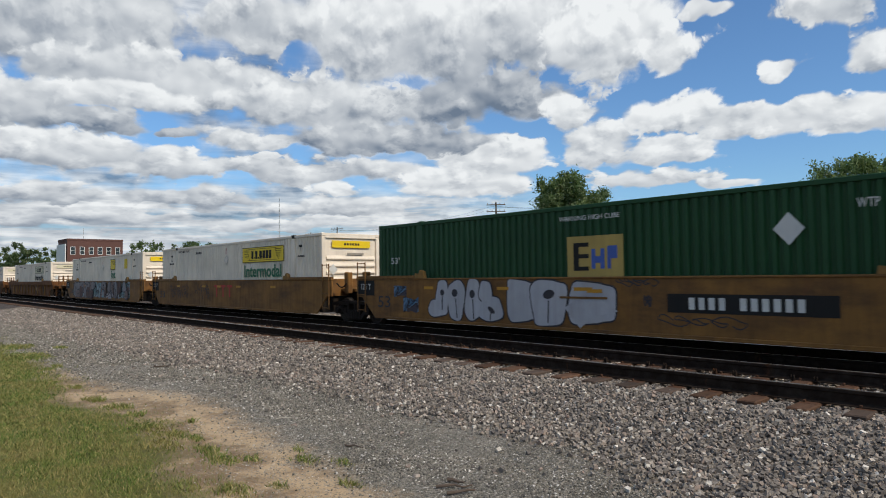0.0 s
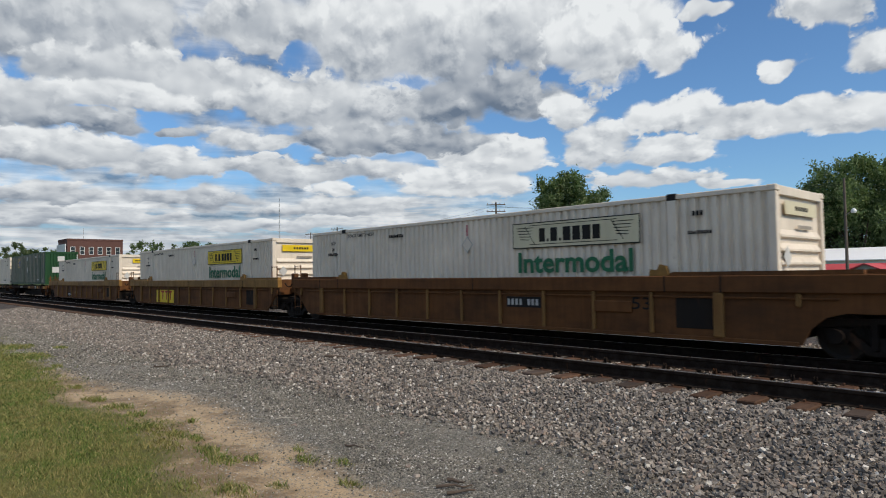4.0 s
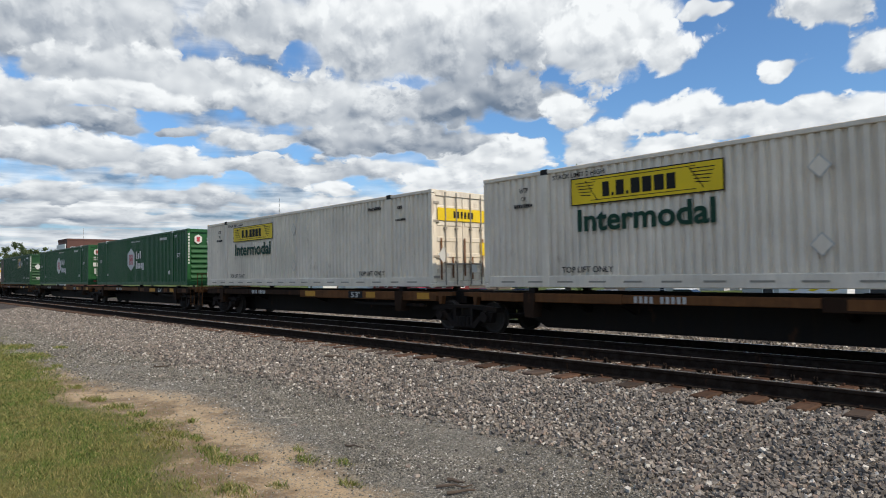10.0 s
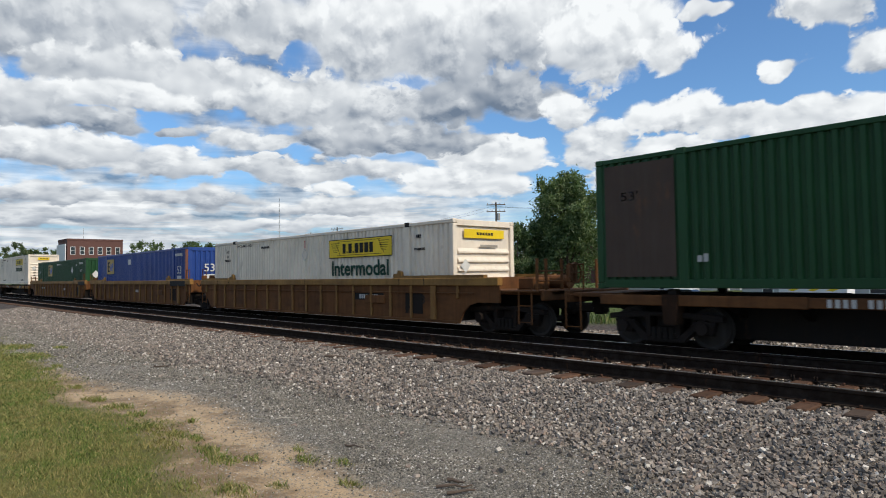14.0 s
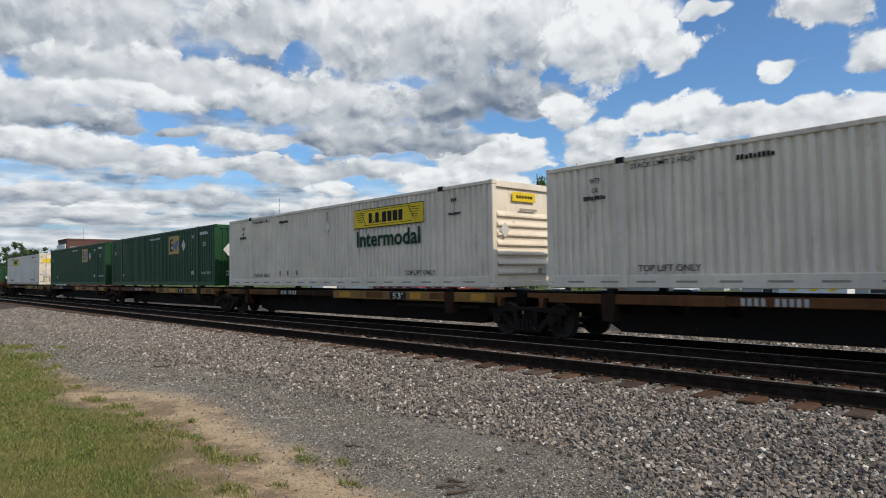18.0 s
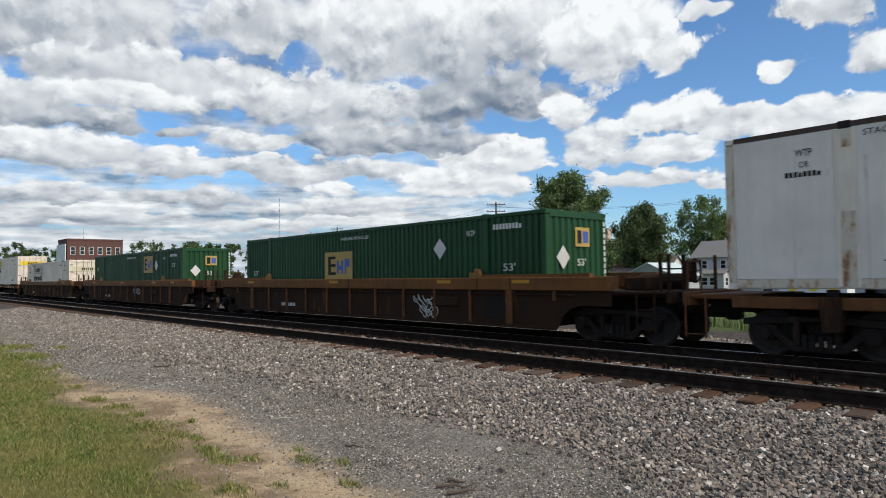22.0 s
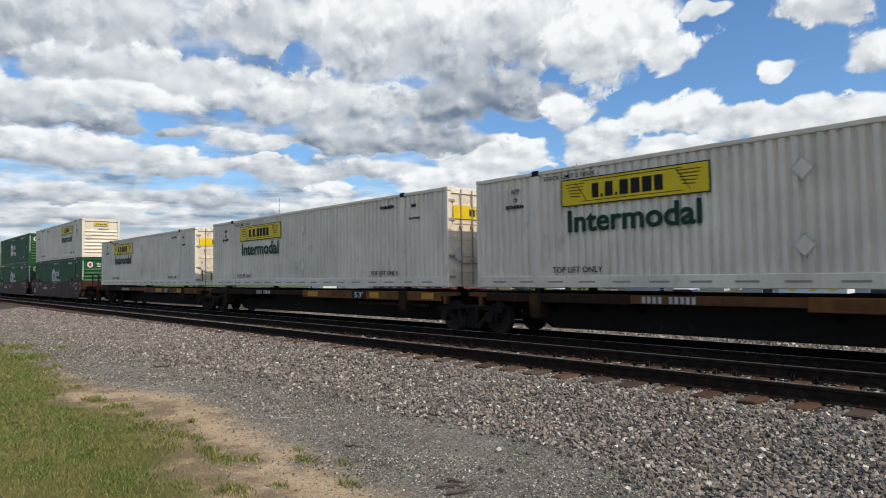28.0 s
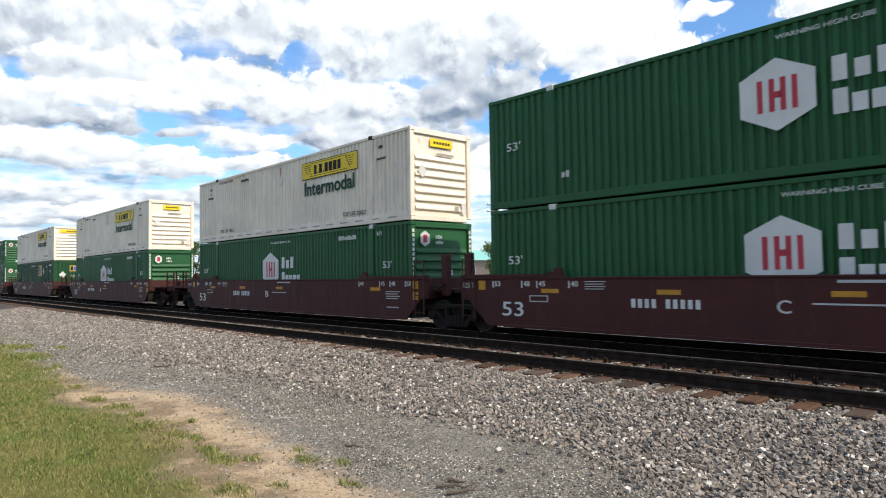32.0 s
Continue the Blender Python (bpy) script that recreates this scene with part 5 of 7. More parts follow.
def make_track(name, yc, z, x0, x1, pieces, count):
    track = thing(name, (0, yc, z), "worn steel rails on weathered timber ties", "railway track", kind="structure")
    prof = [(-0.076, -0.185), (0.076, -0.185), (0.076, -0.172), (0.012, -0.150), (0.010, -0.055), (0.037, -0.040), (0.037, -0.008), (0.030, 0.0), (-0.030, 0.0), (-0.037, -0.008), (-0.037, -0.040), (-0.010, -0.055), (-0.012, -0.150), (-0.076, -0.172)]
    for y in (-0.754, 0.754):
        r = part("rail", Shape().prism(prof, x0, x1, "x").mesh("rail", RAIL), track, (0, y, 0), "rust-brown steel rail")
        part("rail_head", Shape().box(x0, x1, -0.026, 0.026, 0.0008, 0.003).mesh("rail_head", RAIL_TOP), r, (0, 0, 0), "polished running surface")
    tie = Shape().box(-0.115, 0.115, -1.295, 1.295, -0.375, -0.186, 0.014).mesh("tie", TIE)
    plate = Shape().box(-0.095, 0.095, -0.175, 0.175, -0.196, -0.183, 0.004).mesh("tie_plate", PLATE)
    spike = Shape().box(-0.016, 0.016, -0.016, 0.016, -0.186, -0.150, 0.005).mesh("spike", PLATE)
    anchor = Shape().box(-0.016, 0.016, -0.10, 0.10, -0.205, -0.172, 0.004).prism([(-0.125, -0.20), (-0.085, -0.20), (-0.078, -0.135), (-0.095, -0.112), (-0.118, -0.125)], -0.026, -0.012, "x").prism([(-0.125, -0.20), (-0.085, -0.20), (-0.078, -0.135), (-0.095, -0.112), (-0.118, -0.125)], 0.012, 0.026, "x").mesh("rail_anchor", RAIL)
    rng = random.Random(5)
    for i, x in enumerate(TIES[:count]):
        t = part("tie", tie, track, (x, rng.uniform(-0.05, 0.05), rng.uniform(-0.010, 0.004)), turn=(0, 0, rng.uniform(-0.015, 0.015)))
        if pieces and x > -20:
            for y in (-0.754, 0.754):
                part("tie_plate", plate, t, (0, y, 0))
                if x > -12:
                    for dx, dy in ((0.05, 0.11), (-0.05, -0.11)):
                        part("spike", spike, t, (dx, y + dy, 0))
                if y > 0 and i % 2:
                    part("rail_anchor", anchor, t, (0.150, y, 0)), part("rail_anchor", anchor, t, (-0.150, y, 0))


def island_material(name, stops, rough=0.9, grain=0.0, dry=None, thin=0.0):
    """Colour that differs from piece to piece of a joined mesh."""
    m, n, b = material(name)
    r = n.add("NewGeometry").outputs["Random Per Island"]
    ramp = n.add("ValToRGB")
    el = ramp.color_ramp.elements
    while len(el) < len(stops):
        el.new(0.5)
    for e, (pos, col) in zip(el, stops):
        e.position, e.color = pos, (*col, 1.0)
    n.link(r, ramp.inputs[0])
    col = ramp.outputs[0]
    if grain:
        c = n.add("TexCoord").outputs["Object"]
        g = n.span(n.noise(c, grain, 4.0, 0.7), 0.25, 0.75, 0.7, 1.25)
        col = n.mix(1.0, col, n.xyz(g, g, g), "MULTIPLY")
    if dry:
        p = n.add("NewGeometry").outputs["Position"]
        col = n.mix(n.span(n.noise(p, 1.3, 5.0, 0.7), 0.42, 0.66, 0.0, 0.55), col, (*dry, 1.0))
    n.link(col, b.inputs["Base Color"])
    b.inputs["Roughness"].default_value = rough
    b.inputs["Specular IOR Level"].default_value = 0.2
    if thin:
        back, both = n.add("BsdfTranslucent"), n.add("MixShader")
        n.link(n.mix(1.0, col, (1.15, 1.25, 0.7, 1.0), "MULTIPLY"), back.inputs[0])
        both.inputs[0].default_value = thin
        n.link(b.outputs[0], both.inputs[1]), n.link(back.outputs[0], both.inputs[2])
        out = [k for k in m.node_tree.nodes if k.bl_idname == "ShaderNodeOutputMaterial"][0]
        n.link(both.outputs[0], out.inputs[0])
    return m


def raw_mesh(name, verts, tris, mat):
    """A large triangle mesh from arrays."""
    me = bpy.data.meshes.new(name)
    me.vertices.add(len(verts))
    me.vertices.foreach_set("co", verts.astype(np.float32).ravel())
    me.loops.add(tris.size)
    me.loops.foreach_set("vertex_index", tris.astype(np.int32).ravel())
    me.polygons.add(len(tris))
    me.polygons.foreach_set("loop_start", np.arange(0, tris.size, 3, dtype=np.int32))
    me.polygons.foreach_set("loop_total", np.full(len(tris), 3, dtype=np.int32))
    me.update(calc_edges=True)
    me.materials.append(mat)
    me.shade_flat()
    return me


HEIGHT = np.vectorize(ground_height)


def LAWN(x):
    return np.interp(x, *zip(*LAWN_EDGE))


def DIRT(x):
    return np.interp(x, *zip(*DIRT_EDGE))


CUBE = np.array([(x, y, z) for x in (-1, 1) for y in (-1, 1) for z in (-1, 1)], float) * 0.5
CUBE_T = np.array([(0, 1, 3), (0, 3, 2), (4, 6, 7), (4, 7, 5), (0, 4, 5), (0, 5, 1), (2, 3, 7), (2, 7, 6), (0, 2, 6), (0, 6, 4), (1, 5, 7), (1, 7, 3)])


def stones(rng, xs, ys, sizes, lift=(-0.25, 0.35)):
    """Angular lumps: cuboids with their corners pushed about and drawn in."""
    n = len(xs)
    dims = np.stack([sizes * rng.uniform(0.95, 1.45, n), sizes * rng.uniform(0.75, 1.15, n), sizes * rng.uniform(0.60, 0.95, n)], 1)
    v = CUBE[None] + rng.uniform(-0.20, 0.20, (n, 8, 3))
    v *= (0.45 + 0.55 * 0.80 / np.linalg.norm(v, axis=2))[:, :, None]
    v *= dims[:, None, :]
    q = rng.normal(size=(n, 4)) * np.array([1.0, 0.35, 0.35, 1.0])
    q /= np.linalg.norm(q, axis=1)[:, None]
    w, x, y, z = q.T
    R = np.stack([1 - 2 * (y * y + z * z), 2 * (x * y - z * w), 2 * (x * z + y * w), 2 * (x * y + z * w), 1 - 2 * (x * x + z * z), 2 * (y * z - x * w), 2 * (x * z - y * w), 2 * (y * z + x * w), 1 - 2 * (x * x + y * y)], 1).reshape(n, 3, 3)
    v = np.einsum("nij,nkj->nki", R, v)
    base = HEIGHT(xs, ys) + sizes * rng.uniform(*lift, n)
    v += np.stack([xs, ys, base], 1)[:, None, :]
    t = CUBE_T[None] + (np.arange(n) * 8)[:, None, None]
    return v.reshape(-1, 3), t.reshape(-1, 3)


def make_stones():
    rng = np.random.default_rng(11)
    stone = island_material("crushed_ballast_stone", [(0.0, (0.080, 0.070, 0.062)), (0.30, (0.150, 0.130, 0.112)), (0.62, (0.250, 0.218, 0.185)), (0.80, (0.235, 0.200, 0.160)), (0.90, (0.30, 0.225, 0.180)), (0.96, (0.44, 0.40, 0.34)), (1.0, (0.62, 0.57, 0.50))], 0.85, 60.0)
    parts = []

    def field(x0, x1, y0, y1, per, smin, smax, keep=None, lift=(-0.25, 0.35)):
        step = per ** -0.5
        xs, ys = (g.ravel() for g in np.meshgrid(np.arange(x0, x1, step), np.arange(y0, y1, step)))
        n = len(xs)
        xs, ys = xs + rng.uniform(-0.55, 0.55, n) * step, ys + rng.uniform(-0.55, 0.55, n) * step
        s = rng.uniform(smin, smax, n)
        if keep is not None:
            k = keep(xs, ys)
            xs, ys, s = xs[k], ys[k], s[k]
        parts.append(stones(rng, xs, ys, s, lift))
    ties = np.array(TIES)

    def off_ties(xs, ys):
        gap = np.abs(xs[:, None] - ties[None, :]).min(1)
        on_rail = (np.abs(np.abs(ys - NEAR_Y) - 0.754) < 0.10)
        return ((gap > 0.135) | (rng.uniform(size=len(xs)) < 0.05) | (np.abs(ys - NEAR_Y) > 1.32)) & ~on_rail

    def coarse(xs, ys):
        chance = np.clip((ys - np.interp(xs, (-22, -14, -10, -5, -4, -2.6, 0), (4.7, 4.9, 5.35, 5.2, 5.3, 4.6, 4.3)) + rng.normal(0, 0.22, len(xs))) / 0.6, np.where(ys < DIRT(xs) + 0.3, 0.002, 0.012), 1.0)
        return rng.uniform(size=len(xs)) < chance
    for part_of, lift in ((0.62, (-0.3, 0.2)), (0.42, (0.35, 0.95))):
        field(-9.0, 2.0, 3.6, 7.75, 1150 * part_of, 0.020, 0.041, coarse, lift)
        field(-18.0, -9.0, 3.6, 7.75, 760 * part_of, 0.024, 0.046, coarse, lift)
    field(-30.0, -18.0, 3.6, 7.75, 380, 0.024, 0.052, coarse)
    field(-46.0, -30.0, 4.0, 7.75, 190, 0.03, 0.064, coarse)
    field(-12.0, 3.0, 7.75, 10.9, 800, 0.022, 0.050, off_ties)
    field(-30.0, -12.0, 7.75, 10.9, 260, 0.032, 0.070, off_ties)
    field(-30.0, 4.0, 15.2, 17.0, 150, 0.05, 0.09)
    v, t, k = [], [], 0
    for a, b in parts:
        v.append(a), t.append(b + k)
        k += len(a)
    solid("ballast", raw_mesh("ballast", np.concatenate(v), np.concatenate(t), stone), (0, 0, 0), "grey crushed stone ballast beside the track", "ballast", kind="stuff")
    # fine gravel
    parts.clear()
    grit = island_material("fine_gravel_stone", [(0.0, (0.07, 0.064, 0.055)), (0.55, (0.18, 0.165, 0.138)), (0.90, (0.31, 0.280, 0.228)), (0.955, (0.50, 0.46, 0.41)), (1.0, (0.72, 0.68, 0.62))], 0.9, 90.0)
    field(-8.0, -1.0, 2.4, 6.0, 1700, 0.007, 0.017, lambda x, y: rng.uniform(size=len(x)) < np.clip((y - DIRT(x) + 0.25 + rng.normal(0, 0.25, len(x))) / 0.8, 0.012, 0.8))
    field(-34.0, -15.0, 3.0, 6.6, 380, 0.014, 0.028, lambda x, y: rng.uniform(size=len(x)) < np.clip((y - DIRT(x) + 0.2) / 0.6, 0.1, 0.9))
    field(-15.0, -8.0, 2.6, 6.2, 800, 0.010, 0.021, lambda x, y: rng.uniform(size=len(x)) < np.clip((y - DIRT(x) + 0.25 + rng.normal(0, 0.25, len(x))) / 0.8, 0.012, 0.8))
    v, t, k = [], [], 0
    for a, b in parts:
        v.append(a), t.append(b + k)
        k += len(a)
    solid("gravel", raw_mesh("gravel", np.concatenate(v), np.concatenate(t), grit), (0, 0, 0), "fine grey gravel scattered over dirt", "gravel", kind="stuff")


def blades(rng, xs, ys, zs, length, width, lean):
    """Grass blades: bent, tapered strips of three triangles."""
    n = len(xs)
    a = rng.uniform(0, 2 * np.pi, n)
    side = np.stack([np.cos(a), np.sin(a), np.zeros(n)], 1) * width[:, None]
    b = rng.uniform(0, 2 * np.pi, n)
    bend = np.stack([np.cos(b), np.sin(b), np.zeros(n)], 1) * (lean * length)[:, None]
    p0 = np.stack([xs, ys, zs], 1)
    up = np.array([0, 0, 1.0])[None] * length[:, None]
    p1 = p0 + up * 0.6 + bend * 0.35
    p2 = p0 + up * 0.95 + bend
    v = np.stack([p0 - side, p0 + side, p1 - side * 0.75, p1 + side * 0.75, p2], 1)
    t = np.array([(0, 1, 3), (0, 3, 2), (2, 3, 4)])[None] + (np.arange(n) * 5)[:, None, None]
    return v.reshape(-1, 3), t.reshape(-1, 3)


def make_grass():
    rng = np.random.default_rng(4)
    green = island_material("lawn_grass_blade", [(0.0, (0.045, 0.085, 0.014)), (0.5, (0.115, 0.165, 0.032)), (0.8, (0.22, 0.220, 0.065)), (1.0, (0.40, 0.320, 0.15))], 0.7, dry=(0.26, 0.200, 0.080))
    n = 360000
    xs, ys = -2.8 - 22.0 * rng.uniform(0, 1, n) ** 1.7, rng.uniform(0.2, 4.2, n)
    wob = np.array([noise.noise((x * 0.55, y * 0.55, 3.0)) for x, y in zip(xs, ys)])
    wob2 = np.array([noise.noise((x * 1.9, y * 1.9, 8.0)) for x, y in zip(xs, ys)])
    e = ys - LAWN(xs) + 0.35 * wob + 0.55 * wob2
    chance = np.clip(0.35 - e / 0.45, 0, 1) * np.clip(0.9 + 1.4 * wob2, 0.5, 1)
    # thin grass straggles on past the edge
    chance = np.maximum(chance, 0.16 * np.clip(1 - e / 0.8, 0, 1) * np.clip(0.4 + 2.2 * wob2, 0, 1))
    # tufts out on the dirt
    tufts = [(-20.5, 3.2, 0.5), (-17.6, 3.1, 0.45), (-19.3, 4.1, 0.2), (-15.2, 3.13, 0.12), (-12.0, 2.75, 0.14), (-10.5, 2.66, 0.18), (-9.7, 2.76, 0.20), (-9.0, 2.76, 0.14), (-8.14, 2.63, 0.22), (-7.5, 2.69, 0.20), (-7.2, 2.83, 0.10), (-7.05, 2.45, 0.22), (-6.6, 2.72, 0.16), (-6.2, 2.70, 0.18), (-6.0, 2.9, 0.10), (-8.07, 3.14, 0.07), (-5.6, 3.28, 0.12), (-5.26, 3.48, 0.09), (-5.15, 2.35, 0.17), (-5.05, 2.69, 0.09), (-4.65, 3.16, 0.09), (-5.92, 3.4, 0.06), (-5.5, 2.1, 0.12)]
    for tx, ty, r in tufts:
        d = np.hypot((xs - tx) / 1.8, ys - ty) / (0.75 * r) + 0.8 * wob2
        chance = np.maximum(chance, 0.6 * np.clip(1.3 - d, 0, 1))
    clump = np.zeros(n)
    for tx, ty, r in tufts:
        clump = np.maximum(clump, np.clip(1.3 - np.hypot((xs - tx) / 1.8, ys - ty) / (0.75 * r) + 0.8 * wob2, 0, 1))
    chance = chance * np.clip((-2.8 - xs) / 2.0, 0, 1) * np.clip((ys - 0.2) / 0.6, 0, 1)
    k = rng.uniform(size=n) < np.maximum(chance, 0.55 * clump)
    xs, ys, clump = xs[k], ys[k], clump[k]
    # the lawn goes on, thinning out, round the place where the camera stands
    bx, by = rng.normal(-2.0, 4.0, 90000), rng.normal(-0.6, 1.9, 90000)
    keep = (by < LAWN(bx) - 0.25) & (bx > -14.0)
    bx, by = bx[keep], by[keep]
    xs, ys, clump = np.concatenate([xs, bx]), np.concatenate([ys, by]), np.concatenate([clump, np.zeros(len(bx))])
    m = len(xs)
    far = np.clip((-xs - 5.0) / 10.0, 0, 1)
    tall = np.where(clump > 0.1, rng.uniform(0.022, 0.065, m), rng.uniform(0.016, 0.050, m))
    broad = np.where(clump > 0.1, 1.7, 1.0)
    v, t = blades(rng, xs, ys, HEIGHT(xs, ys) - 0.005, tall * (1 + 0.3 * far), rng.uniform(0.0018, 0.0036, m) * (1 + 1.2 * far) * broad, rng.uniform(0.4, 1.5, m))
    solid("grass", raw_mesh("grass", v, t, green), (0, 0, 0), "short patchy green grass with dry straw", "grass", kind="stuff")
    weed = island_material("tall_weed_blade", [(0.0, (0.03, 0.07, 0.012)), (0.6, (0.08, 0.13, 0.03)), (1.0, (0.24, 0.22, 0.10))], 0.7)
    n = 9000
    xs, ys = rng.uniform(-45.0, 6.0, n), rng.uniform(18.8, 22.5, n)
    k = np.array([noise.noise((x * 0.35, y * 0.5, 1.0)) > -0.05 for x, y in zip(xs, ys)])
    xs, ys = xs[k], ys[k]
    m = len(xs)
    v, t = blades(rng, xs, ys, HEIGHT(xs, ys), rng.uniform(0.2, 0.65, m), rng.uniform(0.008, 0.018, m), rng.uniform(0.1, 0.6, m))
    solid("weeds", raw_mesh("weeds", v, t, weed), (0, 0, 0), "tall green weeds behind the tracks", "weeds", kind="stuff")


STICK = paint("grey_driftwood", (0.09, 0.065, 0.048), 0.9, 0.4, streak=False)
PALE_STICK = paint("bleached_stick", (0.42, 0.38, 0.32), 0.9, 0.2, streak=False)


def make_sticks():
    for x, y, length, turn, mat, r in ((-11.0, 7.25, 0.62, 40, STICK, 0.035), (-3.95, 3.72, 0.30, 44, STICK, 0.014), (-3.80, 3.66, 0.24, 66, STICK, 0.016), (-4.02, 3.80, 0.16, 12, STICK, 0.018), (-7.35, 4.05, 0.26, 70, PALE_STICK, 0.007), (-5.6, 3.85, 0.22, 20, STICK, 0.012), (-13.4, 4.6, 0.30, 45, STICK, 0.02)):
        s = Shape()
        rng = random.Random(int(x * 100))
        pts = [Vector((-length / 2 + length * k / 4, rng.uniform(-0.02, 0.02), rng.uniform(-0.004, 0.010))) for k in range(5)]
        s.hose(pts, [r * (1 - 0.14 * k) for k in range(5)], 8)
        ob = solid("stick", s.mesh("stick", mat), (x, y, ground_height(x, y) + r * 0.8 + 0.012), "weathered broken stick lying on the gravel", "stick")
        ob.rotation_euler = (0, 0, radians(turn))

# ================= the town behind =================
TOWN_Z = -1.90
BARK = paint("grey_brown_bark", (0.075, 0.055, 0.042), 0.9, 0.4, streak=True)
LEAF = [island_material("tree_leaves_%s" % k, [(0.0, (0.026 * f, 0.044 * f, 0.018 * f)), (0.5, (0.056 * f, 0.084 * f, 0.036 * f)), (0.9, (0.10 * f, 0.130 * f, 0.064 * f)), (1.0, (0.19 * f, 0.21 * f, 0.12 * f))], 0.6, thin=0.4)
        for k, f in (("mid", 1.7), ("dark", 1.25), ("silver", 2.0))]


def tree(x, y, height, spread, tone, label, lobes=9, leaves=5200, size=0.30, low=0.12, seed=1, lean=0.0):
    """A trunk that forks into limbs, and a ragged crown of leaf sprays."""
    spread *= 1.3
    rng = random.Random(seed)
    ob = thing("tree", (x, y, TOWN_Z), label, "tree", "trees of the town")
    s = Shape()
    r0 = 0.028 * height
    fork = Vector((0, 0, height * max(low + 0.06, 0.2)))
    s.tube((0, 0, 0), fork, r0, 10, r0 * 0.75)
    balls = []
    for i in range(lobes):
        t = (i + 0.5) / lobes
        z = height * (low + (0.95 - low) * t)
        reach = spread * math.sin(math.pi * min(0.97, 0.16 + 0.80 * t)) ** 0.75
        a = i * 2.4 + rng.uniform(-0.5, 0.5)
        off = reach * rng.uniform(0.35, 0.72)
        c = Vector((math.cos(a) * off + lean * z, math.sin(a) * off, z))
        r = max(0.10 * height, reach * rng.uniform(0.42, 0.60))
        balls.append((c, r))
        mid = fork.lerp(c, 0.5) + Vector((0, 0, -0.04 * height))
        s.tube(fork - Vector((0, 0, 0.3)), mid, r0 * 0.42, 6, r0 * 0.28), s.tube(mid, c, r0 * 0.28, 6, r0 * 0.10)
    part("trunk", s.mesh("trunk", BARK), ob)
    g = np.random.default_rng(seed)
    cs, rs = np.array([list(c) for c, r in balls]), np.array([r for c, r in balls])
    clumps = max(60, leaves // 30)
    # sprays that reach up and out of each limb and taper to a tip
    sprays = 7 * len(rs)
    home = np.arange(sprays) % len(rs)
    d = g.normal(size=(sprays, 3)) + np.array([0, 0, 0.55])
    d /= np.linalg.norm(d, axis=1)[:, None]
    up = d * 0.75 + np.array([0, 0, 0.55])
    root = cs[home] + d * (rs[home] * 0.30)[:, None]
    pick = g.choice(sprays, clumps, p=rs[home] ** 2 / (rs[home] ** 2).sum())
    t = g.uniform(0, 1, clumps) ** 0.8
    girth = rs[pick % len(rs)] * (0.40 * (1 - t) + 0.06)
    mids = root[pick] + up[pick] * (t * rs[pick % len(rs)] * 0.95)[:, None] + g.normal(size=(clumps, 3)) * girth[:, None] * 0.6
    mids[:, 2] = np.clip(mids[:, 2], height * low * 0.8, height * 1.0)
    per = leaves // clumps
    pos = np.repeat(mids, per, 0) + g.normal(size=(clumps * per, 3)) * 0.023 * height
    n = len(pos)
    u, w = g.normal(size=(n, 3)), g.normal(size=(n, 3))
    u /= np.linalg.norm(u, axis=1)[:, None]
    w -= (w * u).sum(1)[:, None] * u
    w /= np.linalg.norm(w, axis=1)[:, None]
    k = 0.78 * size * g.uniform(0.6, 1.3, n)[:, None]
    v = np.stack([pos - u * k, pos + w * k * 0.45, pos + u * k, pos - w * k * 0.45], 1)
    t = np.array([(0, 1, 2), (0, 2, 3)])[None] + (np.arange(n) * 4)[:, None, None]
    crown = part("crown", raw_mesh("crown", v.reshape(-1, 3), t.reshape(-1, 3), LEAF[tone]), ob)
    tagged(crown, kind="stuff")
    return ob


def wall_material(name, a, b, scale=6.0, course=0.0):
    m, n, bs = material(name)
    c = n.add("TexCoord").outputs["Object"]
    col = n.mix(n.noise(c, scale, 5.0, 0.7), (*a, 1.0), (*b, 1.0))
    if course:
        z = n.split(c)[2]
        line = n.math("FRACT", n.math("DIVIDE", z, course))
        col = n.mix(n.span(line, 0.86, 0.98, 0.0, 0.45), col, (a[0] * 0.45, a[1] * 0.45, a[2] * 0.45, 1.0))
        bump(n, bs, line, 0.4, 0.02)
    n.link(col, bs.inputs["Base Color"])
    bs.inputs["Roughness"].default_value = 0.8
    return m


SIDING = wall_material("white_lap_siding", (0.44, 0.44, 0.45), (0.54, 0.54, 0.54), 3.0, 0.18)
GREY_SIDING = wall_material("grey_wall_panels", (0.36, 0.37, 0.37), (0.44, 0.44, 0.43), 3.0, 0.3)
WHITE_WALL = wall_material("white_plaster_wall", (0.62, 0.62, 0.60), (0.72, 0.71, 0.68), 1.5)
BRICK = wall_material("red_brick_wall", (0.085, 0.036, 0.028), (0.13, 0.055, 0.042), 9.0, 0.075)
BARN_RED = wall_material("dark_red_wall_boards", (0.14, 0.022, 0.022), (0.19, 0.032, 0.03), 4.0, 0.2)
TAN_BRICK = wall_material("tan_brick_wall", (0.36, 0.25, 0.19), (0.46, 0.34, 0.26), 8.0, 0.075)
SHINGLE = wall_material("grey_roof_shingles", (0.13, 0.125, 0.12), (0.21, 0.205, 0.20), 7.0, 0.14)
BROWN_SHINGLE = wall_material("brown_roof_shingles", (0.10, 0.075, 0.06), (0.17, 0.13, 0.11), 7.0, 0.14)
RED_ROOF = wall_material("red_metal_roof", (0.42, 0.045, 0.050), (0.50, 0.065, 0.065), 2.0)
TEAL_ROOF = wall_material("pale_teal_metal_roof", (0.20, 0.47, 0.40), (0.26, 0.54, 0.47), 2.0)
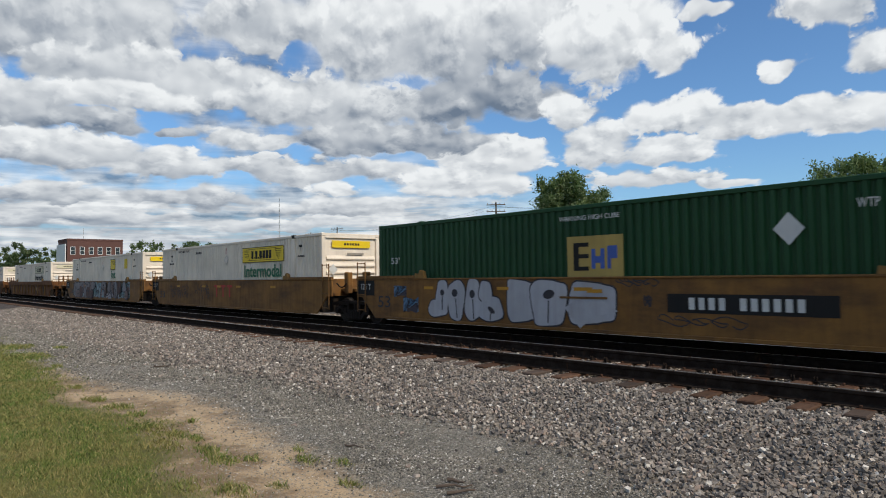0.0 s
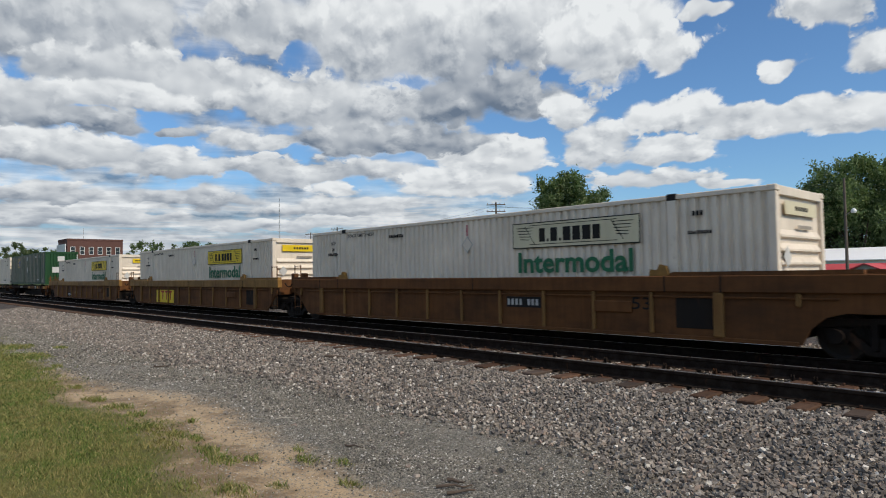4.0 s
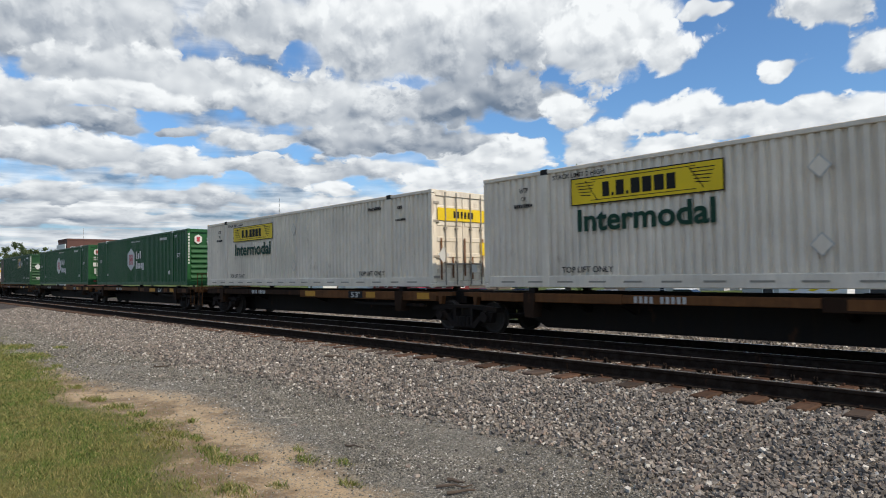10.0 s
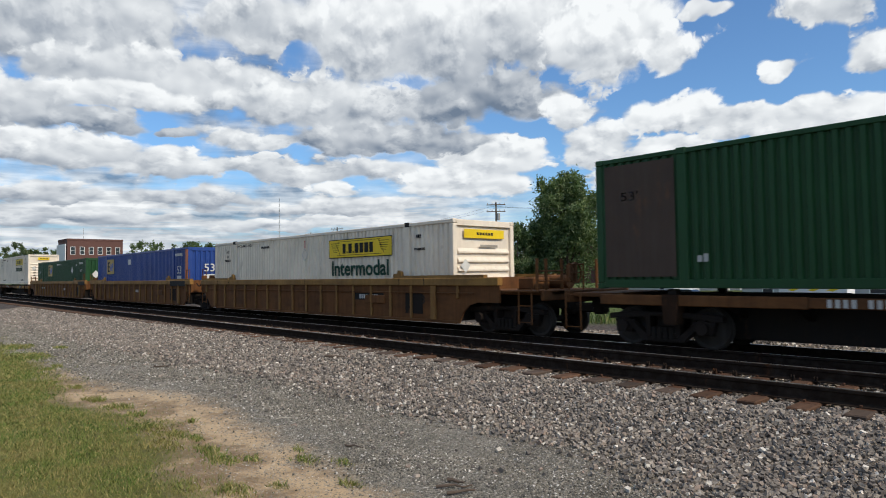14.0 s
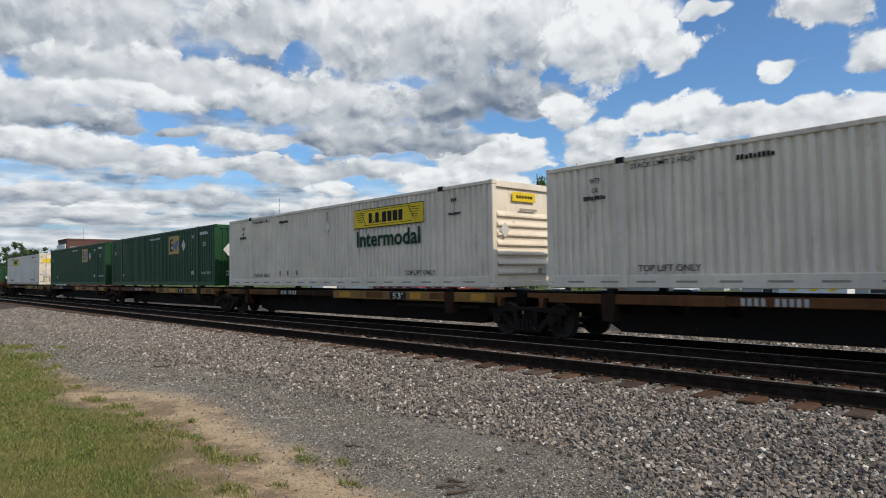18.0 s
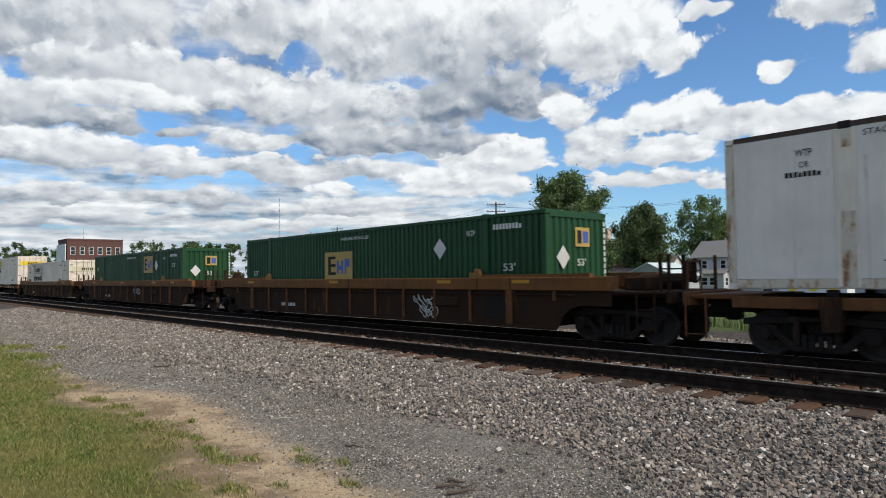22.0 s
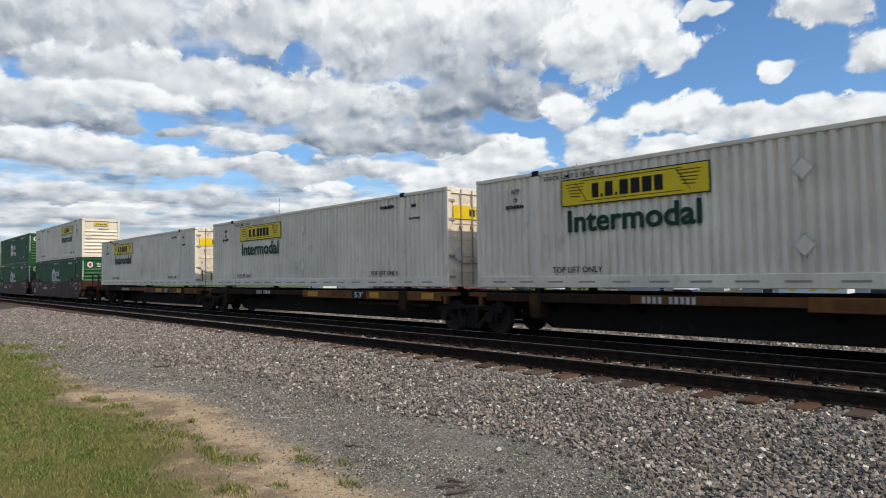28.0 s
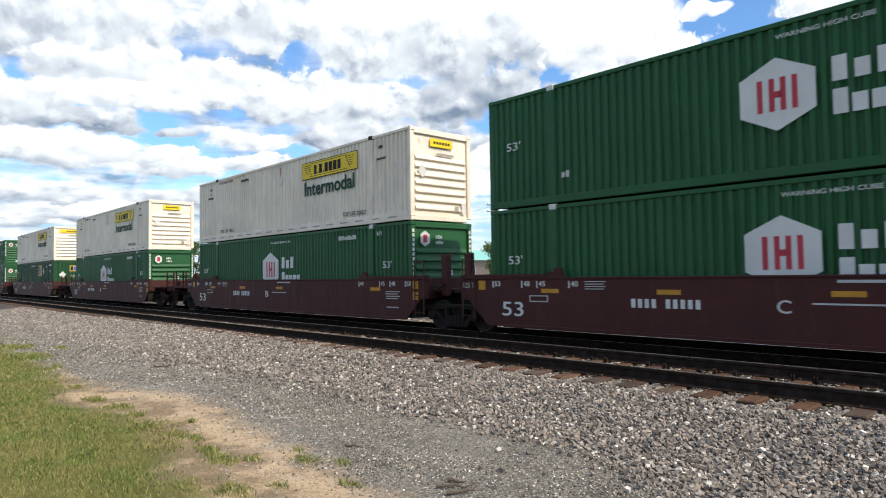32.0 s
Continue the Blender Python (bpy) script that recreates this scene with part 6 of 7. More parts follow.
WHITE_ROOF = wall_material("white_metal_roof", (0.72, 0.72, 0.71), (0.80, 0.80, 0.79), 2.0)
PALE_ROOF = wall_material("pale_galvanised_roof", (0.42, 0.50, 0.50), (0.52, 0.58, 0.57), 2.0)
TRIM = wall_material("white_window_trim", (0.70, 0.70, 0.68), (0.78, 0.78, 0.76), 5.0)
m_, n_, b_ = material("dark_window_glass")
b_.inputs["Base Color"].default_value, b_.inputs["Roughness"].default_value = (0.02, 0.025, 0.03, 1.0), 0.08
GLASS = m_


def building(name, x0, x1, y0, y1, eave, wall, roof, label, style="gable_x", rise=2.0, windows=(), base=TOWN_Z, turn=0.0):
    """A building over a plan; windows: (face, along, height of the middle, width, height) on faces s (towards -y) or e (towards +x)."""
    cx, cy = (x0 + x1) / 2, (y0 + y1) / 2
    ob = thing(name, (cx, cy, base), label, "building", "buildings of the town")
    ob.rotation_euler = (0, 0, radians(turn))
    hx, hy, h = (x1 - x0) / 2, (y1 - y0) / 2, eave - base
    s = Shape()
    if style == "gable_x":
        s.prism([(-hy, 0), (hy, 0), (hy, h), (0, h + rise), (-hy, h)], -hx, hx, "x")
    elif style == "gable_y":
        s.prism([(-hx, 0), (hx, 0), (hx, h), (0, h + rise), (-hx, h)], -hy, hy, "y")
    else:
        s.box(-hx, hx, -hy, hy, 0, h)
    part("wall", s.mesh("wall", wall), ob)
    o, t = 0.35, 0.14
    if style in ("gable_x", "gable_y"):
        half, run = (hy, hx) if style == "gable_x" else (hx, hy)
        k = rise / half
        for sg in (-1, 1):
            q = Shape().prism([(0, h + rise + 0.01), (sg * (half + o), h - k * o + 0.01), (sg * (half + o), h - k * o + t), (0, h + rise + t)], -run - o, run + o, "x" if style == "gable_x" else "y")
            part("roof", q.mesh("roof", roof), ob)
    elif style == "flat":
        part("roof", Shape().box(-hx - 0.05, hx + 0.05, -hy - 0.05, hy + 0.05, h + 0.003, h + 0.10, 0.02).mesh("roof", roof), ob)
        for a in ((-hx - 0.08, hx + 0.08, -hy - 0.08, -hy + 0.20), (-hx - 0.08, hx + 0.08, hy - 0.20, hy + 0.08), (-hx - 0.08, -hx + 0.20, -hy + 0.21, hy - 0.21), (hx - 0.20, hx + 0.08, -hy + 0.21, hy - 0.21)):
            part("parapet", Shape().box(*a, h + 0.10, h + 0.55, 0.02).mesh("parapet", wall), ob)
    else:
        q = Shape()
        e = [(-hx - o, -hy - o, h), (hx + o, -hy - o, h), (hx + o, hy + o, h), (-hx - o, hy + o, h)]
        m = max(0.5, hx - hy)
        r = [(-m, 0, h + rise), (m, 0, h + rise)]
        q.face(e[0], e[1], r[1], r[0]).face(e[2], e[3], r[0], r[1]).face(e[1], e[2], r[1]).face(e[3], e[0], r[0]).face(*e[::-1])
        part("roof", q.mesh("roof", roof), ob)
    for face, along, mid, w, hh in windows:
        if face == "s":
            at, turn2 = (along, -hy - 0.03, mid), 0
        else:
            at, turn2 = (hx + 0.03, along, mid), radians(90)
        f = part("window", shared(("wf", w, hh), lambda: Shape().box(-w / 2 - 0.09, w / 2 + 0.09, 0.0, 0.06, -hh / 2 - 0.09, -hh / 2).box(-w / 2 - 0.09, w / 2 + 0.09, 0.0, 0.06, hh / 2, hh / 2 + 0.09)
                 .box(-w / 2 - 0.09, -w / 2, 0.0, 0.06, -hh / 2, hh / 2).box(w / 2, w / 2 + 0.09, 0.0, 0.06, -hh / 2, hh / 2).box(-w / 2, w / 2, 0.0, 0.05, -0.03, 0.03).mesh("frame", TRIM)), ob, at, turn=(0, 0, turn2))
        part("pane", shared(("wp", w, hh), lambda: Shape().box(-w / 2, w / 2, 0.012, 0.028, -hh / 2, hh / 2).mesh("pane", GLASS)), f)
    return ob


WOOD_POLE = paint("weathered_pole_timber", (0.13, 0.105, 0.085), 0.9, 0.3)
STEEL_GREY = paint("galvanised_steel", (0.36, 0.37, 0.38), 0.5, 0.2, metal=0.4)
LAMP_GLASS = paint("white_lamp_globe", (0.8, 0.8, 0.78), 0.3, 0.05)


def utility_pole(x, y, top, arms, label, turn=20, lamp=False, base=TOWN_Z):
    ob = thing("utility_pole", (x, y, base), label, "utility pole", "utility poles")
    ob.rotation_euler = (0, 0, radians(turn))
    h = top - base
    part("pole", Shape().tube((0, 0, 0), (0, 0, h), 0.16, 10, 0.11).mesh("pole", WOOD_POLE), ob)
    for k in range(arms):
        z = h - 0.35 - 0.9 * k
        arm = part("crossarm", Shape().box(-1.25, 1.25, -0.05, 0.06, z - 0.06, z + 0.06, 0.01).mesh("crossarm", WOOD_POLE), ob, (0, -0.13, 0))
        for dx in (-1.1, -0.5, 0.5, 1.1):
            part("insulator", shared("insulator", lambda: Shape().tube((0, 0, 0), (0, 0, 0.2), 0.05, 8, 0.03).mesh("insulator", STEEL_GREY)), arm, (dx, 0, z + 0.06))
    if arms:
        part("transformer", Shape().tube((0.3, 0, h - 2.4), (0.3, 0, h - 1.5), 0.24, 12).mesh("transformer", STEEL_GREY), ob)
    if lamp:
        part("lamp_arm", Shape().tube((0.1, -0.1, h - 3.5), (0.9, -0.5, h - 3.1), 0.035, 8).mesh("lamp_arm", STEEL_GREY), ob)
        part("lamp_head", Shape().lathe([(0.02, 0.22), (0.18, 0.12), (0.24, -0.05), (0.20, -0.22), (0.02, -0.26)], (1.0, -0.55, h - 3.15), "z", 14).mesh("lamp_head", LAMP_GLASS), ob)
    return ob


def mast(x, y, z0, z1, r, label):
    ob = thing("radio_mast", (x, y, z0), label, "radio mast")
    h = z1 - z0
    s = Shape()
    for a in range(3):
        t = a * 2.094
        s.tube((math.cos(t) * r, math.sin(t) * r, 0), (math.cos(t) * r * 0.7, math.sin(t) * r * 0.7, h), r * 0.22, 5)
    part("leg_lattice", s.mesh("lattice", STEEL_GREY), ob)
    q = Shape()
    n = 16
    for i in range(n):
        for a in range(3):
            t, t2 = a * 2.094, (a + 1) * 2.094
            q.tube((math.cos(t) * r, math.sin(t) * r, h * i / n), (math.cos(t2) * r, math.sin(t2) * r, h * (i + 1) / n), r * 0.12, 4)
    part("bracing", q.mesh("bracing", STEEL_GREY), ob)


TYRE = paint("black_rubber", (0.02, 0.02, 0.02), 0.8, 0.2, streak=False)


def parked_car(x, y, turn, colour, label, tall=1.0):
    mat = paint("car_paint", colour, 0.25, 0.05)
    ob = thing("car", (x, y, TOWN_Z), label, "car", "parked cars")
    ob.rotation_euler = (0, 0, radians(turn))
    h = 0.78 * tall
    part("body", Shape().prism([(-2.2, 0.35), (-2.25, 0.75), (-2.1, h + 0.12), (1.1, h + 0.10), (2.05, h - 0.02), (2.25, 0.62), (2.2, 0.30)], -0.88, 0.88, "y").mesh("body", mat), ob)
    part("cabin", Shape().prism([(-1.9, h + 0.11), (-1.5, h + 0.62), (0.2, h + 0.64), (1.05, h + 0.11)], -0.76, 0.76, "y").mesh("cabin", GLASS), ob)
    part("roof", Shape().prism([(-1.55, h + 0.60), (-1.45, h + 0.66), (0.15, h + 0.68), (0.28, h + 0.61)], -0.78, 0.78, "y").mesh("roof", mat), ob)
    for dx in (-1.38, 1.38):
        for y2 in (-0.80, 0.80):
            w = part("wheel", shared("car_wheel", lambda: Shape().lathe([(0.19, -0.10), (0.31, -0.11), (0.33, -0.07), (0.33, 0.07), (0.31, 0.11), (0.19, 0.10)], (0, 0, 0), "y", 18).mesh("tyre", TYRE)), ob, (dx, y2, 0.33))
            part("rim", shared("car_rim", lambda: Shape().tube((0, -0.09, 0), (0, 0.09, 0), 0.19, 12).mesh("rim", STEEL_GREY)), w)


def make_town():
    # trees, nearest first
    T = "broad leafy tree with a ragged crown"
    tree(-51.5, 69.7, 16.1, 4.8, 0, "tall cottonwood with a dense ragged crown", 22, 46000, 0.27, 0.10, 3)
    tree(-56.0, 64.5, 9.6, 3.0, 2, "small light green tree beside a taller one", 12, 18000, 0.24, 0.10, 5)
    tree(-31.5, 122.0, 20.6, 8.3, 2, "wide silver-leaved tree behind a white hall", 22, 44000, 0.34, 0.14, 8, 0.02)
    tree(-21.5, 126.0, 19.0, 8.2, 2, T, 16, 28000, 0.36, 0.12, 18)
    tree(-53.5, 92.5, 13.8, 4.4, 1, "dark green conical tree beside a garage", 15, 20000, 0.28, 0.08, 9)
    tree(-56.5, 96.5, 13.6, 3.2, 0, T, 11, 14000, 0.27, 0.1, 10)
    tree(-58.0, 124.5, 17.6, 6.0, 2, T, 13, 17000, 0.34, 0.12, 11)
    tree(-52.0, 130.5, 17.0, 5.5, 1, T, 13, 17000, 0.34, 0.12, 12)
    tree(-45.5, 127.5, 17.2, 6.0, 1, T, 13, 17000, 0.34, 0.12, 13)
    tree(-38.0, 128.0, 15.5, 6.0, 1, T, 13, 17000, 0.34, 0.08, 14)
    tree(-240.0, 40.5, 14.8, 6.5, 1, T, 9, 3500, 0.6, 0.08, 21)
    tree(-262.0, 36.5, 14.0, 7.0, 1, T, 9, 3500, 0.6, 0.08, 22)
    tree(-262.0, 58.0, 13.4, 8.0, 0, T, 9, 3500, 0.6, 0.05, 23)
    tree(-188.0, 62.0, 13.2, 6.0, 0, T, 9, 3600, 0.5, 0.08, 24)
    tree(-194.0, 76.0, 13.8, 7.5, 0, T, 10, 4000, 0.5, 0.06, 25)
    tree(-180.0, 80.0, 12.6, 7.0, 1, T, 9, 3600, 0.5, 0.05, 26)
    tree(-118.0, 92.0, 11.8, 5.0, 0, T, 9, 3600, 0.42, 0.08, 27)
    tree(-141.0, 93.0, 12.6, 4.6, 0, T, 9, 3600, 0.42, 0.08, 28)
    tree(-95.0, 125.0, 10.5, 6.0, 1, T, 8, 2600, 0.5, 0.05, 29)
    tree(-130.0, 116.0, 10.8, 6.0, 1, T, 8, 2600, 0.5, 0.05, 30)
    # white farmhouse and its neighbours
    building("house", -53.0, -45.0, 107.5, 116.5, 3.75, SIDING, SHINGLE, "two-storey white clapboard house with grey shingle roof", "gable_x", 2.8,
             [("s", -1.8, 4.35, 0.8, 1.3), ("s", 1.4, 4.35, 0.8, 1.3), ("s", -2.6, 1.5, 0.8, 1.5), ("s", -0.9, 1.5, 0.8, 1.5), ("s", 0.8, 1.5, 0.8, 1.5), ("e", -1.2, 4.5, 0.75, 1.5), ("e", 1.6, 4.5, 0.75, 1.5), ("e", 0.2, 1.6, 0.8, 1.5)])
    building("porch", -53.2, -46.5, 105.0, 107.3, 0.95, SIDING, SHINGLE, "low white porch with small panes before the house", "gable_x", 0.5,
             [("s", -2.4, 1.55, 0.9, 1.2), ("s", -1.1, 1.55, 0.9, 1.2), ("s", 0.2, 1.55, 0.9, 1.2), ("s", 1.5, 1.55, 0.9, 1.2), ("e", 0.0, 1.5, 0.8, 1.2)])
    building("shop", -30.5, -8.0, 73.5, 81.5, 0.05, GREY_SIDING, RED_ROOF, "long low grey shop with a red metal roof", "gable_x", 1.75,
             [("s", -8.5, 1.25, 1.0, 0.9), ("s", -6.0, 1.25, 1.0, 0.9), ("s", 3.0, 1.25, 1.4, 0.9)])
    wing = building("shop_wing", -20.8, -14.0, 69.0, 73.3, 0.30, GREY_SIDING, RED_ROOF, "grey gabled shop wing with white-framed window", "gable_y", 1.45, [("s", 1.0, 1.4, 1.3, 0.8)])
    board = part("sign_board", Shape().box(-0.62, 0.62, -0.05, 0.0, 2.32, 2.92, 0.01).mesh("sign_board", INK), wing, (0.0, -2.17, 0))
    for z in (2.70, 2.48):
        part("sign_bar", Shape().box(-0.42, 0.42, -0.06, -0.051, z, z + 0.09).mesh("sign_bar", MARK), board)
    building("storage_hall", -33.0, -8.0, 104.0, 118.0, 2.6, WHITE_WALL, WHITE_ROOF, "large white metal hall behind the shop", "gable_x", 1.8)
    building("garage", -47.5, -40.5, 77.0, 84.0, 0.85, GREY_SIDING, PALE_ROOF, "pale grey garage with a galvanised roof", "gable_y", 1.6, [("s", 1.9, 1.0, 0.7, 0.7)])
    building("cottage", -62.0, -54.0, 100.0, 108.0, 1.0, WHITE_WALL, BROWN_SHINGLE, "small cottage with a brown shingle roof", "gable_x", 3.0, [("s", 1.0, 1.4, 0.9, 1.1)])
    building("cottage", -57.0, -51.5, 86.5, 92.0, 0.3, TAN_BRICK, BROWN_SHINGLE, "small tan cottage with a brown roof", "gable_x", 1.6)
    building("school", -132.0, -104.0, 172.0, 190.0, 10.5, BRICK, WHITE_ROOF, "large brick building with a white flat roof", "flat", windows=[("s", -9.0, 8.6, 1.6, 1.9), ("s", -4.0, 8.6, 1.6, 1.9), ("s", 1.0, 8.6, 1.6, 1.9), ("s", 6.0, 8.6, 1.6, 1.9)])
    ch = thing("chimney", (-116.0, 178.0, 10.55), "square brick chimney on the brick building", "chimney")
    part("shaft", Shape().box(-1.1, 1.1, -1.1, 1.1, 0, 4.4, 0.05).mesh("shaft", TAN_BRICK), ch)
    part("cap", Shape().box(-1.3, 1.3, -1.3, 1.3, 4.401, 4.8, 0.05).mesh("cap", TAN_BRICK), ch)
    # red boarded building, teal roof behind it, pale row, brick block
    building("red_building", -105.9, -82.7, 78.0, 82.2, 4.4, BARN_RED, BARN_RED, "two-storey dark red building with white windows", "flat",
             windows=[("s", x, z, 0.85, 1.4) for x in (-10.2, -7.4, -4.6, -1.8, 1.0, 3.8, 6.6, 9.6) for z in (1.7, 4.6)] + [("e", y, z, 0.85, 1.4) for y in (0.6,) for z in (1.7, 4.6)])
    building("hall", -113.5, -92.0, 98.0, 112.0, 4.4, TAN_BRICK, TEAL_ROOF, "tan brick hall with a teal roof", "hip", 2.4, [("s", -6.0, 4.2, 1.4, 1.4), ("s", 2.0, 4.2, 1.4, 1.4), ("s", 6.5, 4.2, 1.4, 1.4)], turn=20)
    building("row_building", -124.5, -118.5, 74.0, 84.0, 5.2, WHITE_WALL, BROWN_SHINGLE, "pale two-storey row building with a brown roof", "gable_y", 1.4, [("s", -1.4, 5.0, 0.9, 1.4), ("s", 1.4, 5.0, 0.9, 1.4), ("e", -2.0, 5.0, 0.9, 1.4), ("e", 1.5, 5.0, 0.9, 1.4)])
    building("row_building", -117.5, -109.0, 79.0, 90.0, 6.6, WHITE_WALL, WHITE_WALL, "pale flat-roofed two-storey row building", "flat", windows=[("s", -2.6, 6.0, 1.0, 1.7), ("s", 0.2, 6.0, 1.0, 1.7), ("e", -2.4, 6.0, 1.0, 1.7), ("e", 0.6, 6.0, 1.0, 1.7)])
    building("brick_block", -205.0, -194.8, 42.3, 56.2, 12.0, BRICK, BRICK, "three-storey red brick block with a white side", "flat",
             windows=[("e", y, z, 1.0, 1.9) for y in (-5.6, -3.3, -1.1, 1.1, 3.3, 5.6) for z in (7.2, 11.2)])
    side = thing("painted_side_wall", (-200.2, 42.05, TOWN_Z), "white painted side wall of the brick block", "wall", "buildings of the town")
    part("render_coat", Shape().box(-4.9, 5.0, -0.15, 0.05, 0.0, 13.0, 0.02).mesh("render_coat", WHITE_WALL), side)
    utility_pole(-57.8, 62.8, 10.9, 2, "tall timber utility pole with crossarms", 40)
    utility_pole(-104.5, 68.5, 10.8, 1, "timber utility pole with a crossarm", 30)
    utility_pole(-123.0, 73.8, 11.0, 1, "timber utility pole with a crossarm", 30)
    utility_pole(-152.0, 80.0, 11.0, 1, "timber utility pole with a crossarm", 30)
    utility_pole(-64.5, 75.5, 6.0, 0, "short bare timber pole", 0)
    utility_pole(-18.7, 68.5, 9.9, 0, "weathered timber pole with a street lamp", -10, True)
    mast(-362.7, 195.5, TOWN_Z, 50.8, 0.4, "thin lattice radio mast far behind the town")
    mast(-196.2, 46.5, 12.1, 15.6, 0.07, "thin antenna on the brick block")
    mast(-70.0, 250.0, TOWN_Z, 39.0, 0.5, "thin lattice radio mast far behind the town")
    for x, y, turn, col, label, tall in ((-46.5, 61.5, 12, (0.70, 0.70, 0.70), "white parked car by the road", 1.0), (-51.0, 60.5, 10, (0.03, 0.05, 0.12), "dark blue parked car by the road", 0.95),
                                         (-60.0, 62.0, 5, (0.45, 0.02, 0.03), "red parked car by the road", 0.95),                                          (-31.0, 62.5, 0, (0.66, 0.67, 0.68), "white parked car by the road", 1.05), (-38.5, 60.0, 8, (0.25, 0.26, 0.28), "grey parked car by the road", 0.95), (-73.0, 62.5, 5, (0.42, 0.02, 0.03), "red parked car by the road", 1.0),
                                         (-12.5, 63.0, 0, (0.68, 0.67, 0.60), "cream parked van by the shop", 1.35)):
        parked_car(x, y, turn, col, label, tall)
    trailer = thing("box_trailer", (-19.4, 62.0, TOWN_Z), "low white box trailer with yellow-green swooshes", "trailer")
    part("body", Shape().box(-2.7, 2.7, -1.05, 1.05, 0.55, 2.22, 0.04).mesh("body", WHITE_WALL), trailer)
    part("roof_rail", Shape().box(-2.72, 2.72, -1.07, 1.07, 2.224, 2.29, 0.02).mesh("roof_rail", STEEL_GREY), trailer)
    for x in (-1.5, 0.1, 1.6):
        part("swoosh", Shape().prism([(-0.5, 1.5), (0.0, 1.38), (0.5, 1.6), (0.0, 1.62)], -1.056, -1.052, "y").mesh("swoosh", SIGN_YELLOW), trailer, (x, 0, 0))
        part("name_bar", Shape().box(-0.35, 0.35, -1.056, -1.052, 1.72, 1.88).mesh("name_bar", INK), trailer, (x, 0, 0))
    for x in (-0.5, 0.5):
        part("wheel", shared("car_wheel", None), trailer, (x, -0.98, 0.33)), part("wheel", shared("car_wheel", None), trailer, (x, 0.98, 0.33))
    part("drawbar", Shape().tube((2.7, 0, 0.6), (3.8, 0, 0.5), 0.05, 8).mesh("drawbar", STEEL_GREY), trailer)
    # wires between the poles
    WIRE = paint("dark_wire", (0.03, 0.03, 0.03), 0.7, 0.1)
    line = thing("overhead_wires", (0, 0, 0), "thin dark overhead wires strung between poles", "wires")
    knots = [(-152.0, 80.0, 10.4), (-123.0, 73.8, 10.4), (-104.5, 68.5, 10.2), (-57.8, 62.8, 10.3), (-18.7, 68.5, 9.5)]
    for a, b in zip(knots, knots[1:]):
        for off in (-0.8, 0.8):
            s = Shape()
            pts = [Vector(a).lerp(Vector(b), k / 8) + Vector((0, off, -1.1 * (1 - (2 * k / 8 - 1) ** 2))) for k in range(9)]
            s.hose(pts, 0.012, 4)
            part("wire", s.mesh("wire", WIRE), line)

# ================= lettering and graffiti on the cars =================
SILVER = paint("silver_spray_paint", (0.33, 0.34, 0.36), 0.5, 0.25, 0.0, (0.15, 0.14, 0.14))
WORN_TAG = paint("worn_grey_spray_paint", (0.15, 0.135, 0.12), 0.7, 0.6, 0.0, (0.06, 0.045, 0.035), mottle=0.6)
PINK = paint("dusty_pink_spray_paint", (0.34, 0.27, 0.26), 0.6, 0.3, 0.0, (0.16, 0.10, 0.09))
OUTLINE = paint("dark_spray_outline", (0.035, 0.030, 0.034), 0.6, 0.1)
FADE_RED = paint("faded_red_lettering", (0.40, 0.035, 0.025), 0.6, 0.2, 0.0, (0.15, 0.05, 0.03))
SPRAY = paint("silver_fill_spray_paint", (0.40, 0.39, 0.40), 0.5, 0.35, 0.0, (0.20, 0.17, 0.16), spec=0.2)
SPRAY_GREY = paint("grey_fill_spray_paint", (0.24, 0.225, 0.225), 0.6, 0.5, 0.0, (0.11, 0.075, 0.06), spec=0.15, mottle=0.5)
SPRAY_PINK = paint("dusty_rose_spray_paint", (0.20, 0.14, 0.125), 0.6, 0.4, 0.0, (0.14, 0.08, 0.06), spec=0.15)
SPRAY_BROWN = paint("red_brown_spray_paint", (0.10, 0.048, 0.035), 0.6, 0.4, 0.0, (0.20, 0.17, 0.16), spec=0.15)
SIDE = -1.504                       # plane of the markings on a well car's side


def panel(car, name, x0, x1, z0, z1, mat, lift=0.0):
    return part(name, block(-(x1 - x0) / 2, (x1 - x0) / 2, -0.002, 0.002, -(z1 - z0) / 2, (z1 - z0) / 2, mat, 0.0, "patch"), car, ((x0 + x1) / 2, SIDE - lift, (z0 + z1) / 2))


def tag_scrawl(car, x, z, w, h, mat, seed=1):
    """A thin looping tag."""
    rng = random.Random(seed)
    turns = rng.uniform(3.5, 5.0)
    pts = []
    for k in range(64):
        u = k / 63
        g = 2 * math.pi * turns * u
        pts.append((-w / 2 + w * u + 0.16 * w * math.cos(g * 1.13), 0, h * 0.5 * math.sin(g) * (0.7 + 0.5 * math.sin(2.3 * g + seed))))
    s = Shape().hose(pts, 0.013, 4)
    s.v = [(v[0], v[1] * 0.1, v[2]) for v in s.v]
    part("graffiti_tag", s.mesh("tag", mat), car, (x, SIDE - 0.004, z))


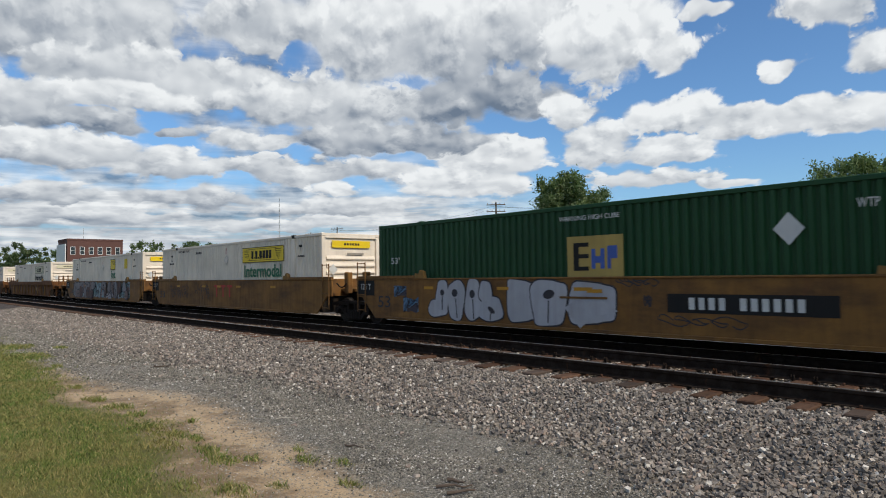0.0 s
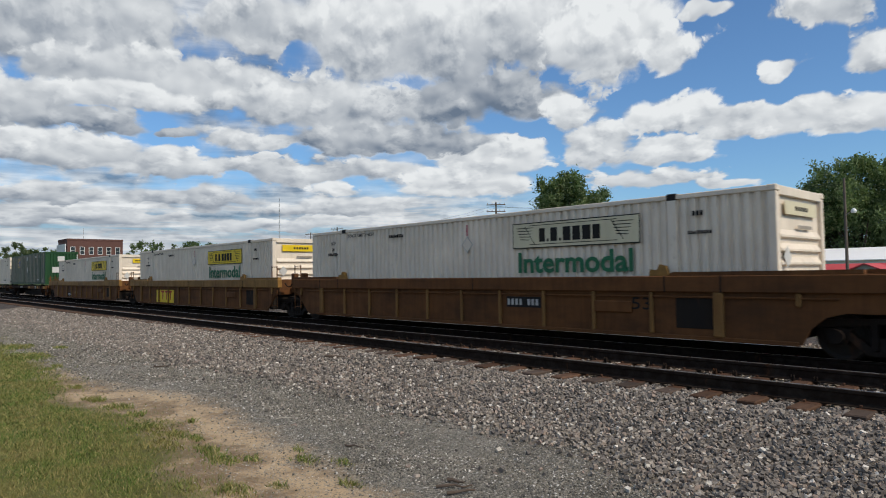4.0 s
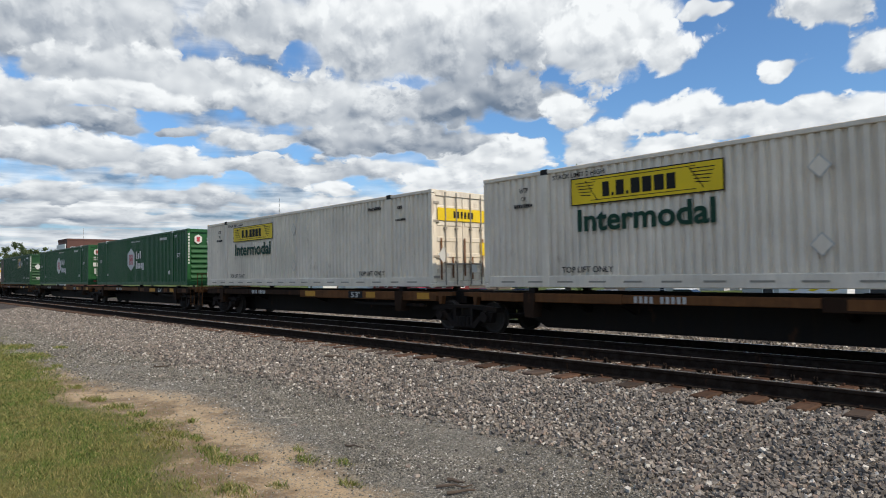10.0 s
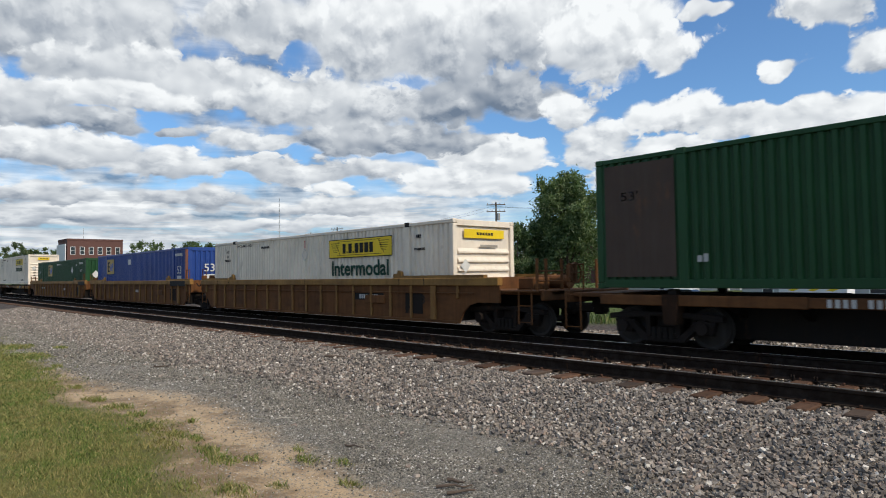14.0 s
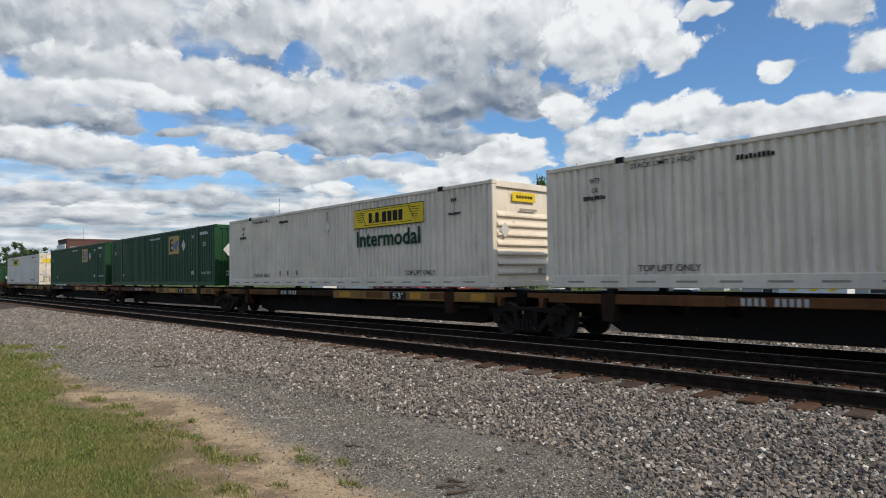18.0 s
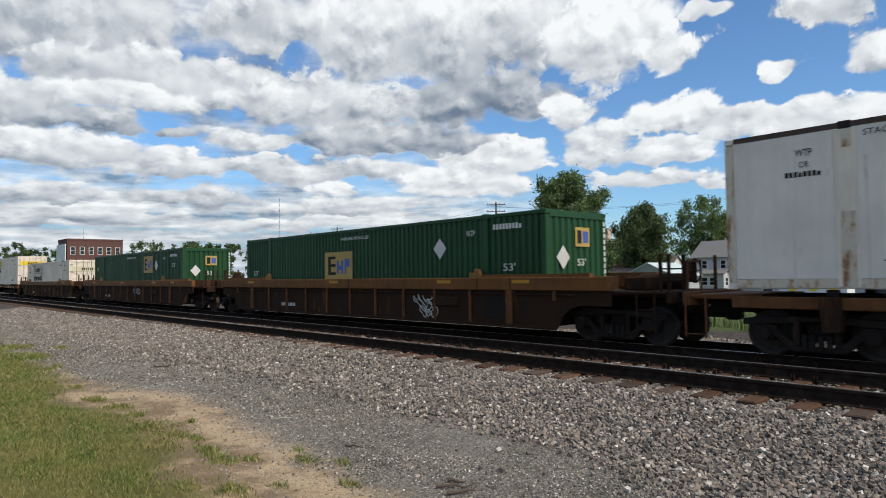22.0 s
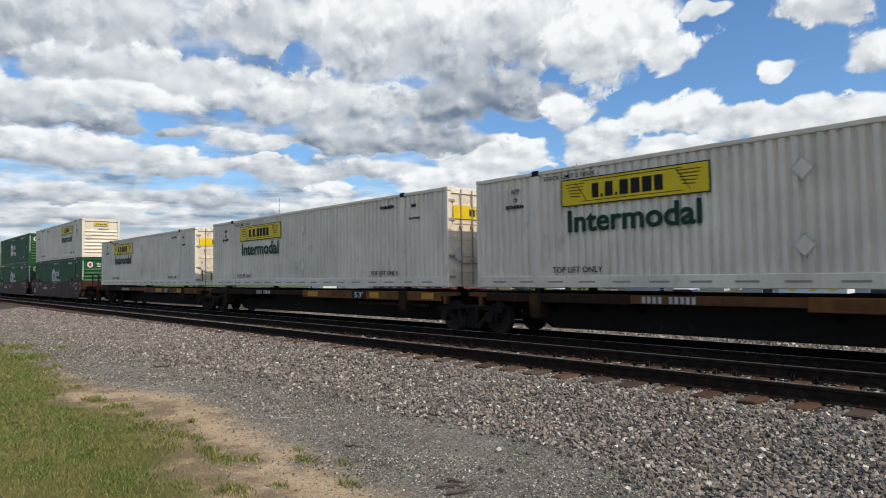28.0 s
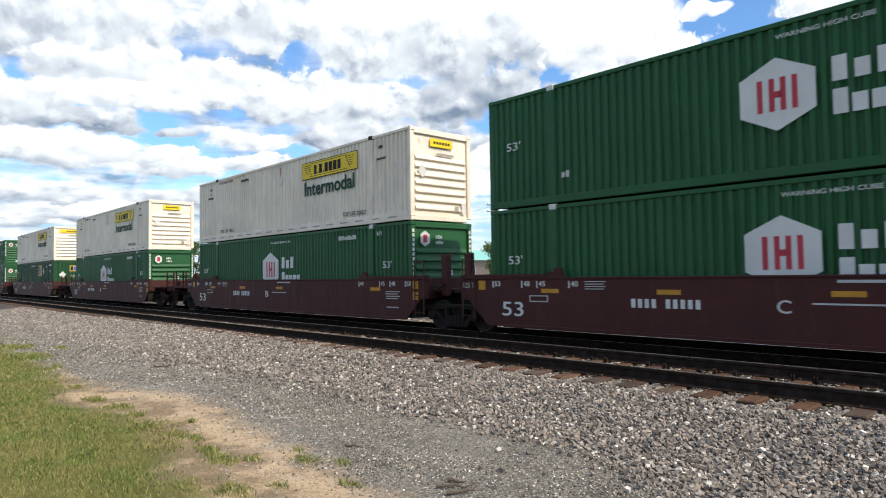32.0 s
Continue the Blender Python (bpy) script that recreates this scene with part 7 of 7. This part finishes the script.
def mural_paint(name, fills, scale, line=0.022):
    """Overlapping sprayed fills with dark looping outlines, worn through to the dirt."""
    m, n, b = material(name)
    c = n.add("TexCoord").outputs["Object"]
    flat = n.vmath("MULTIPLY", c, (1.0, 0.0, 0.75))
    bend = n.add("TexNoise")
    n.link(flat, bend.inputs["Vector"])
    bend.inputs["Scale"].default_value, bend.inputs["Detail"].default_value = scale * 0.8, 1.0
    flow = n.vmath("ADD", flat, n.vmath("MULTIPLY", bend.outputs[1], (0.9, 0.0, 0.5)))
    f = n.noise(flow, scale, 0.6, 0.4)
    ramp = n.add("ValToRGB")
    ramp.color_ramp.interpolation = "CONSTANT"
    e = ramp.color_ramp.elements
    while len(e) < len(fills):
        e.new(0.5)
    for k, (pos, col) in zip(e, fills):
        k.position, k.color = pos, (*col, 1.0)
    n.link(f, ramp.inputs[0])
    col = ramp.outputs[0]
    for level, seed in ((0.44, 0.0), (0.52, 3.0), (0.60, 7.0)):
        g = n.noise(n.vmath("ADD", flow, (seed, 0.0, seed)), scale * 1.15, 0.4, 0.4)
        ink = n.span(n.math("ABSOLUTE", n.math("SUBTRACT", g, level)), line * 0.5, line, 1.0, 0.0)
        col = n.mix(ink, col, (0.030, 0.026, 0.030, 1.0))
    soil = n.span(n.noise(c, 3.0, 7.0, 0.7), 0.50, 0.68, 0.0, 0.75)
    col = n.mix(soil, col, (0.085, 0.050, 0.032, 1.0))
    n.link(col, b.inputs["Base Color"])
    b.inputs["Roughness"].default_value = 0.6
    b.inputs["Specular IOR Level"].default_value = 0.15
    return m


MURAL_GREY = mural_paint("grey_and_brown_graffiti_paint", ((0.0, (0.09, 0.055, 0.04)), (0.38, (0.33, 0.31, 0.31)), (0.52, (0.20, 0.15, 0.14)), (0.60, (0.36, 0.30, 0.29)), (0.70, (0.06, 0.045, 0.05))), 1.3, 0.024)
MURAL_TEAL = mural_paint("teal_graffiti_paint", ((0.0, (0.16, 0.27, 0.28)), (0.42, (0.24, 0.30, 0.30)), (0.55, (0.12, 0.20, 0.22)), (0.64, (0.20, 0.12, 0.10))), 1.6)
MURAL_BLUE = mural_paint("blue_graffiti_paint", ((0.0, (0.05, 0.11, 0.18)), (0.5, (0.10, 0.18, 0.26)), (0.6, (0.06, 0.05, 0.06))), 3.0, 0.04)


def mural(car, x0, x1, z0, z1, mat, seed, rag=0.12):
    """A sprayed field with a ragged, bulging rim."""
    rng = random.Random(seed)
    w, h = x1 - x0, z1 - z0
    n = max(6, int(w / 0.16))
    top, low = [], []
    bulge = 0.0
    for i in range(n + 1):
        u = i / n
        bulge = 0.5 * bulge + rng.uniform(-rag, rag)
        arch = rag * 0.9 * abs(math.sin(u * w * 3.4 + seed))
        top.append((-w / 2 + w * u, h / 2 - rag + arch + 0.5 * bulge))
        low.append((-w / 2 + w * u, -h / 2 + rag - 0.7 * arch + 0.4 * bulge))
    pts = low + top[::-1]
    s = Shape()
    k = len(pts)
    s.v = [(x, 0.0, max(-h / 2, min(h / 2, z))) for x, z in pts]
    s.f = [(i, i + 1, k - 2 - i, k - 1 - i) for i in range(n)]
    me = s.mesh("mural", mat)
    part("graffiti_mural", me, car, ((x0 + x1) / 2, SIDE - 0.003, (z0 + z1) / 2))


def bubble(car, x, z, w, h, fill, seed, lean=0.0, rim=0.04, square=0.72, eye=True, lift=0.0):
    """One swelling sprayed letter form: a filled lobe with a dark rim and an inner stroke."""
    rng = random.Random(seed)
    ph = rng.uniform(0, 6.28)

    def lobe(grow, name, mat):
        pts = []
        for k in range(26):
            t = 2 * math.pi * k / 26
            c, q = math.cos(t), math.sin(t)
            r = 1 + 0.07 * math.sin(3 * t + ph) + 0.04 * math.sin(5 * t - ph)
            px = (w / 2 * r + grow) * math.copysign(abs(c) ** square, c)
            pz = (h / 2 * r + grow) * math.copysign(abs(q) ** square, q)
            pts.append((px + lean * pz, max(0.31 - z, min(1.485 - z, pz))))
        return Shape().prism(pts, -0.001, 0.001, "y").mesh(name, mat)
    body = part("graffiti_letter", lobe(0.0, "letter_fill", fill), car, (x, SIDE - 0.012 - lift, z))
    part("letter_rim", lobe(rim, "letter_rim", OUTLINE), body, (0, 0.005, 0))
    if eye:
        u, q = rng.uniform(-0.12, 0.12) * w, rng.uniform(-0.18, 0.18) * h
        ring = [(math.cos(k * 0.524) * w * 0.17, math.sin(k * 0.524) * h * 0.10) for k in range(12)]
        part("letter_hole", Shape().prism(ring, -0.001, 0.001, "y").mesh("letter_hole", OUTLINE), body, (u, -0.003, q), turn=(0, rng.uniform(-0.7, 0.7), 0))
        bar = [(-rim * 0.5, -h * 0.44), (rim * 0.5, -h * 0.46), (rim * 0.7 + u, h * 0.02), (-rim * 0.3 + u, h * 0.04)]
        part("letter_stroke", Shape().prism(bar, -0.001, 0.001, "y").mesh("letter_stroke", OUTLINE), body, (-u * 0.6, -0.004, 0))


def number_panel(car, x0, x1, z0, z1, n, dark=True, mat=None):
    if dark:
        panel(car, "number_board", x0, x1, z0, z1, INK)
    h = (z1 - z0) * 0.62
    size = min(h, (x1 - x0) / (n * 0.9))
    scribble_car(car, x0 + (x1 - x0 - n * size * 0.85) / 2, z0 + (z1 - z0 - size) / 2, n, size, mat or MARK, SIDE - 0.004)


def fifty_three(car, x, z, w, h, mat):
    lettering(car, "53", x, SIDE - 0.002, z, w, h, mat)


def dress_cars(cars):
    c = cars
    # leading three: yellow, smooth sides
    for k, (x, z, w, h) in enumerate(((-5.05, 0.66, 0.80, 0.46), (-4.85, 1.02, 0.52, 0.86), (-4.28, 0.92, 0.66, 1.10), (-3.62, 0.92, 0.60, 1.12), (-2.98, 0.70, 0.84, 0.64), (-3.16, 1.16, 0.46, 0.52))):
        bubble(c[0], x, z, w, h, SPRAY, 60 + k, 0.05, 0.035, 0.8, k not in (0, 5), 0.004 * k)
    bubble(c[0], -1.95, 0.93, 0.95, 1.02, SPRAY, 71, -0.06, 0.035, 0.45, False), bubble(c[0], -1.10, 0.92, 1.05, 1.08, SPRAY, 72, 0.0, 0.035, 0.55, True, 0.012), bubble(c[0], 0.10, 0.92, 1.25, 0.92, SPRAY, 73, 0.08, 0.035, 0.5, False, 0.004)
    star = Shape().prism([(-0.62, 0.80), (-0.20, 0.345), (0.16, 0.62), (0.80, 0.76), (0.40, 1.0), (-0.3, 1.0)], -0.001, 0.001, "y").mesh("letter_fill", SPRAY)
    part("graffiti_letter", star, c[0], (0.0, SIDE - 0.022, 0.0))
    panel(c[0], "reflector", 0.02, 0.42, 1.16, 1.24, SAFETY, 0.04), panel(c[0], "scuff", -0.75, 0.55, 1.02, 1.07, YELLOW_CAR, 0.04)
    mural(c[0], -7.05, -6.45, 0.92, 1.30, MURAL_BLUE, 5, 0.06), mural(c[0], -6.60, -5.90, 0.48, 0.98, MURAL_BLUE, 8, 0.08)
    panel(c[0], "reflector", -5.62, -5.22, 1.20, 1.28, SAFETY, 0.02), panel(c[0], "reflector", -2.75, -2.35, 1.20, 1.28, SAFETY, 0.02), panel(c[0], "reflector", -0.35, 0.15, 1.20, 1.28, SAFETY, 0.02)
    tag_scrawl(c[0], 1.25, 1.40, 0.9, 0.16, OUTLINE, 3), tag_scrawl(c[0], 2.6, 0.62, 1.6, 0.2, OUTLINE, 4), tag_scrawl(c[0], 1.5, 1.0, 0.16, 0.22, OUTLINE, 5)
    number_panel(c[0], 1.94, 5.06, 0.78, 1.16, 11)
    fifty_three(c[0], -7.55, 0.80, 0.62, 0.36, OUTLINE)
    for k, x in enumerate((-0.80, -0.12, 0.56)):
        panel(c[1], "letter_bar", x, x + 0.52, 1.19, 1.29, FADE_RED)
        panel(c[1], "letter_bar", x + 0.21, x + 0.33, 0.76, 1.189, FADE_RED)
    fifty_three(c[1], -7.46, 0.78, 0.70, 0.34, OUTLINE)
    lettering(c[1], "C", -2.93, SIDE, 0.96, 0.16, 0.16, OUTLINE)
    for x in (-5.4, -2.2, 1.50, 4.6, -0.5):
        panel(c[1], "reflector", x, x + 0.42, 1.18, 1.27, SAFETY, 0.004)
    for k, (x, w) in enumerate(((-5.9, 0.7), (-5.1, 0.5), (-4.3, 0.8), (-2.4, 0.7), (-1.6, 0.5))):
        tag_scrawl(c[1], x, 0.98, w, 0.6, OUTLINE, 40 + k)
    fifty_three(c[2], -7.42, 0.80, 0.64, 0.36, OUTLINE)
    mural(c[2], -6.85, -1.35, 0.36, 1.47, MURAL_TEAL, 21, 0.14), mural(c[2], -1.30, 1.15, 0.36, 1.45, MURAL_TEAL, 25, 0.12)
    mural(c[2], 1.20, 4.40, 0.36, 1.46, MURAL_GREY, 29, 0.15), mural(c[2], 4.45, 6.45, 0.36, 1.46, MURAL_TEAL, 33, 0.14)
    for k, (x, z, w, h, mat) in enumerate(((-6.10, 0.95, 0.95, 1.08, SPRAY_GREY), (-5.45, 0.62, 1.10, 0.52, SPRAY_PINK), (-5.30, 1.20, 1.0, 0.46, SPRAY_GREY), (-4.62, 0.80, 0.80, 0.84, SPRAY_BROWN), (-4.40, 1.30, 0.95, 0.34, SPRAY_GREY), (-3.85, 1.10, 0.60, 0.72, SPRAY_PINK), (-3.50, 0.70, 0.55, 0.72, SPRAY_GREY),
                                           (-2.85, 1.20, 1.05, 0.52, SPRAY_GREY), (-2.55, 0.74, 1.15, 0.70, SPRAY_BROWN), (-1.95, 1.05, 0.50, 0.80, SPRAY_PINK), (-1.40, 1.22, 0.95, 0.50, SPRAY_GREY), (-1.75, 0.62, 0.60, 0.60, SPRAY_BROWN),
                                           (1.15, 1.24, 1.05, 0.46, SPRAY_GREY), (1.45, 0.86, 0.40, 0.60, SPRAY_PINK), (2.45, 1.12, 0.70, 0.62, SPRAY_GREY), (3.15, 1.10, 0.45, 0.72, SPRAY_PINK), (3.85, 0.95, 0.50, 1.06, SPRAY_GREY), (4.55, 1.10, 0.70, 0.74, SPRAY_BROWN), (5.60, 1.15, 0.65, 0.56, SPRAY_GREY), (6.00, 0.66, 0.60, 0.50, SPRAY_PINK))):
        bubble(c[2], x, z, w, h, mat, 80 + k, 0.12 * (k % 3 - 1), 0.06, 0.8, k % 4 != 2, 0.003 * k)
    tag_scrawl(c[2], -0.35, 0.82, 1.1, 0.26, OUTLINE, 9), tag_scrawl(c[2], 0.75, 0.66, 0.6, 0.2, PINK, 10), tag_scrawl(c[2], 2.4, 0.42, 0.7, 0.14, SILVER, 11)
    for x in (-3.6, 2.6, 5.4):
        panel(c[2], "reflector", x, x + 0.42, 1.15, 1.24, SAFETY, 0.03)
    for car in c[:3]:
        panel(car, "dark_end_panel", -8.98, -8.06, 0.98, 1.46, INK, 0.002)
        lettering(car, "125 T", -8.50, SIDE - 0.006, 1.26, 0.52, 0.19, MARK_DULL)
    # ribbed cars
    panel(c[3], "plate", 3.35, 4.75, 0.72, 1.00, SILL_YELLOW), number_panel(c[3], 3.45, 4.65, 0.70, 1.02, 3, False, INK), fifty_three(c[3], 5.65, 0.86, 0.48, 0.28, INK)
    number_panel(c[4], 1.62, 2.72, 0.78, 1.04, 8, True, MARK_DULL)
    for car, x in ((c[4], 5.4), (c[5], -5.6)):
        fifty_three(car, x, 0.66 if car is c[5] else 0.95, 0.46, 0.26, INK)
    panel(c[5], "painted_panel", -4.70, -2.15, 0.36, 1.02, SIGN_YELLOW)
    for x in (-3.95, -3.40, -2.85):
        panel(c[5], "letter_bar", x, x + 0.42, 0.88, 0.98, FADE_RED, 0.004), panel(c[5], "letter_bar", x + 0.16, x + 0.27, 0.50, 0.879, FADE_RED, 0.004)
    number_panel(c[6], -4.06, -2.84, 0.42, 0.68, 6)
    panel(c[6], "plate", -2.1, -1.2, 0.62, 0.76, SILL_YELLOW)
    number_panel(c[15], 3.55, 5.10, 0.84, 1.06, 9), fifty_three(c[15], 6.85, 0.90, 0.44, 0.26, INK)
    number_panel(c[16], 0.4, 1.8, 0.80, 1.05, 7, False, MARK_DULL), panel(c[16], "dark_end", 6.4, 8.4, 1.22, 1.50, INK, 0.084)
    number_panel(c[17], -5.55, -3.95, 0.86, 1.08, 9), fifty_three(c[17], 6.72, 0.88, 0.46, 0.28, INK)
    panel(c[17], "plate", 2.45, 3.00, 0.82, 1.00, MARK_DULL), panel(c[17], "dark_end", 7.3, 8.9, 1.22, 1.50, INK, 0.084)
    # dark single cars
    for i, (a, b) in ((23, (-5.2, -3.1)), (24, (-5.2, -3.1)), (25, (-5.3, -3.0))):
        number_panel(c[i], a, b, 0.48, 0.68, 10, False, MARK)
        for x in (-7.4, -1.2, 4.4, 7.2):
            panel(c[i], "reflector", x, x + 0.55, 1.37, 1.46, SAFETY, 0.084)
        panel(c[i], "placard", 6.35, 6.95, 0.55, 0.85, MARK_DULL), panel(c[i], "placard_face", 6.41, 6.89, 0.60, 0.80, DARK_CAR, 0.004)
    tag_scrawl(c[23], 3.75, 0.86, 0.9, 0.34, MARK, 21), tag_scrawl(c[23], 3.95, 0.56, 0.7, 0.3, MARK, 22)
    tag_scrawl(c[24], 1.6, 0.90, 1.1, 0.30, MARK, 23), tag_scrawl(c[25], 0.78, 0.80, 0.65, 0.34, WORN_TAG, 24)
    tag_scrawl(c[25], 2.42, 0.82, 0.8, 0.30, WORN_TAG, 25), tag_scrawl(c[25], 4.2, 0.82, 0.7, 0.30, WORN_TAG, 26)
    # maroon stack cars
    for k, (i, letter) in enumerate(((31, "A"), (32, "C"), (33, "B"), (34, "B"), (35, "A"), (36, "A"))):
        car = c[i]
        fifty_three(car, -7.17, 0.73, 0.70, 0.36, MARK)
        lettering(car, "125 T", -8.72, SIDE, 1.32, 0.42, 0.14, MARK_DULL)
        number_panel(car, -4.0, -2.05, 0.80, 1.10, 10, False)
        lettering(car, letter, -0.76, SIDE, 0.95, 0.24, 0.24, MARK)
        for x in (-6.25, -3.22, 0.0, 6.24):
            panel(car, "reflector", x, x + 0.52, 1.14, 1.24, SAFETY)
        for x, z in ((8.37, 1.20), (8.37, 0.88), (-8.35, 1.20)):
            panel(car, "reflector", x, x + 0.24, z, z + 0.24, SAFETY)
        for x, length in ((-7.85, "53"), (-6.88, "48"), (-6.40, "45"), (-5.45, "40"), (5.6, "40"), (6.72, "45"), (7.25, "48"), (8.0, "53")):
            panel(car, "length_tick", x, x + 0.035, 1.26, 1.43, MARK)
            lettering(car, length, x + 0.17, SIDE, 1.36, 0.20, 0.13, MARK)
        for r in range(4):
            panel(car, "stencil_line", 7.05, 7.75 - 0.1 * (r % 2), 1.10 - 0.07 * r, 1.125 - 0.07 * r, MARK_DULL)
            panel(car, "stencil_line", -5.0, -4.45 - 0.05 * (r % 2), 1.40 - 0.055 * r, 1.418 - 0.055 * r, MARK_DULL)
        panel(car, "stencil_line", -0.3, 0.8, 1.0, 1.03, MARK_DULL), panel(car, "stencil_line", 0.1, 1.1, 1.38, 1.43, MARK_DULL), panel(car, "stencil_line", 7.1, 7.7, 0.62, 0.65, MARK_DULL)
        panel(car, "notice_frame", -6.62, -6.05, 0.92, 1.08, MARK_DULL), panel(car, "notice", -6.59, -6.08, 0.945, 1.055, MAROON, 0.004)


def dress_boxes(boxes):
    """Marks of single containers: patches, rust, soot."""
    RUST = paint("rust_stain", (0.17, 0.075, 0.030), 0.8, 0.4, 0.5, (0.10, 0.05, 0.03))
    SOOT = paint("soot_stain", (0.16, 0.12, 0.09), 0.8, 0.3)
    lower = boxes[0::2]
    mark(lower[14], "patch_panel", 0.24, 1.90, 0.26, 2.72, BROWN_PANEL)
    RUSTED, n, b = material("badly_rusted_white_paint")
    c = n.add("TexCoord").outputs["Object"]
    deep = n.noise(n.vmath("MULTIPLY", c, (5.0, 5.0, 1.6)), 1.0, 7.0, 0.7)
    col = n.mix(n.span(deep, 0.50, 0.60), (0.56, 0.49, 0.38, 1.0), (0.30, 0.15, 0.06, 1.0))
    col = n.mix(n.span(deep, 0.60, 0.68), col, (0.075, 0.028, 0.014, 1.0))
    n.link(col, b.inputs["Base Color"])
    b.inputs["Roughness"].default_value = 0.8
    for x in (14.10, 2.05):
        mark(lower[22], "post_face", x - 0.17, x + 0.17, 0.06, 2.76, CREAM, 0.008)
        mark(lower[22], "rusted_post", x - 0.10, x + 0.13, 0.06, 1.35, RUSTED, 0.012), mark(lower[22], "rusted_post", x - 0.05, x + 0.11, 2.45, 2.76, RUSTED, 0.012)
    disc = Shape().lathe([(0.002, -0.008), (0.062, -0.006), (0.075, 0.0), (0.002, 0.002)], (0, 0, 0), "y", 12).mesh("disc", CREAM)
    for x in (11.55, 12.65, 13.45, 14.62, 15.30):
        for z in (1.06, 1.86):
            part("round_patch", disc, lower[22], (x, NEAR - 0.003, z + 0.06 * math.sin(x * 9)))
    mark(lower[22], "rusted_post", 15.98, 16.15, 0.14, 2.76, RUSTED, 0.008), mark(lower[22], "rusted_post", 0.005, 0.16, 0.14, 2.76, RUSTED, 0.008)
    mark(lower[22], "dirty_top_rail", 0.17, 15.97, 2.79, 2.885, BROWN_PANEL, 0.002), mark(lower[22], "rusted_sill", 0.17, 15.97, 0.04, 0.19, RUSTED, 0.002)
    for i in (10, 11, 22, 25, 30):
        for k in range(5):
            y = (-0.92, -0.45, 0.05, 0.38, 0.82)[k]
            end_mark(lower[i], "rust_streak", y - 0.035, y + 0.035, 0.22 + 0.05 * (k % 3), 0.62 + 0.28 * ((k * 2 + i) % 4), RUST, -0.006)
    for y in (-0.78, 0.70):
        for z in (0.62, 0.88, 1.14, 1.40, 1.66):
            end_mark(lower[18], "soot_patch", y - 0.09, y + 0.11, z - 0.06, z + 0.06, SOOT, -0.006)
    for x in (4.6, 5.2, 5.9):
        mark(lower[19], "scuff", x, x + 0.10, 0.42, 0.60, SOOT)


# ================= a bird over the train =================
# seconds, azimuth and elevation (degrees, as for the clouds), distance
FLIGHT = ((0.0, 150.0, 20.0, 290.0), (20.0, 118.0, 16.0, 50.0), (22.0, 92.0, 14.5, 27.0), (22.6, 81.24, 14.42, 26.0), (22.8, 77.61, 14.54, 26.5), (23.0, 73.78, 14.48, 27.5), (23.2, 69.94, 14.22, 29.0), (23.4, 66.07, 13.60, 31.0),
          (23.6, 62.39, 12.68, 33.5), (23.8, 58.83, 11.94, 36.5), (24.0, 55.34, 10.99, 40.0), (24.3, 50.79, 10.03, 46.0), (25.0, 44.0, 8.4, 60.0), (28.0, 36.0, 5.5, 105.0), (32.0, 34.0, 4.2, 165.0))


def make_bird():
    """A small dark bird; its wings beat."""
    feather = paint("dark_brown_feathers", (0.028, 0.022, 0.019), 0.7, 0.2, streak=False)
    bird = thing("bird", (0, 0, 0), "small dark bird flying over the train", "bird")
    part("body", Shape().lathe([(0.004, -0.13), (0.022, -0.09), (0.040, -0.03), (0.042, 0.03), (0.030, 0.075), (0.027, 0.10), (0.012, 0.128), (0.003, 0.145)], (0, 0, 0), "x", 10).mesh("body", feather, smooth=True), bird)
    part("tail", Shape().prism([(-0.11, -0.014), (-0.11, 0.014), (-0.21, 0.042), (-0.195, 0.0), (-0.21, -0.042)], -0.004, 0.004, "z").mesh("tail", feather), bird)
    wings = []
    for d in (-1, 1):
        outline = [(0.055, d * 0.025), (0.075, d * 0.10), (0.035, d * 0.20), (-0.045, d * 0.285), (-0.035, d * 0.18), (-0.050, d * 0.08), (-0.045, d * 0.025)]
        wings.append((d, part("wing", Shape().prism(outline, -0.004, 0.004, "z").mesh("wing", feather), bird)))
    return bird, wings


def motions():
    """The train rolls by."""
    for ob in ROLLING:
        p = ob.location.copy()
        walk(ob, [(t, Matrix.Translation((p.x + gone(t), p.y, p.z))) for t in TIMES])
    bird, wings = BIRD
    spots = []
    for t, az, el, far in FLIGHT:
        a, e = radians(az), radians(el)
        spots.append((t, Vector(EYE) + far * Vector((-math.sin(a) * math.cos(e), math.cos(a) * math.cos(e), math.sin(e)))))
    rows = []
    for (t, p), (_, q) in zip(spots, spots[1:] + spots[-1:]):
        heading = math.atan2(q.y - p.y, q.x - p.x) if q != p else heading
        rows.append((t, Matrix.Translation(p) @ Euler((radians(12), 0, heading)).to_matrix().to_4x4()))
    walk(bird, rows)
    beats = [0.0] + [22.0 + 0.1 * k for k in range(31)] + [32.0]
    for d, wing in wings:
        walk(wing, [(t, pose(0, 0, 0, d * (48 if k % 2 else 4))) for k, t in enumerate(beats)])


make_ground()
make_track("near_track", NEAR_Y, 0.0, -420.0, 40.0, True, 200)
make_track("train_track", TRACK_Y, TRAIN_Z, -900.0, 60.0, False, 90)
cars, boxes = make_train()
dress_cars(cars)
dress_boxes(boxes)
make_town()
BIRD = make_bird()
make_sticks()
make_stones()
make_grass()
motions()
